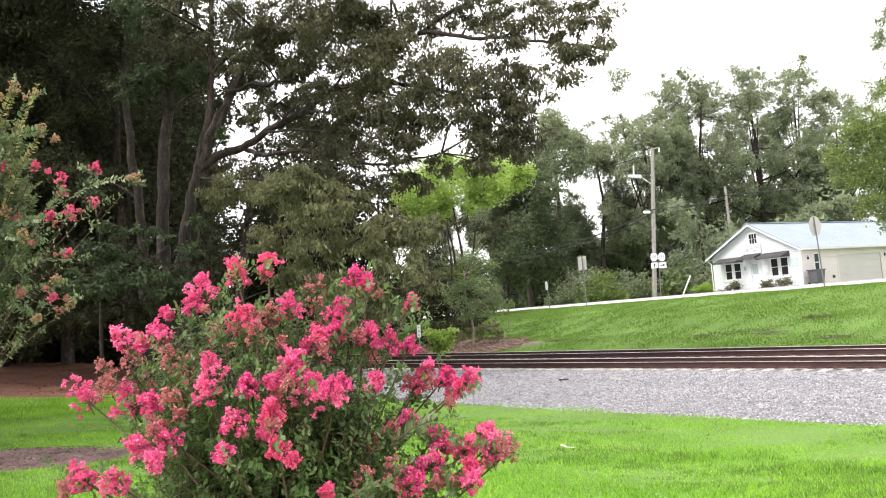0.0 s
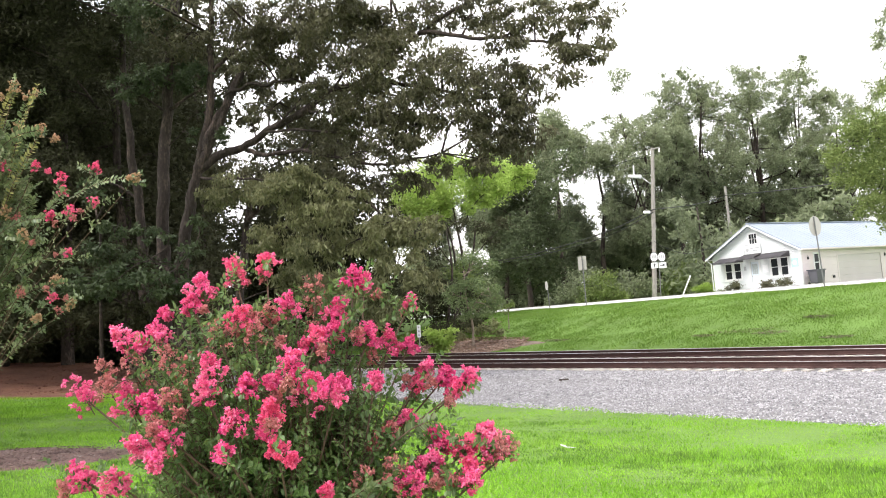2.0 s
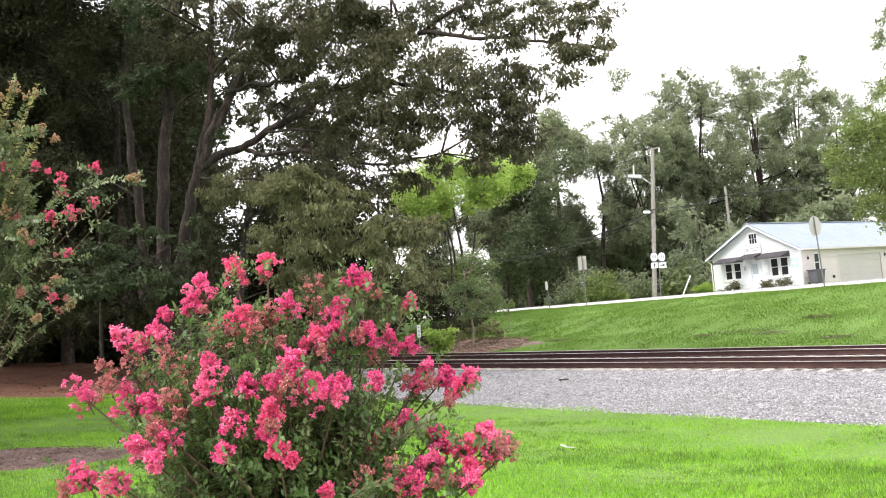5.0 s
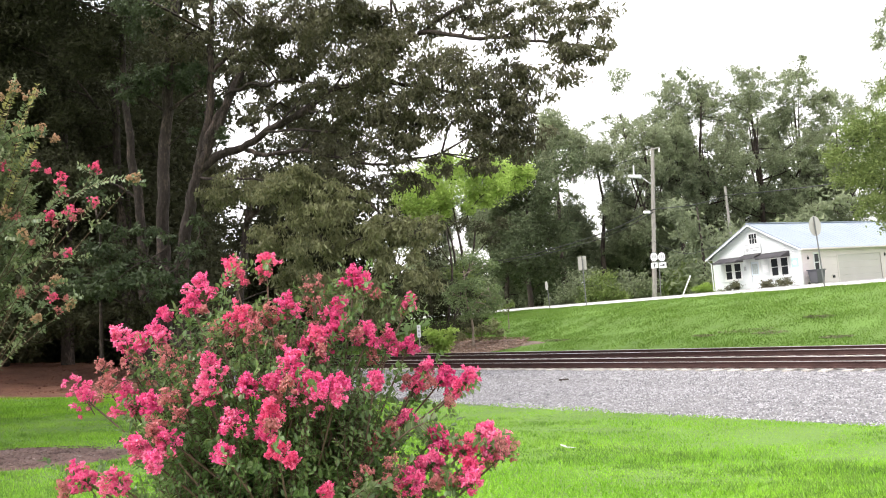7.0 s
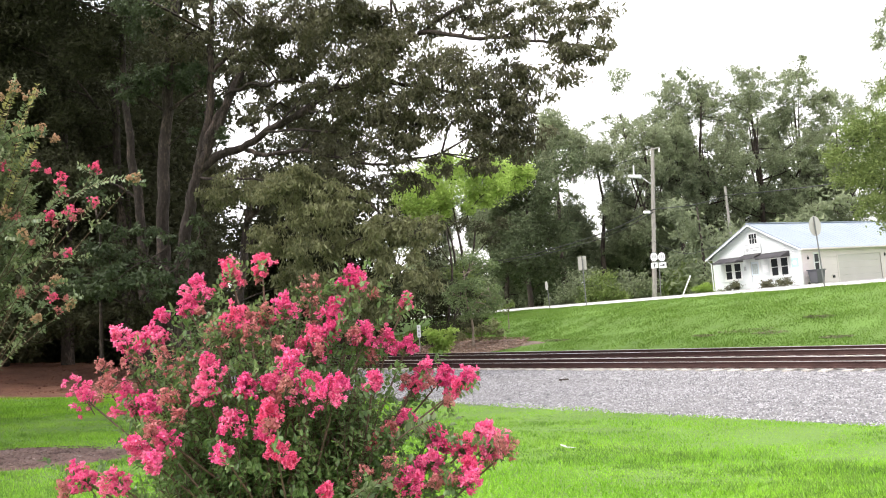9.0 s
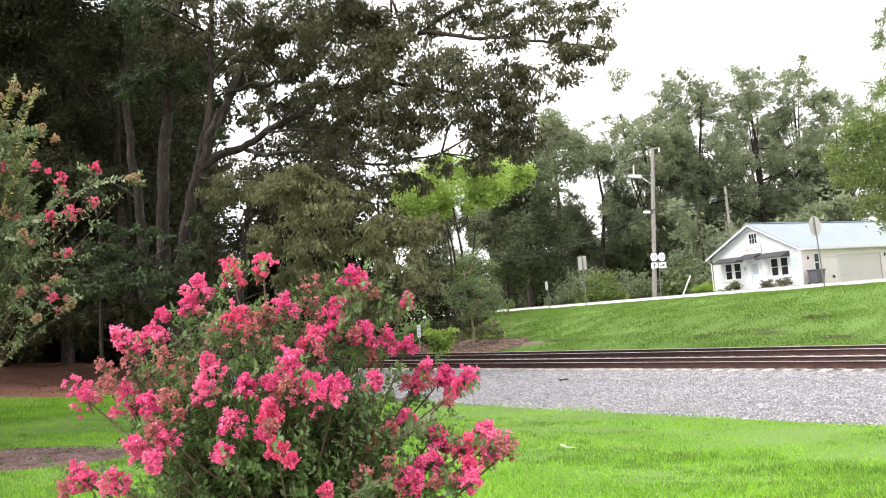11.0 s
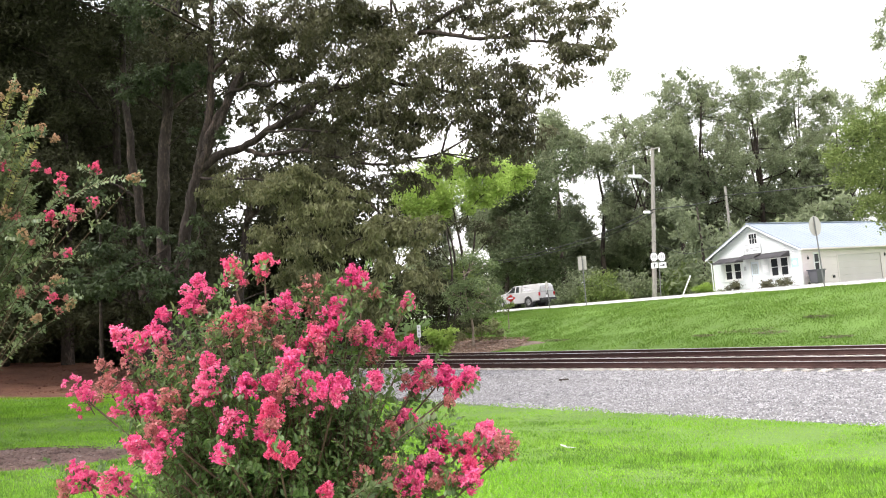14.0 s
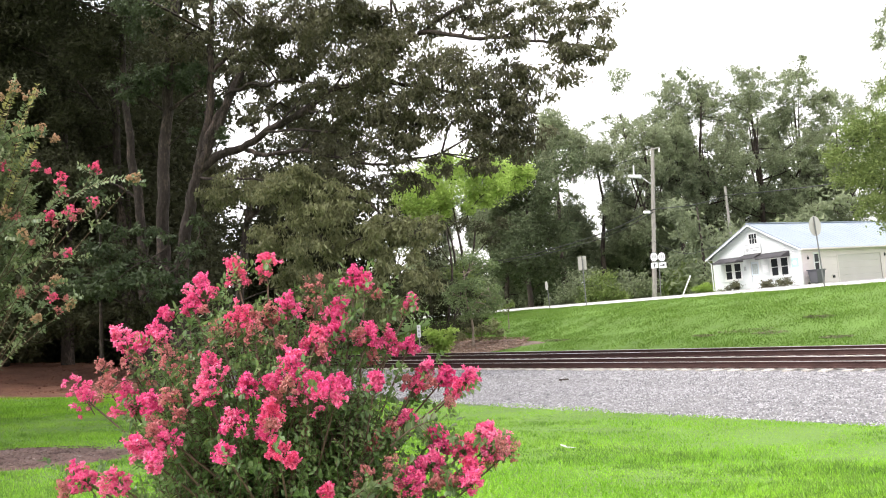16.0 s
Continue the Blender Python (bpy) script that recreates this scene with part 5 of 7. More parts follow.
# ---------------------------------------------------------------- the white house
HB = (56.3 * RN[0] + 29.23 * RD[0], 56.3 * RN[1] + 29.23 * RD[1])
HOUSE = Matrix.Translation((HB[0] + 0.11, HB[1], 2.07)) @ Matrix.Rotation(ROAD_TURN - math.pi / 2 - 0.171, 4, "Z")
W_H, L_H, RISE = 8.22, 20.0, 0.529
house = tagged(new("house"), "small white clapboard house with pale blue metal roof and garage", "house")
house.matrix_world = HOUSE


def wall_with_holes(name, material, spans, holes, place, lap, parent, thick=0.14, top=None, slot=0.014):
    """A wall in courses of lapped boards, cut by openings. spans (u0, u1, height); place maps (u, depth, z) to the house."""
    u0, u1, height = spans
    rows = int(math.ceil((height if top is None else max(top(u0), top(u1), top((u0 + u1) / 2))) / lap))
    boards = []

    def slab(a, b, c, d, z0, z1):
        k, verts, faces = 0, [], []
        for (u, z, out) in ((a, z0, 0.034), (b, z0, 0.034), (c, z1, 0.004), (d, z1, 0.004)):
            verts.append(place(u, -out, z))
        for (u, z) in ((a, z0), (b, z0), (c, z1), (d, z1)):
            verts.append(place(u, thick, z))
        faces.extend([(k, k + 1, k + 2, k + 3), (k + 4, k + 7, k + 6, k + 5), (k, k + 4, k + 5, k + 1), (k + 3, k + 2, k + 6, k + 7), (k, k + 3, k + 7, k + 4), (k + 1, k + 5, k + 6, k + 2)])
        boards.append((verts, faces))

    for r in range(rows):
        z0, z1 = r * lap + slot, (r + 1) * lap
        zm = (z0 + z1) / 2
        cuts = [(u0, u1)]
        if top is not None:
            mid = (u0 + u1) / 2
            reach = min((u1 - u0) / 2, (top(mid) - zm) / RISE)
            if reach <= 0.05:
                continue
            cuts = [(mid - reach, mid + reach)]
        else:
            z1 = min(z1, height)
        for a, b, c, d in holes:
            if c < zm < d:
                fresh = []
                for s, e in cuts:
                    if b <= s or a >= e:
                        fresh.append((s, e))
                    else:
                        if a > s:
                            fresh.append((s, a))
                        if b < e:
                            fresh.append((b, e))
                cuts = fresh
        for s, e in cuts:
            slab(s, e, e, s, z0, z1)
    wall = mesh_object(name, *boards[0], material, parent)
    for v, f in boards[1:]:
        mesh_object("board", v, f, material, wall)
    return wall


def gable_top(u):
    return 2.84 + (W_H / 2 - abs(u + W_H / 2)) * RISE


front_holes = [(-7.02, -5.44, 0.88, 2.16), (-2.62, -1.08, 0.87, 2.22), (-4.48, -3.7, 0.0, 2.16), (-4.42, -3.64, 3.5, 4.3)]
wall_with_holes("wall_front", M_SIDING, (-W_H, 0.0, 2.82), front_holes, lambda u, d, z: (u, d, z), 0.15, house, top=gable_top, slot=0.01)
side_holes = [(1.48, 2.08, 0.98, 2.32), (4.25, 9.5, 0.0, 2.14)]
wall_with_holes("wall_side", M_CREAM, (0.14, L_H, 2.82), side_holes, lambda u, d, z: (-d * 0.6, u, z), 0.2, house, slot=0.003)
boxed("wall_back", -W_H, 0, L_H, L_H + 0.14, 0, 2.8, M_SIDING, house)
boxed("wall_far_side", -W_H, -W_H + 0.14, 0.14, L_H, 0, 2.8, M_SIDING, house)
# corner boards and gable trim
boxed("corner_board", -0.1, 0.03, -0.032, 0.12, 0, 2.8, M_TRIM, house, "", 0.006)
boxed("corner_board", -W_H - 0.03, -W_H + 0.1, -0.032, 0.1, 0, 2.75, M_TRIM, house, "", 0.006)
boxed("foundation", -W_H - 0.02, 0.02, -0.05, L_H, -0.3, 0.06, M_CONCRETE, house)


def roof_side(sign):
    """One slope of the roof with its standing seams."""
    ridge_x, ridge_z, eave = -W_H / 2, 5.108, W_H / 2 + 0.415
    bm = bmesh.new()
    ex, ez = ridge_x + sign * eave, ridge_z - RISE * eave
    prism(bm, [(ridge_x, ridge_z), (ex, ez), (ex, ez - 0.07), (ridge_x, ridge_z - 0.09)], -0.42, L_H + 0.4)
    roof = part("roof", bm, M_ROOF, house, "pale blue-grey sheet metal roof slope")
    y = -0.42
    while y < L_H + 0.4:
        rb = bmesh.new()
        prism(rb, [(ridge_x, ridge_z + 0.018), (ex, ez + 0.018), (ex, ez + 0.002), (ridge_x, ridge_z + 0.002)], y, y + 0.03)
        part("seam", rb, M_ROOF, roof)
        y += 0.55
    # bargeboard on the gable, gutter under the eave
    bb = bmesh.new()
    prism(bb, [(ridge_x, ridge_z - 0.095), (ex, ez - 0.075), (ex, ez - 0.18), (ridge_x, ridge_z - 0.21)], -0.44, -0.4)
    part("bargeboard", bb, M_TRIM, house)
    gb = bmesh.new()
    box(gb, ex - 0.02, ex + 0.1, -0.4, L_H + 0.4, ez - 0.14, ez - 0.03, 0.015)
    part("gutter", gb, M_CREAM, house)
    sf = bmesh.new()
    prism(sf, [(ex, ez - 0.09), (ex - sign * 0.36, ez - 0.09), (ex - sign * 0.36, ez - 0.12), (ex, ez - 0.12)], -0.38, L_H + 0.35)
    part("soffit", sf, M_TRIM, house)


roof_side(1)
roof_side(-1)
boxed("ridge_cap", -W_H / 2 - 0.14, -W_H / 2 + 0.14, -0.44, L_H + 0.42, 5.09, 5.16, M_ROOF, house, "", 0.02)
for gx in (0.16, -W_H - 0.16):
    db = bmesh.new()
    rod(db, (gx + (0.18 if gx > 0 else -0.18), -0.3, 2.56), (gx * 0.6 + (0 if gx > 0 else -3.29), -0.12, 2.3), 0.04)
    rod(db, (gx * 0.6 + (0 if gx > 0 else -3.29), -0.12, 2.32), (gx * 0.6 + (0 if gx > 0 else -3.29), -0.12, 0.1), 0.04)
    part("downspout", db, M_TRIM, house)


def sash_window(name, x0, x1, z0, z1, lights, parent, rows=2, place=None, surround=True, gap=0.09, rim=0.035):
    """A framed window: casing, dark panes, glazing bars."""
    place = place or Matrix()
    if surround:
        fb = bmesh.new()
        for a in ((x0 - 0.11, x0, z0 - 0.1, z1 + 0.11), (x1, x1 + 0.11, z0 - 0.1, z1 + 0.11), (x0, x1, z1, z1 + 0.11), (x0, x1, z0 - 0.1, z0)):
            box(fb, a[0], a[1], -0.055, 0.06, a[2], a[3])
        fr = part("window", fb, M_TRIM, parent)
    else:
        fb = box(bmesh.new(), x0 - 0.03, x0, -0.02, 0.06, z0, z1)
        fr = part("window", fb, M_TRIM, parent)
    fr.matrix_local = place
    boxed("window_sill", x0 - 0.15, x1 + 0.15, -0.1, 0.02, z0 - 0.15, z0 - 0.1, M_TRIM, fr)
    w = (x1 - x0 - gap * (lights - 1)) / lights
    for k in range(lights):
        a = x0 + k * (w + gap)
        if k:
            boxed("mullion", a - gap, a, -0.045, 0.06, z0, z1, M_TRIM, fr)
        for r in range(rows):
            c, d = z0 + (z1 - z0) * r / rows, z0 + (z1 - z0) * (r + 1) / rows
            boxed("pane", a + rim, a + w - rim, 0.0 + 0.02 * (rows - 1 - r), 0.012 + 0.02 * (rows - 1 - r), c + rim * 0.85, d - rim * 0.85, M_GLASS, fr)
            sb = bmesh.new()
            for q in ((a, a + rim, c, d), (a + w - rim, a + w, c, d), (a + rim, a + w - rim, c, c + rim * 0.85), (a + rim, a + w - rim, d - rim * 0.85, d)):
                box(sb, q[0], q[1], -0.02, 0.05, q[2], q[3])
            part("sash", sb, M_TRIM, fr)
    return fr


sash_window("window", -7.0, -5.46, 0.9, 2.14, 2, house, rim=0.026, gap=0.24)
sash_window("window", -2.6, -1.1, 0.89, 2.2, 2, house, rim=0.026, gap=0.26)
sash_window("window", -4.4, -3.66, 3.52, 4.28, 3, house, 2, gap=0.0, rim=0.016)
sash_window("window", 1.5, 2.06, 1.0, 2.3, 1, house, 2, Matrix.Rotation(math.pi / 2, 4, "Z"))
# front door with its glazed upper half
M_DOOR = plain("pale_blue_door_paint", (0.6, 0.66, 0.72), 0.5)
M_CURTAIN = plain("pale_curtain_behind_glass", (0.42, 0.46, 0.46), 0.25)
door = boxed("door", -4.46, -3.72, 0.0, 0.05, 0.06, 2.12, M_DOOR, house, "pale blue panelled door with a glazed upper half", 0.008)
for k in range(3):
    a = -4.34 + 0.17 * k
    boxed("door_pane", a, a + 0.15, -0.012, -0.002, 1.15, 1.95, M_CURTAIN, door)
boxed("door_panel", -4.34, -3.84, -0.012, -0.002, 0.25, 1.0, M_TRIM, door)
hb = bmesh.new()
bmesh.ops.create_uvsphere(hb, u_segments=8, v_segments=6, radius=0.035, matrix=Matrix.Translation((-4.39, -0.05, 1.02)))
part("door_knob", hb, M_BLACK, door)
boxed("step", -4.68, -3.5, -0.7, 0.0, -0.2, 0.05, M_CONCRETE, house, "", 0.01)
for a in ((-4.62, -4.48), (-3.7, -3.56)):
    boxed("door_casing", a[0], a[1], -0.05, 0.05, 0.05, 2.2, M_TRIM, house)


def awning(x0, x1, z_top, z_low, reach):
    """A sloped cloth awning with cheeks and a valance."""
    bm = bmesh.new()
    n = 6
    top, low = [], []
    for i in range(n + 1):
        x = x0 + (x1 - x0) * i / n
        top.append(bm.verts.new((x, -0.05, z_top)))
        low.append(bm.verts.new((x, -reach, z_low + 0.015 * math.sin(i * 2.0))))
    fringe = [bm.verts.new((v.co.x, v.co.y, z_low - 0.14)) for v in low]
    for i in range(n):
        bm.faces.new((top[i], top[i + 1], low[i + 1], low[i]))
        bm.faces.new((low[i], low[i + 1], fringe[i + 1], fringe[i]))
    for e in (0, n):
        back = bm.verts.new((top[e].co.x, -0.05, z_low - 0.1))
        bm.faces.new((top[e], low[e], fringe[e], back))
    bmesh.ops.solidify(bm, geom=bm.faces[:], thickness=0.02)
    ob = part("awning", bm, M_AWNING, house, "dark grey cloth awning")
    return ob


awning(-7.45, -5.15, 2.62, 2.3, 0.95)
awning(-5.0, -3.4, 2.74, 2.46, 0.85)
awning(-3.25, -0.85, 2.66, 2.34, 0.95)
# board sign over the door: lettering too small to read, as bars
board = boxed("sign_board", -4.86, -3.36, -0.075, -0.03, 2.76, 3.4, M_SIGNWHITE, house, "white name board with faint grey lettering", 0.01)
boxed("sign_frame", -4.92, -3.3, -0.06, -0.03, 2.7, 3.46, M_GALV, house)
for a, b2, z in ((-4.3, -3.95, 3.18), (-3.88, -3.45, 3.18), (-4.1, -3.62, 2.98)):
    boxed("letter_bar", a, b2, -0.082, -0.076, z - 0.04, z + 0.04, M_GALV, board)
gb = bmesh.new()
bmesh.ops.create_cone(gb, cap_ends=True, segments=14, radius1=0.15, radius2=0.15, depth=0.01, matrix=Matrix.Translation((-4.6, -0.08, 3.08)) @ Matrix.Rotation(math.pi / 2, 4, "X"))
part("sign_emblem", gb, M_GALV, board)
plaque = boxed("wall_plaque", -0.74, -0.22, -0.06, -0.024, 1.41, 2.05, plain("pale_teal_paint", (0.4, 0.6, 0.58), 0.6), house, "pale teal square plaque with a white ring")
rb = bmesh.new()
bmesh.ops.create_cone(rb, cap_ends=True, segments=16, radius1=0.18, radius2=0.18, depth=0.012, matrix=Matrix.Translation((-0.48, -0.066, 1.73)) @ Matrix.Rotation(math.pi / 2, 4, "X"))
part("plaque_ring", rb, M_TRIM, plaque)
# garage door in panels, lanterns, meter
gdoor = tagged(new("garage_door"), "", "")
gdoor.parent = house
for r in range(4):
    boxed("panel", -0.08, -0.03, 4.27, 9.48, 0.06 + 0.518 * r, 0.06 + 0.518 * (r + 1) - 0.006, M_GDOOR, gdoor, "", 0.008)
for a in ((4.1, 4.25), (9.5, 9.65)):
    boxed("door_casing", -0.05, 0.03, a[0], a[1], 0, 2.26, M_CREAM, house)
boxed("door_casing", -0.05, 0.03, 4.25, 9.5, 2.14, 2.26, M_CREAM, house)
for y in (0.75, 9.97):
    lb = bmesh.new()
    box(lb, 0.02, 0.13, y - 0.05, y + 0.05, 1.88, 2.08, 0.015)
    rod(lb, (0.02, y, 2.16), (0.1, y, 2.1), 0.015)
    part("wall_lantern", lb, M_BLACK, house)
boxed("utility_box", 0.02, 0.12, 3.42, 3.58, 0.42, 0.6, M_BLACK, house, "", 0.01)
lb = bmesh.new()
box(lb, -5.06, -4.9, -0.16, -0.03, 1.5, 1.82, 0.02)
rod(lb, (-4.98, -0.03, 1.9), (-4.98, -0.12, 1.82), 0.012)
part("wall_lantern", lb, M_GALV, house)
boxed("notice_board", -3.35, -2.86, -0.06, -0.025, 1.2, 1.8, M_SIGNWHITE, house, "", 0.006)

# wheelie bin beside the garage window
def wheelie_bin(place):
    root = tagged(new("wheelie_bin"), "dark grey plastic wheelie bin standing against the garage wall", "bin")
    root.matrix_world = place
    bm = bmesh.new()
    made = bmesh.ops.create_cube(bm, size=1.0)["verts"]
    for v in made:
        k = 1.0 if v.co.z > 0 else 0.78
        v.co = Vector((v.co.x * 0.95 * k, v.co.y * 0.8 * k, 0.56 + v.co.z * 0.92))
    bmesh.ops.bevel(bm, geom=bm.edges[:], offset=0.05, segments=2, affect="EDGES", profile=0.5)
    part("body", bm, M_BIN, root)
    lid = bmesh.new()
    box(lid, -0.52, 0.52, -0.45, 0.45, 1.02, 1.1, 0.03)
    part("lid", lid, M_BIN, root)
    hb = bmesh.new()
    rod(hb, (-0.4, 0.47, 1.04), (0.4, 0.47, 1.04), 0.02)
    part("handle", hb, M_BIN, root)
    for s in (-1, 1):
        wb = bmesh.new()
        rod(wb, (s * 0.33, 0.38, 0.1), (s * 0.4, 0.38, 0.1), 0.1, 0.1, 12)
        part("wheel", wb, M_TYRE, root)


wheelie_bin(HOUSE @ pose(0.72, 0.62, 0.0, 0, 0, 90))

# low shrubs along the house front, a clipped hedge ball at its far corner
for i, (x, r, tone) in enumerate(((-5.45, 0.5, M_OAK), (-2.45, 0.48, M_OAK), (-0.95, 0.45, M_OAK))):
    p = HOUSE @ Vector((x, -0.85, 0.35))
    shrub("low dark green foundation shrub with reddish tips before the house", 81 + i, (p.x, p.y, 0), [(p.x, p.y, p.z, r), (p.x + 0.18, p.y - 0.15, p.z - 0.05, r * 0.75), (p.x - 0.2, p.y + 0.2, p.z - 0.08, r * 0.75)],
          tone, 0.11, 2600, group="foundation shrubs", tight=0.4)
p = HOUSE @ Vector((-6.9, -0.7, 0.1))
shrub("small brown-tinged low shrub at the house corner", 85, (p.x, p.y, 0), [(p.x, p.y, p.z, 0.22)], M_OLIVE, 0.09, 2600, group="foundation shrubs")
p = HOUSE @ Vector((-9.6, 0.3, 0.45))
shrub("clipped rounded yellow-green hedge beside the house", 86, (p.x, p.y, 0), [(p.x + d * RD[0], p.y + d * RD[1], p.z - 0.06 * abs(d), 0.5) for d in (-0.6, -0.2, 0.2, 0.6)], M_LIME, 0.09, 5200, name="hedge", category="hedge", tight=0.42)

# ---------------------------------------------------------------- poles, signs, cables
def utility_pole(label, foot, top, r0, r1):
    root = tagged(new("utility_pole"), label, "pole")
    base = Vector((foot[0], foot[1], float(land(foot[0], foot[1])) - 0.1))
    root.location = base
    pb = bmesh.new()
    rod(pb, (0, 0, 0), Vector(top) - base, r0, r1, 12)
    part("pole", pb, M_WOODPOLE, root)
    return root, base


pole, pole_base = utility_pole("tall weathered wooden utility pole with a street lamp arm", (15.75, 60.26, 1.99), (16.43, 59.39, 13.32), 0.17, 0.13)


def on_pole(p):
    return Vector(p) - pole_base


ab = bmesh.new()
a, c = on_pole((16.02, 59.92, 13.19)), on_pole((16.80, 58.94, 13.19))
rod(ab, a + Vector((0, -0.16, 0)), c + Vector((0, -0.16, 0)), 0.05, 0.05, 6)
part("crossarm", ab, M_WOODPOLE, pole)
for u in (0.05, 0.35, 0.95):
    ib = bmesh.new()
    q = a.lerp(c, u) + Vector((0, -0.16, 0))
    rod(ib, q - Vector((0, 0, 0.05)), q - Vector((0, 0, 0.35)), 0.05, 0.06, 8)
    part("insulator", ib, M_SIGNWHITE, pole)
arm_a, arm_b = on_pole((16.09, 59.50, 10.58)), on_pole((15.55, 60.18, 11.30))
lb = bmesh.new()
rod(lb, arm_a, arm_b, 0.035, 0.03, 8)
part("lamp_arm", lb, M_GALV, pole)
lamp_b = on_pole((14.86, 61.05, 11.55))
lb = bmesh.new()
rod(lb, arm_b, lamp_b, 0.14, 0.1, 10)
part("lamp_head", lb, M_SIGNWHITE, pole, "pale street lamp head")
lb = bmesh.new()
rod(lb, arm_b.lerp(lamp_b, 0.55) + Vector((0, 0, 0.05)), arm_b.lerp(lamp_b, 0.55) + Vector((0, 0, 0.85)), 0.05, 0.05, 8)
part("antenna", lb, M_SIGNWHITE, pole)
lb = bmesh.new()
rod(lb, on_pole((15.55, 60.18, 8.54)), on_pole((15.88, 59.77, 8.46)), 0.11, 0.11, 10)
part("cable_box", lb, M_SIGNWHITE, pole)
pole_2, _ = utility_pole("shorter weathered wooden pole behind the house", (26.33, 72.00, 2.0), (26.21, 72.00, 11.66), 0.15, 0.11)


def cable(points, r, label="thin black overhead cable", sag=0.0):
    pts = smooth_path(points, 8)
    return tagged(tubes("overhead_cable", [(pts, r, r)], M_CABLE, None, 5), label, "cable", "overhead cables")


cable([(16.11, 59.47, 8.62), (20.72, 64.00, 9.29), (26.04, 71.80, 10.70)], 0.03)
cable([(26.11, 71.80, 10.80), (26.84, 60.00, 9.46), (26.20, 46.00, 8.10), (25.58, 36.00, 7.47)], 0.035, "thick black overhead cable")
cable([(16.08, 59.51, 8.63), (13.66, 64.00, 7.69), (9.80, 70.00, 6.99), (5.26, 78.00, 6.75), (-5.89, 95.00, 7.47)], 0.04)
cable([(16.07, 59.53, 8.42), (13.63, 64.00, 7.32), (9.78, 70.00, 6.69), (5.24, 78.00, 6.52), (-5.92, 95.00, 7.06)], 0.03)
cable([(15.97, 59.65, 6.20), (16.96, 60.00, 5.64), (18.78, 60.50, 5.15), (21.42, 62.00, 5.65)], 0.02, "thin service cable running to the house")
cable([(16.32, 59.21, 12.85), (13.19, 64.00, 12.75), (7.10, 80.00, 13.81), (-5.70, 100.00, 14.94)], 0.015)
# white guy guard leaning beside the pole
gb = bmesh.new()
rod(gb, (0, 0, -0.1), Vector((17.96, 58.11, 3.41)) - Vector((17.40, 58.81, 1.97)), 0.045, 0.045, 8)
guy = tagged(part("guy_guard", gb, M_SIGNWHITE), "white plastic guard on a slanting guy wire", "guy guard")
guy.location = Vector((17.40, 58.81, 1.97))
cable([(17.96, 58.11, 3.41), (17.34, 58.57, 7.18), (16.24, 59.32, 10.36)], 0.008, "thin steel guy wire")


M_POST = surface("dull_steel_post", (0.13, 0.13, 0.13), (0.24, 0.24, 0.24), 0.7, 0.3, 3, 40, 0.1, 0.002)


def sign_post(label, foot, top, plates):
    """A steel post with plates; each plate is (kind, centre, width, height, turn in degrees, face material)."""
    root = tagged(new("road_sign"), label, "sign")
    base = Vector((foot[0], foot[1], float(land(foot[0], foot[1])) - 0.05))
    root.location = base
    pb = bmesh.new()
    rod(pb, (0, 0, 0), Vector(top) - base, 0.038, 0.038, 6)
    part("post", pb, M_POST, root)
    for kind, centre, w, h, turn, face in plates:
        bm = bmesh.new()
        if kind == "rect":
            box(bm, -w / 2, w / 2, -0.006, 0.006, -h / 2, h / 2)
        else:
            bmesh.ops.create_cone(bm, cap_ends=True, segments=8 if kind == "octagon" else 24, radius1=w / 2, radius2=w / 2, depth=0.012,
                                  matrix=Matrix.Diagonal((1, 1, h / w, 1)) @ Matrix.Rotation(math.pi / 2, 4, "X") @ Matrix.Rotation(radians(22.5), 4, "Z"))
        pl = part("plate", bm, face, root)
        pl.matrix_local = Matrix.Translation(Vector(centre) - base) @ Matrix.Rotation(radians(turn), 4, "Z")
        yield_marks(kind, pl, w, h, face)
    return root


def yield_marks(kind, pl, w, h, face):
    """Black rim and plain bars on a route shield."""
    if face is not M_SIGNWHITE or kind != "round":
        return
    rb = bmesh.new()
    bmesh.ops.create_cone(rb, cap_ends=True, segments=24, radius1=w / 2 + 0.035, radius2=w / 2 + 0.035, depth=0.008,
                          matrix=Matrix.Translation((0, 0.012, 0)) @ Matrix.Diagonal((1, 1, h / w, 1)) @ Matrix.Rotation(math.pi / 2, 4, "X"))
    part("rim", rb, M_BLACK, pl)
    for k in (-1, 0, 1):
        bb = box(bmesh.new(), k * 0.13 - 0.045, k * 0.13 + 0.045, -0.012, -0.007, -0.11, 0.13)
        part("number_bar", bb, M_GALV, pl)


sign_post("square sign seen from its bare metal back on a steel post", (9.15, 52.32, 1.77), (9.13, 52.35, 5.07), [("rect", (9.14, 52.43, 4.62), 0.6, 0.92, -35, M_SIGNBACK)])
sign_post("sign turned nearly edge-on on a leaning steel post", (7.12, 55.20, 1.87), (7.04, 55.31, 3.69), [("round", (7.01, 55.18, 3.37), 0.4, 0.62, 52, M_SIGNBACK)])
sign_post("round sign seen from its bare back on a tall leaning post", (18.95, 39.81, 1.93), (18.85, 39.94, 5.47), [("round", (18.89, 39.99, 5.00), 0.82, 1.02, 22, M_SIGNBACK)])
route = sign_post("pair of white route markers with arrow plates on one post", (15.91, 59.09, 1.96), (16.03, 58.94, 5.20),
          [("round", (15.68, 59.05, 5.02), 0.52, 0.66, -22, M_SIGNWHITE), ("round", (16.10, 58.52, 4.95), 0.52, 0.66, -22, M_SIGNWHITE),
           ("rect", (15.67, 59.07, 4.38), 0.5, 0.42, -22, M_SIGNWHITE), ("rect", (16.11, 58.52, 4.34), 0.55, 0.42, -22, M_SIGNWHITE)])
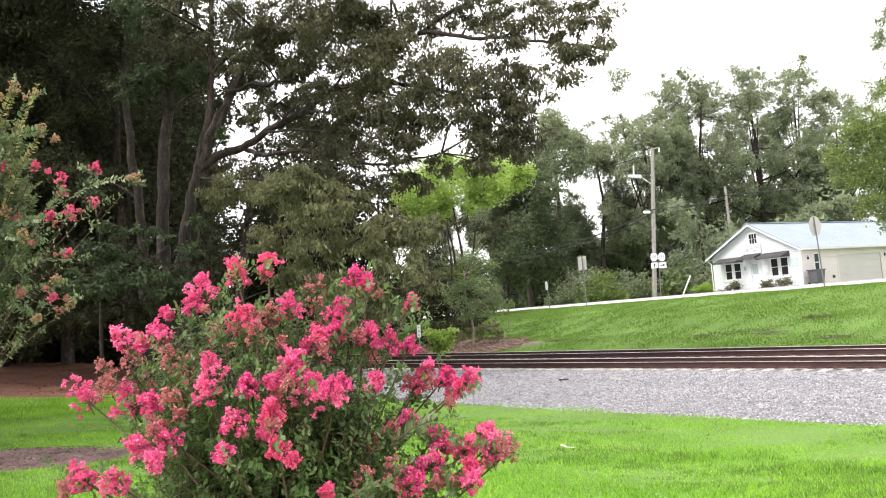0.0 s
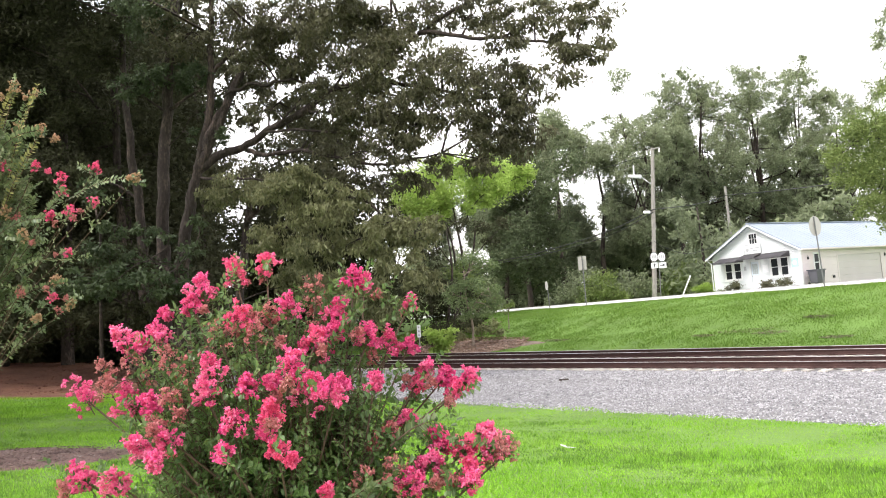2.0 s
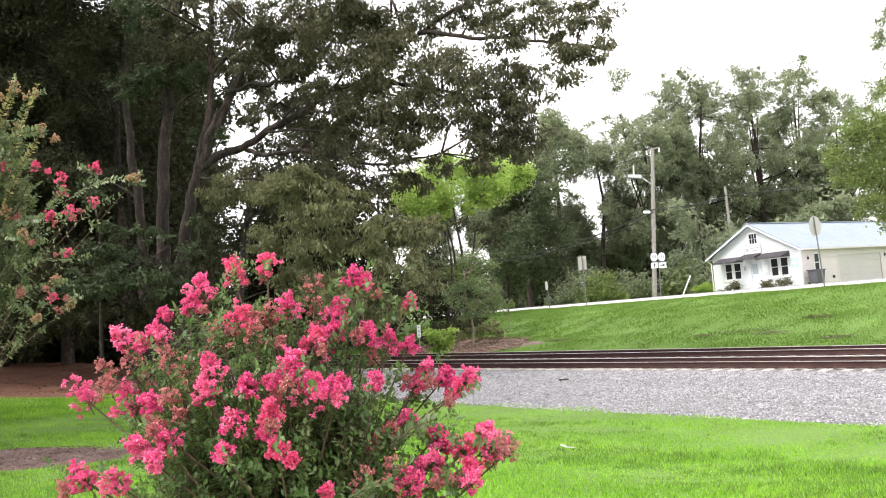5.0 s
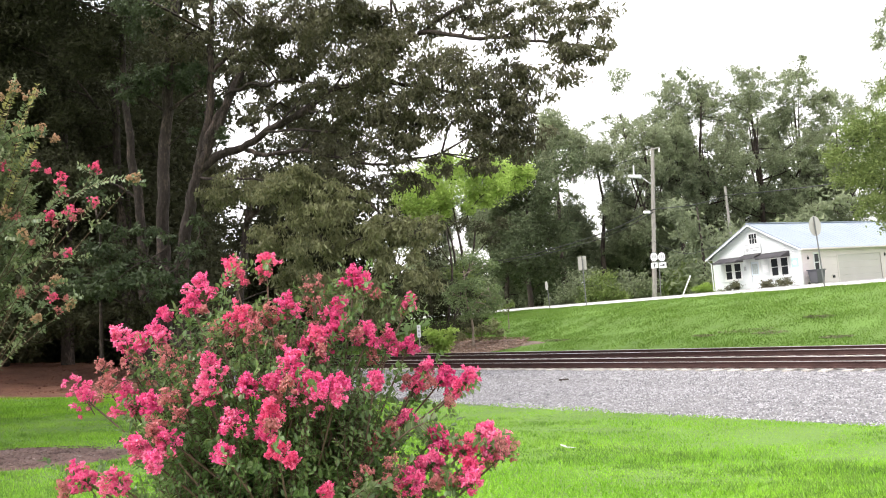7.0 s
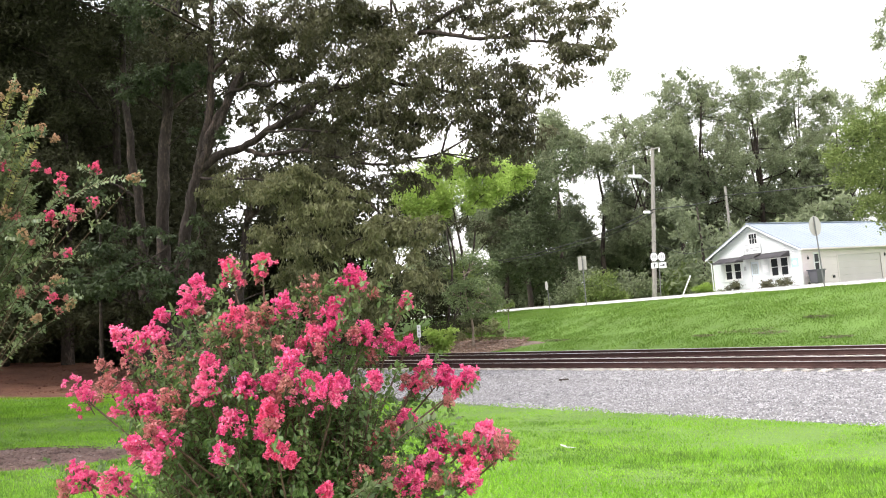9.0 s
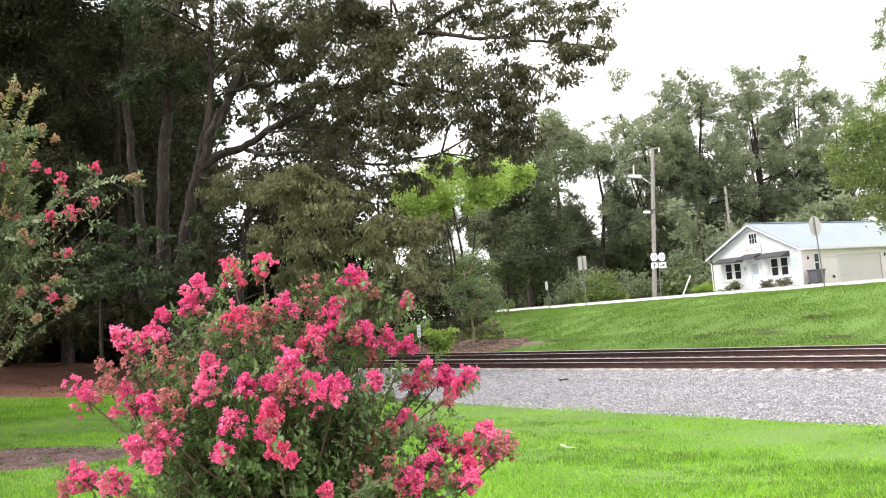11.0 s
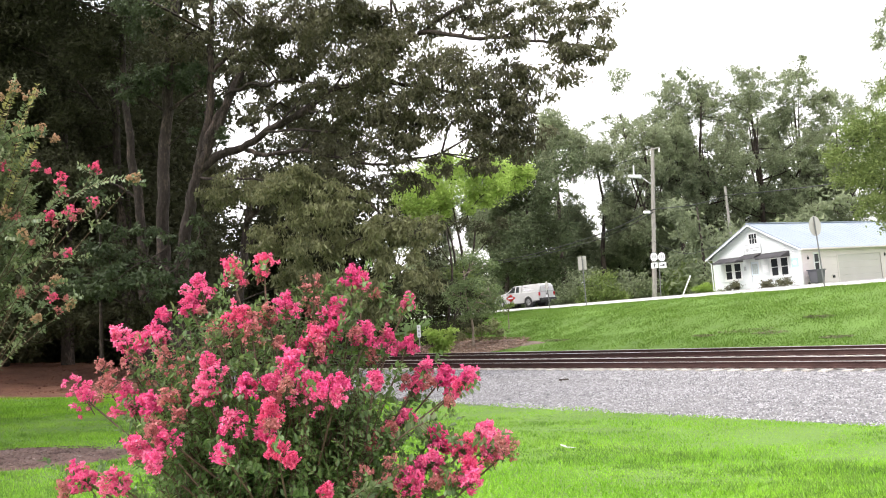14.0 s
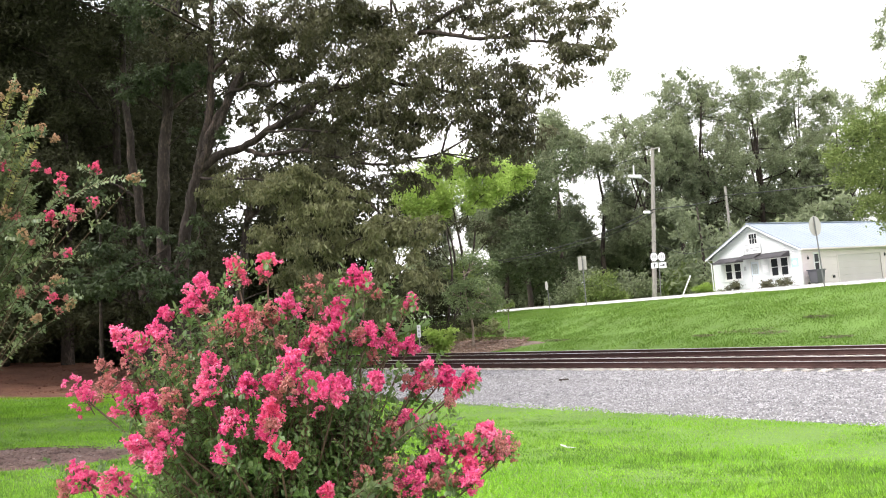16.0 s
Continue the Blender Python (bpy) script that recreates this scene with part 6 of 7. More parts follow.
arrow_plates = [o for o in route.children if o.name.startswith("plate")][2:]
for pl, turn in zip(arrow_plates, (90, 0)):
    ab = bmesh.new()
    outline = [(-0.16, 0.03), (0.02, 0.03), (0.02, 0.1), (0.17, 0.0), (0.02, -0.1), (0.02, -0.03), (-0.16, -0.03)]
    prism(ab, outline, -0.013, -0.008)
    bmesh.ops.rotate(ab, verts=ab.verts, cent=(0, 0, 0), matrix=Matrix.Rotation(radians(-turn), 3, "Y"))
    part("arrow", ab, M_BLACK, pl)
# milepost by the track, its figures as bars
mp = tagged(new("milepost"), "slim white milepost plate with black figures beside the far rail", "milepost")
foot = Vector((-1.83, 48.28, -0.19))
mp.location = (foot.x, foot.y, float(land(foot.x, foot.y)))
boxed("post", -0.04, 0.04, 0.0, 0.05, 0, 1.55, M_WOODPOLE, mp)
plate = boxed("plate", -0.11, 0.11, -0.02, 0.0, 1.05, 1.8, M_SIGNWHITE, mp)
for z in (1.18, 1.42, 1.66):
    boxed("figure_bar", -0.05, 0.05, -0.026, -0.021, z - 0.05, z + 0.05, M_GALV, plate)

# a small brown shed half hidden beyond the road, and timber scraps on the gravel
shed = tagged(new("shed"), "small brown shed half hidden by shrubs across the road", "shed")
sp = (6.02, 88.00, 3.69)
shed.location = (sp[0], sp[1], float(land(sp[0], sp[1])))
M_SHED = surface("faded_brown_boards", (0.14, 0.1, 0.09), (0.24, 0.175, 0.16), 0.9, 0, 1.5, 20, 0.4, 0.01)
boxed("wall", -0.8, 0.8, -0.8, 0.8, 0, 1.4, M_SHED, shed)
sb = bmesh.new()
prism(sb, [(-1.0, 1.34), (0, 1.9), (1.0, 1.34), (1.0, 1.42), (0, 2.0), (-1.0, 1.42)], -0.95, 0.95)
part("roof", sb, M_SHED, shed)
gb = bmesh.new()
prism(gb, [(-0.8, 1.4), (0.8, 1.4), (0, 1.86)], -0.79, 0.79)
part("gable", gb, M_SHED, shed)
M_SCRAP = surface("dark_splintered_timber", (0.03, 0.024, 0.02), (0.09, 0.07, 0.06), 0.95, 0, 3, 30, 0.5, 0.01)
for p, turn, size in (((3.20, 23.06, -0.19), 10, 0.13),):
    scrap = boxed("timber_scrap", -size, size, -0.05, 0.05, 0.0, 0.05, M_SCRAP, None, "", 0.008)
    scrap.matrix_world = pose(p[0], p[1], -0.185, 0, 0, turn)
    tagged(scrap, "dark splintered timber scrap lying on the gravel", "timber", "timber scraps")

# ---------------------------------------------------------------- the pickup truck
WB, TR = 3.236, 0.385


def build_truck():
    """White pickup with a raised cover over its bed. x forward from the rear axle, y to its left, z up."""
    root = tagged(new("pickup_truck"), "white pickup truck with bed cover and red diamond door decals", "truck")
    front, rear = WB + 0.93, -1.22

    def arch(cx, r=0.5, n=9):
        return [(cx + r * math.cos(math.pi * k / n), max(0.36, TR + r * math.sin(math.pi * k / n))) for k in range(n + 1)]

    outline = [(rear, 0.56), (rear + 0.02, 1.18), (-0.9, 1.2), (1.2, 1.19), (2.45, 1.19), (3.2, 1.18), (3.8, 1.12), (front - 0.08, 1.0), (front, 0.74), (front - 0.04, 0.42), (front - 0.2, 0.36)]
    outline += arch(WB) + [(WB - 0.6, 0.36), (0.6, 0.36)] + arch(0.0) + [(-0.6, 0.44), (rear + 0.1, 0.5)]
    bm = bmesh.new()
    prism(bm, outline, -0.93, 0.93)
    for v in bm.verts:
        if v.co.x > front - 0.12:
            v.co.y *= 0.86
    bmesh.ops.bevel(bm, geom=[e for e in bm.edges if abs(e.verts[0].co.y - e.verts[1].co.y) < 0.2], offset=0.035, segments=2, affect="EDGES", profile=0.5)
    body = part("body", bm, M_TRUCK, root, "white painted body")
    for f in body.data.polygons:
        f.use_smooth = False

    def loft(name, sections, material, label=""):
        """Closed loft through rectangles (x, half width, z low, z high, half width at top)."""
        bm = bmesh.new()
        rings = []
        for x, w0, z0, z1, w1 in sections:
            rings.append([bm.verts.new(c) for c in ((x, -w0, z0), (x, w0, z0), (x, w1, z1), (x, -w1, z1))])
        for r0, r1 in zip(rings, rings[1:]):
            for i in range(4):
                j = (i + 1) % 4
                bm.faces.new((r0[i], r0[j], r1[j], r1[i]))
        bm.faces.new(rings[0][::-1])
        bm.faces.new(rings[-1])
        bmesh.ops.recalc_face_normals(bm, faces=bm.faces)
        bmesh.ops.bevel(bm, geom=bm.edges[:], offset=0.03, segments=2, affect="EDGES", profile=0.5)
        return part(name, bm, material, root, label)

    loft("cab", [(0.86, 0.87, 1.13, 1.77, 0.68), (1.5, 0.88, 1.13, 1.8, 0.68), (1.82, 0.88, 1.13, 1.77, 0.66), (2.72, 0.88, 1.13, 1.22, 0.8)], M_TRUCK, "white cab")
    loft("bed_cover", [(-1.24, 0.87, 1.14, 1.6, 0.72), (-1.04, 0.88, 1.14, 1.82, 0.7), (0.8, 0.88, 1.14, 1.8, 0.69)], M_TRUCK, "white fibreglass bed cover")
    loft("hood", [(2.55, 0.8, 1.12, 1.25, 0.74), (3.4, 0.78, 1.1, 1.21, 0.7), (3.95, 0.7, 0.98, 1.07, 0.62)], M_TRUCK)

    def plate(name, corners, material, label="", thick=0.012, parent=root):
        """A thin panel on the body's side through the given corners; mirrored by the caller."""
        bm = bmesh.new()
        vs = [bm.verts.new(c) for c in corners]
        bm.faces.new(vs)
        bmesh.ops.solidify(bm, geom=bm.faces[:], thickness=thick)
        bmesh.ops.recalc_face_normals(bm, faces=bm.faces)
        return part(name, bm, material, parent, label)

    def on_side(x, z, s, out=0.006):
        """A point on the sloping cab or cover side."""
        k = np.clip((z - 1.13) / 0.66, 0, 1)
        return (x, s * (0.88 - 0.2 * k + out), z)

    for s in (1, -1):
        plate("side_window", [on_side(x, z, s) for x, z in ((1.62, 1.25), (2.42, 1.25), (1.88, 1.69), (1.62, 1.71))][::s], M_CARGLASS, "tinted side window")
        plate("rear_side_window", [on_side(x, z, s) for x, z in ((1.1, 1.25), (1.5, 1.25), (1.5, 1.71), (1.16, 1.71))][::s], M_CARGLASS, "tinted side window")
        cover = [on_side(x, z, s, 0.008) for x, z in ((-0.88, 1.34), (0.6, 1.32), (0.58, 1.66), (-0.86, 1.7))][::s]
        win = plate("cover_side_panel", cover, M_SIGNWHITE, "white panel on the bed cover")
        for a, b2, z0, z1 in ((-1.15, 0.78, 1.165, 1.185), (-0.88, 0.6, 1.6, 1.625)):
            plate("panel_seam", [on_side(x, z, s, 0.012) for x, z in ((a, z0), (b2, z0), (b2, z1), (a, z1))][::s], M_PLASTIC, parent=win)
        for x0, x1, z0, z1 in ((2.5, 2.515, 0.5, 1.1), (1.46, 1.475, 0.5, 1.1), (0.9, 0.912, 0.5, 1.1), (0.73, 0.75, 0.5, 1.1)):
            plate("door_seam", [(x, s * 0.936, z) for x, z in ((x0, z0), (x1, z0), (x1, z1 - 0.15), (x0, z1 - 0.15))][::s], M_GALV)
        d = 0.936
        plate("diamond_decal", [(x, s * d, z) for x, z in ((2.6, 0.84), (2.03, 0.52), (1.46, 0.84), (2.03, 1.16))][::s], M_RED, "red diamond decal", 0.01)
        plate("decal_bar", [(x, s * (d + 0.012), z) for x, z in ((2.33, 0.78), (1.73, 0.78), (1.73, 0.9), (2.33, 0.9))][::s], M_SIGNWHITE)
        plate("door_handle", [(x, s * 0.945, z) for x, z in ((1.6, 0.93), (1.8, 0.93), (1.8, 0.98), (1.6, 0.98))][::s], M_GALV, "", 0.03)
        plate("tail_light", [(x, s * 0.925, z) for x, z in ((rear + 0.01, 0.84), (rear + 0.13, 0.84), (rear + 0.16, 1.12), (rear + 0.01, 1.12))][::s], M_REDLENS, "red tail lamp", 0.03)
        bmt = box(bmesh.new(), rear - 0.015, rear + 0.05, min(s * 0.76, s * 0.9), max(s * 0.76, s * 0.9), 0.84, 1.12, 0.01)
        part("tail_light", bmt, M_REDLENS, root, "red tail lamp")
        bmm = box(bmesh.new(), 2.3, 2.42, min(s * 0.93, s * 1.13), max(s * 0.93, s * 1.13), 1.14, 1.34, 0.03)
        part("mirror", bmm, M_TRUCK, root)
        bml = box(bmesh.new(), front - 0.2, front - 0.03, min(s * 0.55, s * 0.82), max(s * 0.55, s * 0.82), 0.74, 0.9, 0.02)
        part("headlight", bml, M_RIM, root)
        # dark wheel-house lining behind each wheel
        for cx in (0.0, WB):
            wb = bmesh.new()
            rod(wb, (cx, s * 0.55, TR), (cx, s * 0.9, TR), 0.485, 0.485, 18)
            part("wheel_arch", wb, M_PLASTIC, root, "black wheel arch lining")
            fb = bmesh.new()
            for k in range(9):
                a0, a1 = math.pi * k / 9, math.pi * (k + 1) / 9
                vs = [fb.verts.new((cx + r * math.cos(a), s * y, TR + r * math.sin(a))) for a in (a0, a1) for r, y in ((0.49, 0.95), (0.56, 0.935))]
                fb.faces.new((vs[0], vs[1], vs[3], vs[2]))
            bmesh.ops.remove_doubles(fb, verts=fb.verts, dist=0.001)
            bmesh.ops.solidify(fb, geom=fb.faces[:], thickness=0.02)
            part("fender_flare", fb, M_TRUCK, root)
    # rear end: tailgate, cover window, bumper, plate bar
    tg = boxed("tailgate", rear - 0.02, rear + 0.03, -0.7, 0.7, 0.66, 1.1, M_TRUCK, root, "", 0.012)
    boxed("tailgate_handle", rear - 0.04, rear - 0.015, -0.14, 0.14, 0.95, 1.03, M_PLASTIC, tg)
    hatch = plate("cover_hatch", [(-1.252, -0.72, 1.22), (-1.252, 0.72, 1.22), (-1.252, 0.64, 1.64), (-1.252, -0.64, 1.64)], M_SIGNWHITE, "white rear hatch of the cover", 0.012)
    for a in ((-1.266, 0.74, 1.19, 1.215), (-1.266, 0.66, 1.645, 1.665)):
        boxed("hatch_rim", a[0], a[0] + 0.012, -a[1], a[1], a[2], a[3], M_GALV, hatch)
    plate("diamond_decal", [(-1.268, -0.26, 1.46), (-1.268, 0.0, 1.36), (-1.268, 0.26, 1.46), (-1.268, 0.0, 1.56)], M_FADED, "faded red diamond decal", 0.008)
    bumper = boxed("rear_bumper", rear - 0.2, rear + 0.02, -0.88, 0.88, 0.5, 0.66, M_PLASTIC, root, "black step bumper", 0.03)
    boxed("bumper_step", rear - 0.215, rear - 0.02, -0.5, 0.5, 0.6, 0.672, M_PLASTIC, bumper)
    boxed("number_bar", rear - 0.03, rear - 0.02, -0.16, 0.16, 0.7, 0.84, M_SIGNWHITE, tg)
    boxed("front_bumper", front - 0.08, front + 0.07, -0.82, 0.82, 0.42, 0.66, M_TRUCK, root, "", 0.04)
    boxed("grille", front - 0.1, front + 0.0, -0.5, 0.5, 0.68, 0.88, M_PLASTIC, root, "", 0.02)
    plate("windscreen", [(1.92, -0.62, 1.75), (1.92, 0.62, 1.75), (2.66, 0.74, 1.26), (2.66, -0.74, 1.26)], M_CARGLASS, "tinted windscreen", 0.04)
    boxed("underbody", rear + 0.15, front - 0.3, -0.6, 0.6, 0.3, 0.55, M_PLASTIC, root, "black chassis and exhaust", 0.04)
    wheels = []
    for cx in (0.0, WB):
        for s in (1, -1):
            tb = bmesh.new()
            rod(tb, (0, -0.125, 0), (0, 0.125, 0), TR, TR, 28)
            bmesh.ops.bevel(tb, geom=[e for e in tb.edges if abs(e.verts[0].co.y - e.verts[1].co.y) < 0.01], offset=0.04, segments=2, affect="EDGES", profile=0.5)
            tyre = part("wheel", tb, M_TYRE, root, "black tyre on a silver spoked rim")
            rb = bmesh.new()
            rod(rb, (0, s * 0.1, 0), (0, s * 0.131, 0), 0.245, 0.235, 20)
            for k in range(6):
                a = k * math.pi / 3
                q = Matrix.Rotation(a, 4, "Y")
                made = bmesh.ops.create_cube(rb, size=1.0, matrix=q @ Matrix.Translation((0.12, s * 0.137, 0)) @ Matrix.Diagonal((0.2, 0.02, 0.06, 1)))
            rim = part("rim", rb, M_RIM, tyre)
            for k in range(6):
                a = (k + 0.5) * math.pi / 3
                hb = bmesh.new()
                rod(hb, (0.15 * math.cos(a), s * 0.125, -0.15 * math.sin(a)), (0.15 * math.cos(a), s * 0.134, -0.15 * math.sin(a)), 0.042, 0.042, 8)
                part("rim_hole", hb, M_PLASTIC, tyre)
            wheels.append((tyre, cx, s))
    return root, wheels


truck, truck_wheels = build_truck()
SPEED = 11.07


def truck_pose(t):
    """On its lane: the near front wheel is at this place at 12.7 s."""
    d = SPEED * (t - 12.7)
    s0 = 13.477 * RD[0] + 55.07 * RD[1]
    s = s0 + d - WB
    p = 13.477 * RN[0] + 55.07 * RN[1] + 0.93
    x, y = p * RN[0] + s * RD[0], p * RN[1] + s * RD[1]
    pitch = -math.degrees(math.atan(-0.0058))
    return pose(x, y, float(road_level(p, s)) + 0.02, 0, pitch, math.degrees(ROAD_TURN) + 90)

# ---------------------------------------------------------------- beds, lawn blades
def bed(name, label, material, cx, cy, rx, ry, turn, lift, seed, ragged=1.0):
    """A loose-edged bed of litter on the ground."""
    rng = np.random.default_rng(seed)
    rings, spokes = 14, 72
    verts = []
    wob = [1 + ragged * (0.07 * math.sin(3 * a + seed) + 0.05 * math.sin(7 * a + 2 * seed) + 0.03 * math.sin(13 * a)) for a in np.linspace(0, 2 * math.pi, spokes, endpoint=False)]
    for i in range(rings + 1):
        for k in range(spokes):
            a = 2 * math.pi * k / spokes
            u = i / rings * wob[k] * (1 + (0.015 * rng.uniform(-1, 1) if i == rings else 0))
            x0, y0 = u * rx * math.cos(a), u * ry * math.sin(a)
            x, y = cx + x0 * math.cos(turn) - y0 * math.sin(turn), cy + x0 * math.sin(turn) + y0 * math.cos(turn)
            verts.append((x, y, float(land(x, y)) + (lift if i < rings else -0.02) + (rng.uniform(-0.012, 0.012) if i < rings else 0)))
    faces = [(i * spokes + k, i * spokes + (k + 1) % spokes, (i + 1) * spokes + (k + 1) % spokes, (i + 1) * spokes + k) for i in range(rings) for k in range(spokes)]
    return tagged(mesh_object(name, verts, faces, material, None, True), label, name.split("_")[-1], "", "structure")


bed("mulch_bed", "brown bark mulch bed round the tall crape myrtle", M_MULCH, -7.6, 11.2, 3.0, 1.15, 0.12, 0.035, 3)
bed("pine_straw_bed", "reddish-brown pine straw under the trees", M_STRAW, -19.0, 37.5, 15.0, 8.6, 0.0, 0.05, 5)
bed("clay_bank", "bare clay and dead leaves on the bank beside the far rail", M_DIRT, 0.5, 47.4, 5.0, 1.9, -0.74, 0.05, 7, 2.0)


def litter(name, label, material, cx, cy, rx, ry, turn, count, size, seed, lift):
    rng = np.random.default_rng(seed)
    a, u = rng.uniform(0, 6.28, count), np.sqrt(rng.uniform(0, 1, count)) * 0.97
    x0, y0 = u * rx * np.cos(a), u * ry * np.sin(a)
    x, y = cx + x0 * math.cos(turn) - y0 * math.sin(turn), cy + x0 * math.sin(turn) + y0 * math.cos(turn)
    pts = np.stack([x, y, land(x, y) + lift], -1)
    V = leaves(rng, pts, size, 0.0, 0.35)
    V[:, :, 2] = pts[:, None, 2] + (V[:, :, 2] - pts[:, None, 2]) * 0.3
    return tagged(swarm(name, V, material), label, "litter", "", "stuff")


M_CHIP = leaf_material("bark_chip", [(0.06, 0.04, 0.035), (0.16, 0.11, 0.1), (0.34, 0.27, 0.24)], 0.0, 0.9, 2.0)
M_NEEDLE = leaf_material("pine_needle", [(0.09, 0.035, 0.02), (0.18, 0.08, 0.05), (0.3, 0.16, 0.1)], 0.0, 0.9, 1.0)
M_BARE = leaf_material("bare_thatch", [(0.09, 0.075, 0.045), (0.16, 0.135, 0.085), (0.25, 0.22, 0.14)], 0.0, 0.9, 1.0)
M_DEAD = leaf_material("dead_leaf", [(0.16, 0.09, 0.06), (0.32, 0.21, 0.16), (0.5, 0.38, 0.32)], 0.0, 0.9, 1.0)
litter("mulch_chips", "brown chips of bark mulch", M_CHIP, -7.6, 11.2, 3.0, 1.15, 0.12, 9000, 0.06, 91, 0.04)
litter("pine_needles", "fallen reddish-brown pine needles", M_NEEDLE, -19.0, 37.5, 15.0, 8.6, 0.0, 14000, 0.16, 92, 0.055)
litter("dead_leaves", "dead leaves scattered on the clay bank", M_DEAD, 0.5, 47.4, 5.2, 2.2, -0.74, 5500, 0.2, 93, 0.1)


def blades(name, label, count, spot, height, wide, seed, material=M_BLADE):
    """Grass blades: bent slim triangles."""
    rng = np.random.default_rng(seed)
    x, y = spot(rng, count)
    z = land(x, y)
    c = len(x)
    a = rng.uniform(0, 6.28, c)
    h = height * rng.uniform(0.5, 1.25, c) * (0.8 + 0.45 * np.sin(x * 1.3 + 2 * np.sin(y * 0.9)) * np.sin(y * 1.7))
    w = wide * rng.uniform(0.7, 1.3, c)
    lean = rng.normal(0, 0.45, (c, 2)) * h[:, None]
    p = np.stack([x, y, z - 0.005], -1)
    d = np.stack([np.cos(a), np.sin(a), np.zeros(c)], -1) * w[:, None]
    tip = p + np.stack([lean[:, 0], lean[:, 1], h], -1)
    return tagged(swarm(name, np.stack([p - d, p + d, tip], 1), material), label, "grass", "", "stuff")


def near_lawn(rng, count):
    y = 6.0 + 15.0 * rng.uniform(0, 1, count) ** 1.5
    x = rng.uniform(-0.62, 0.62, count) * y
    keep = (x * TN[0] + y * TN[1] < 13.35 + 0.15 * np.sin(x * 3) + 0.8 * step(y, 15, 20)) & (((x + 7.6) / 3.0) ** 2 + ((y - 11.2) / 1.1) ** 2 > 1)
    return x[keep], y[keep]


def far_lawn(rng, count):
    y = rng.uniform(19, 33, count)
    x = rng.uniform(-0.62, -0.08, count) * y
    keep = (x * TN[0] + y * TN[1] < 13.6) & (((x + 19) / 14.6) ** 2 + ((y - 37.5) / 8.3) ** 2 > 1)
    return x[keep], y[keep]


def bank_grass(rng, count):
    s, f = rng.uniform(4, 48, count), rng.uniform(0, 1, count)
    p = 28.0 + f * 12.1
    x, y = p * RN[0] + s * RD[0], p * RN[1] + s * RD[1]
    pt = x * TN[0] + y * TN[1]
    ca, sa = math.cos(-0.74), math.sin(-0.74)
    u, v = (x - 0.5) * ca + (y - 47.4) * sa, -(x - 0.5) * sa + (y - 47.4) * ca
    keep = (pt > 29.7) & (p < 40.3) & ((u / 4.8) ** 2 + (v / 1.7) ** 2 > 1 + 0.35 * np.sin(x * 5) * np.sin(y * 4.1))
    return x[keep], y[keep]


blades("lawn_grass", "short bright green mown grass blades", 230000, near_lawn, 0.05, 0.006, 95)
blades("lawn_grass", "short green mown grass in tree shade", 40000, far_lawn, 0.09, 0.014, 96)
blades("bank_grass", "rough green grass on the bank", 160000, bank_grass, 0.09, 0.02, 97, M_BANKBLADE)
M_THATCH = leaf_material("bank_thatch", [(0.115, 0.17, 0.035), (0.155, 0.24, 0.048), (0.22, 0.3, 0.075)], 0.25, 0.7, 0.8, 0.15)
M_TUFT = leaf_material("dark_grass_tuft", [(0.075, 0.15, 0.024), (0.14, 0.26, 0.038), (0.24, 0.38, 0.07)], 0.3, 0.55, 1.0)


def tufts_of(spot, each, spread):
    """Scatters blades in small uneven tufts round the places that spot picks."""
    def place(rng, count):
        x, y = spot(rng, count // each)
        r = spread * rng.uniform(0.4, 1.6, len(x))
        x, y, r = np.repeat(x, each), np.repeat(y, each), np.repeat(r, each)
        return x + rng.normal(size=len(x)) * r * 1.7, y + rng.normal(size=len(x)) * r * 0.8
    return place


def lawn_tuft_spots(rng, count):
    x, y = near_lawn(rng, count * 3)
    keep = (np.sin(x * 0.8 + 1.5 * np.sin(y * 0.6)) + 0.6 * np.sin(y * 1.3 + x) + rng.normal(0, 0.5, len(x)) > 0.4) & (x * TN[0] + y * TN[1] < 12.8)
    return x[keep], y[keep]


def bank_tuft_spots(rng, count):
    x, y = bank_grass(rng, count * 3)
    pr, s = x * RN[0] + y * RN[1], x * RD[0] + y * RD[1]
    keep = np.sin(pr * 1.9 + 0.8 * np.sin(s * 0.35)) + 0.5 * np.sin(s * 0.7) + rng.normal(0, 0.5, len(x)) > 0.6
    return x[keep], y[keep]


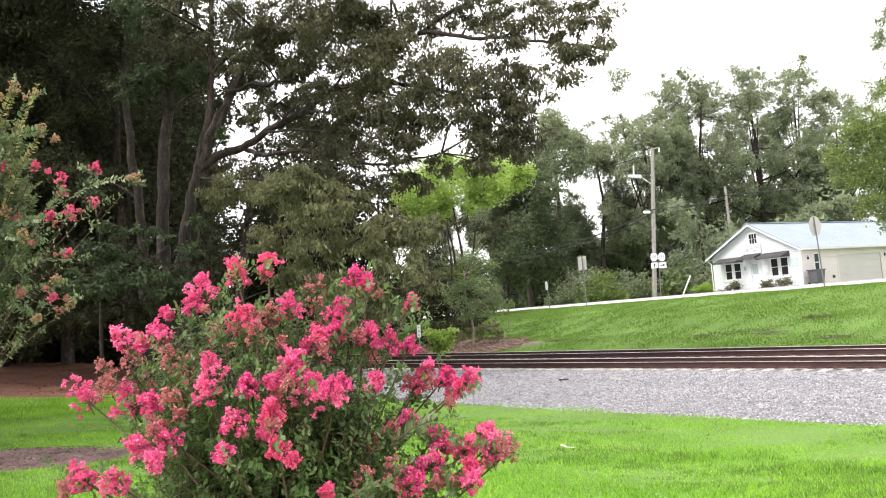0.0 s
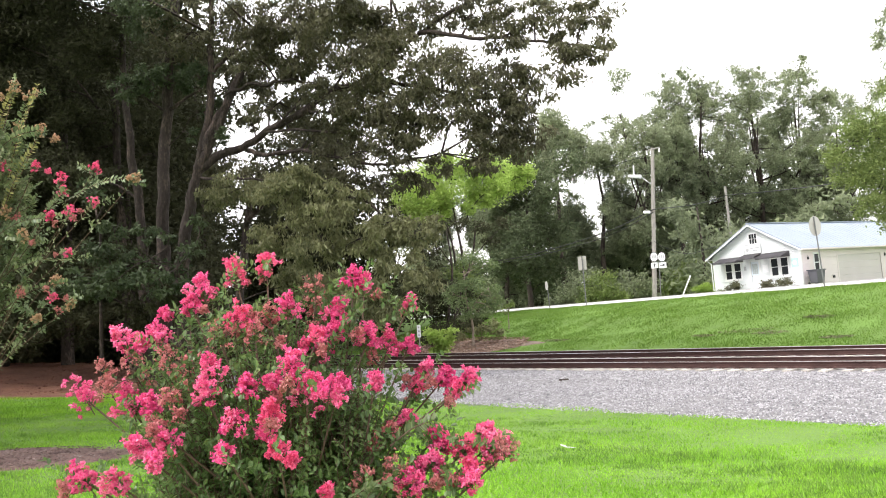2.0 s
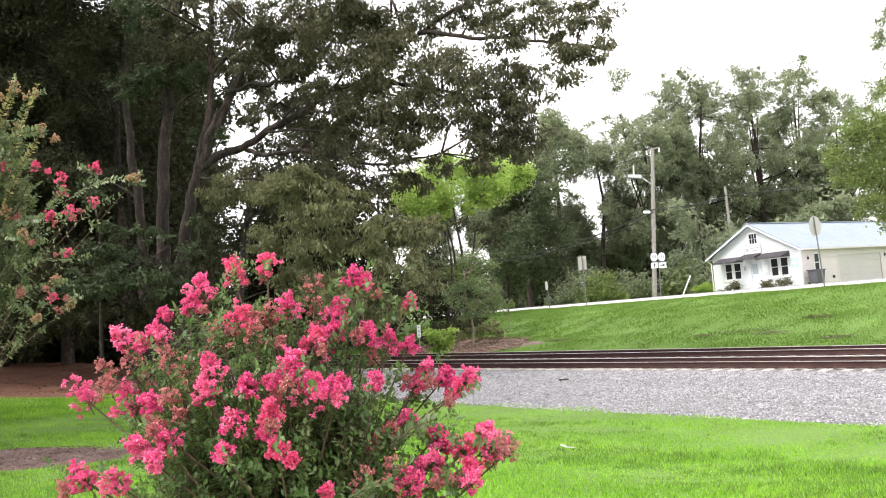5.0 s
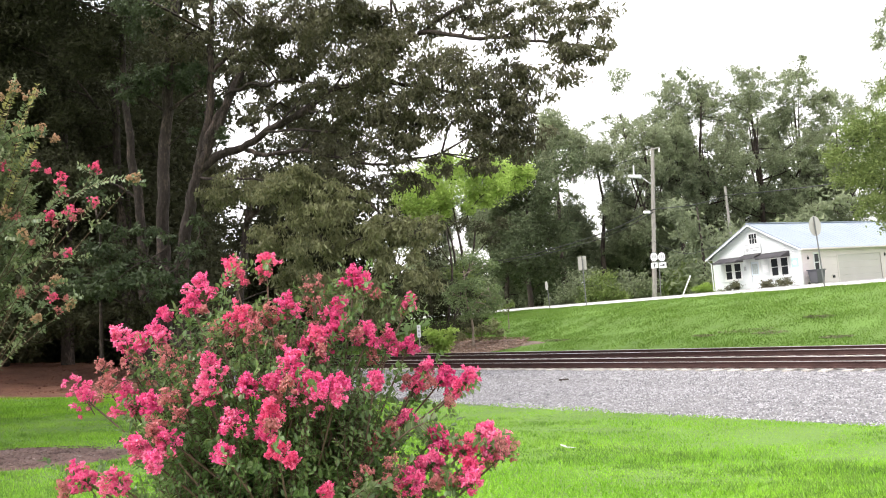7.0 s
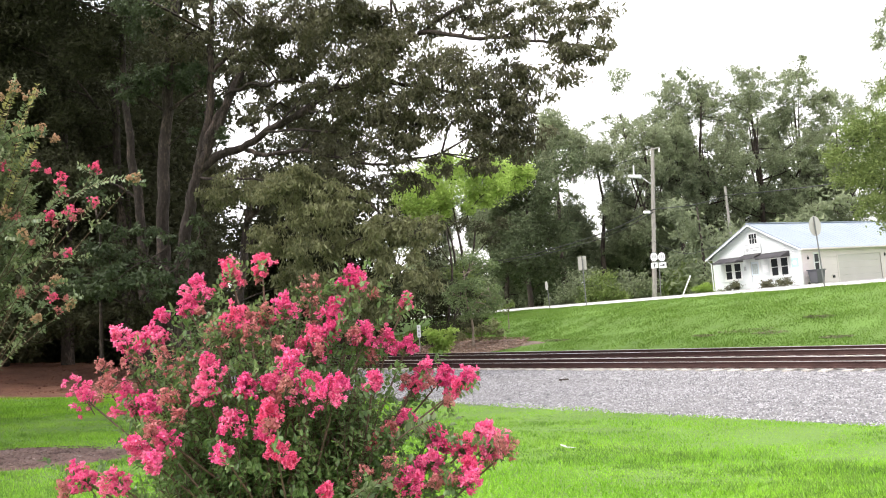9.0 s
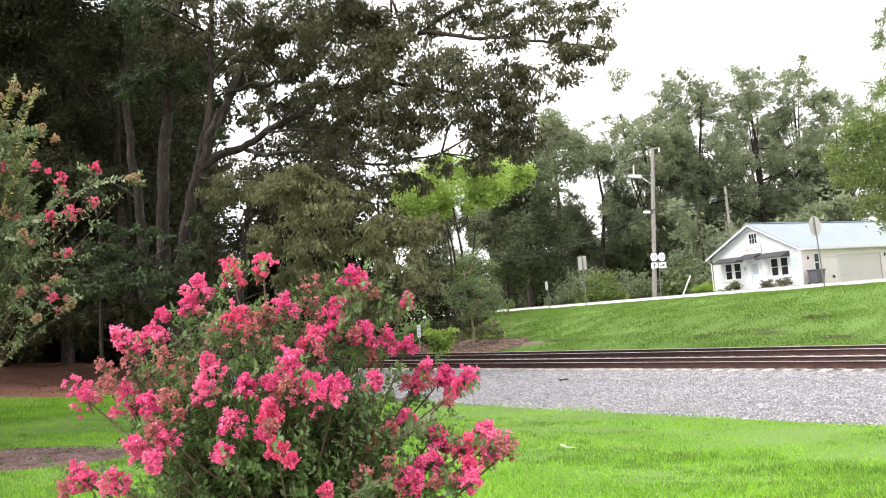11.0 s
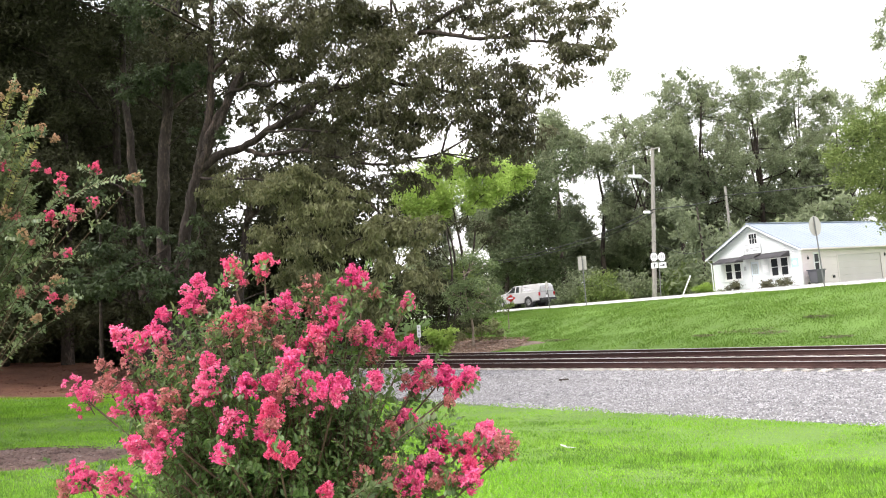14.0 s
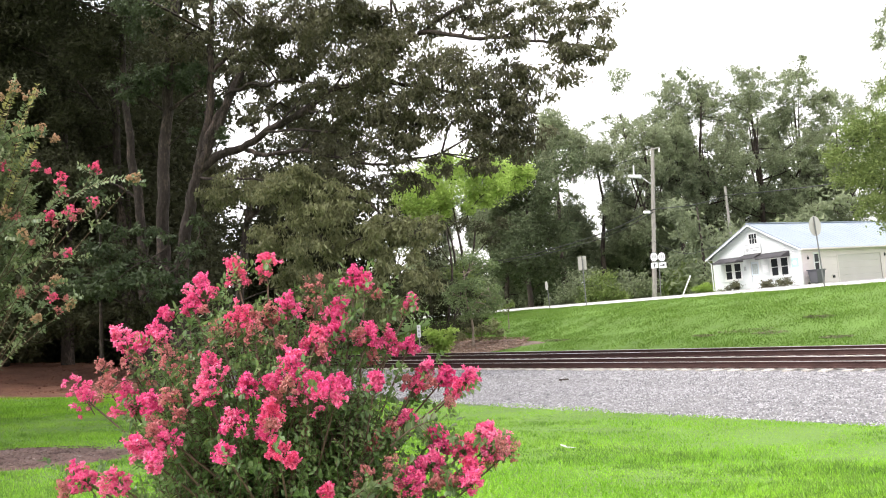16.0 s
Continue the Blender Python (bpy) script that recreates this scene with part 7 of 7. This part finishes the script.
blades("lawn_tufts", "scattered darker tufts of taller grass in the lawn", 38000, tufts_of(lawn_tuft_spots, 20, 0.05), 0.075, 0.0065, 99, M_TUFT)
blades("bank_tufts", "darker uneven tufts in the grass of the bank", 16000, tufts_of(bank_tuft_spots, 20, 0.2), 0.09, 0.018, 100, M_THATCH)
for k, (q, r, n) in enumerate((((1.34, 10.16), 0.09, 3), ((0.61, 8.82), 0.05, 1))):
    litter("fallen_leaves", "few pale fallen leaves on the lawn", M_SIGNBACK, q[0], q[1], r, r, 0.0, n, 0.15, 98 + k, 0.1)
for k, (q, a, c) in enumerate((((13.16, 35.80), 1.5, 0.32), ((13.84, 34.36), 0.9, 0.25), ((11.64, 36.64), 0.6, 0.20), ((16.12, 34.66), 0.7, 0.20), ((5.78, 43.24), 0.9, 0.25), ((15.26, 31.58), 0.7, 0.20))):
    litter("bare_patch", "brown dead thatch and bare earth on the grassy bank", M_BARE, q[0], q[1], a, c, -0.8, 420, 0.1, 111 + k, 0.05)


def motions():
    # the truck drives along the road at an even speed
    times = [k * 0.5 for k in range(33)]
    walk(truck, [(t, truck_pose(t)) for t in times])
    # its wheels roll with the way it covers
    for wheel, cx, s in truck_wheels:
        rows = []
        for k in range(16 * FPS + 1):
            t = k / FPS
            rows.append((t, pose(cx, s * 0.8, TR, 0, math.degrees(SPEED * t / TR) % 360.0, 0)))
        walk(wheel, rows)

    # a light breeze leans the taller flowering branches of the nearer bush and lets them back
    gust = {0: 0, 1: -1, 2: -3, 3: -1, 4: -5, 5: -3, 6.5: -1, 7: -4, 8: -3, 9: -10, 10: -7, 11.5: -9, 12: -8, 12.5: -9, 13: -11, 13.5: -7, 14: -7, 14.5: -6, 15: -6, 15.5: -4, 16: -2}
    rng = random.Random(4)
    for br, reach, place in main_branches:
        if place[0] < -1.45:
            continue
        give = 0.085 * (1.0 if place[2] > 1.85 else 0.45) * rng.uniform(0.8, 1.15)
        walk(br, [(t, pose(0, 0, 0, rng.uniform(-0.08, 0.08), (g + rng.uniform(-0.8, 0.8)) * give, 0)) for t, g in gust.items()])


motions()
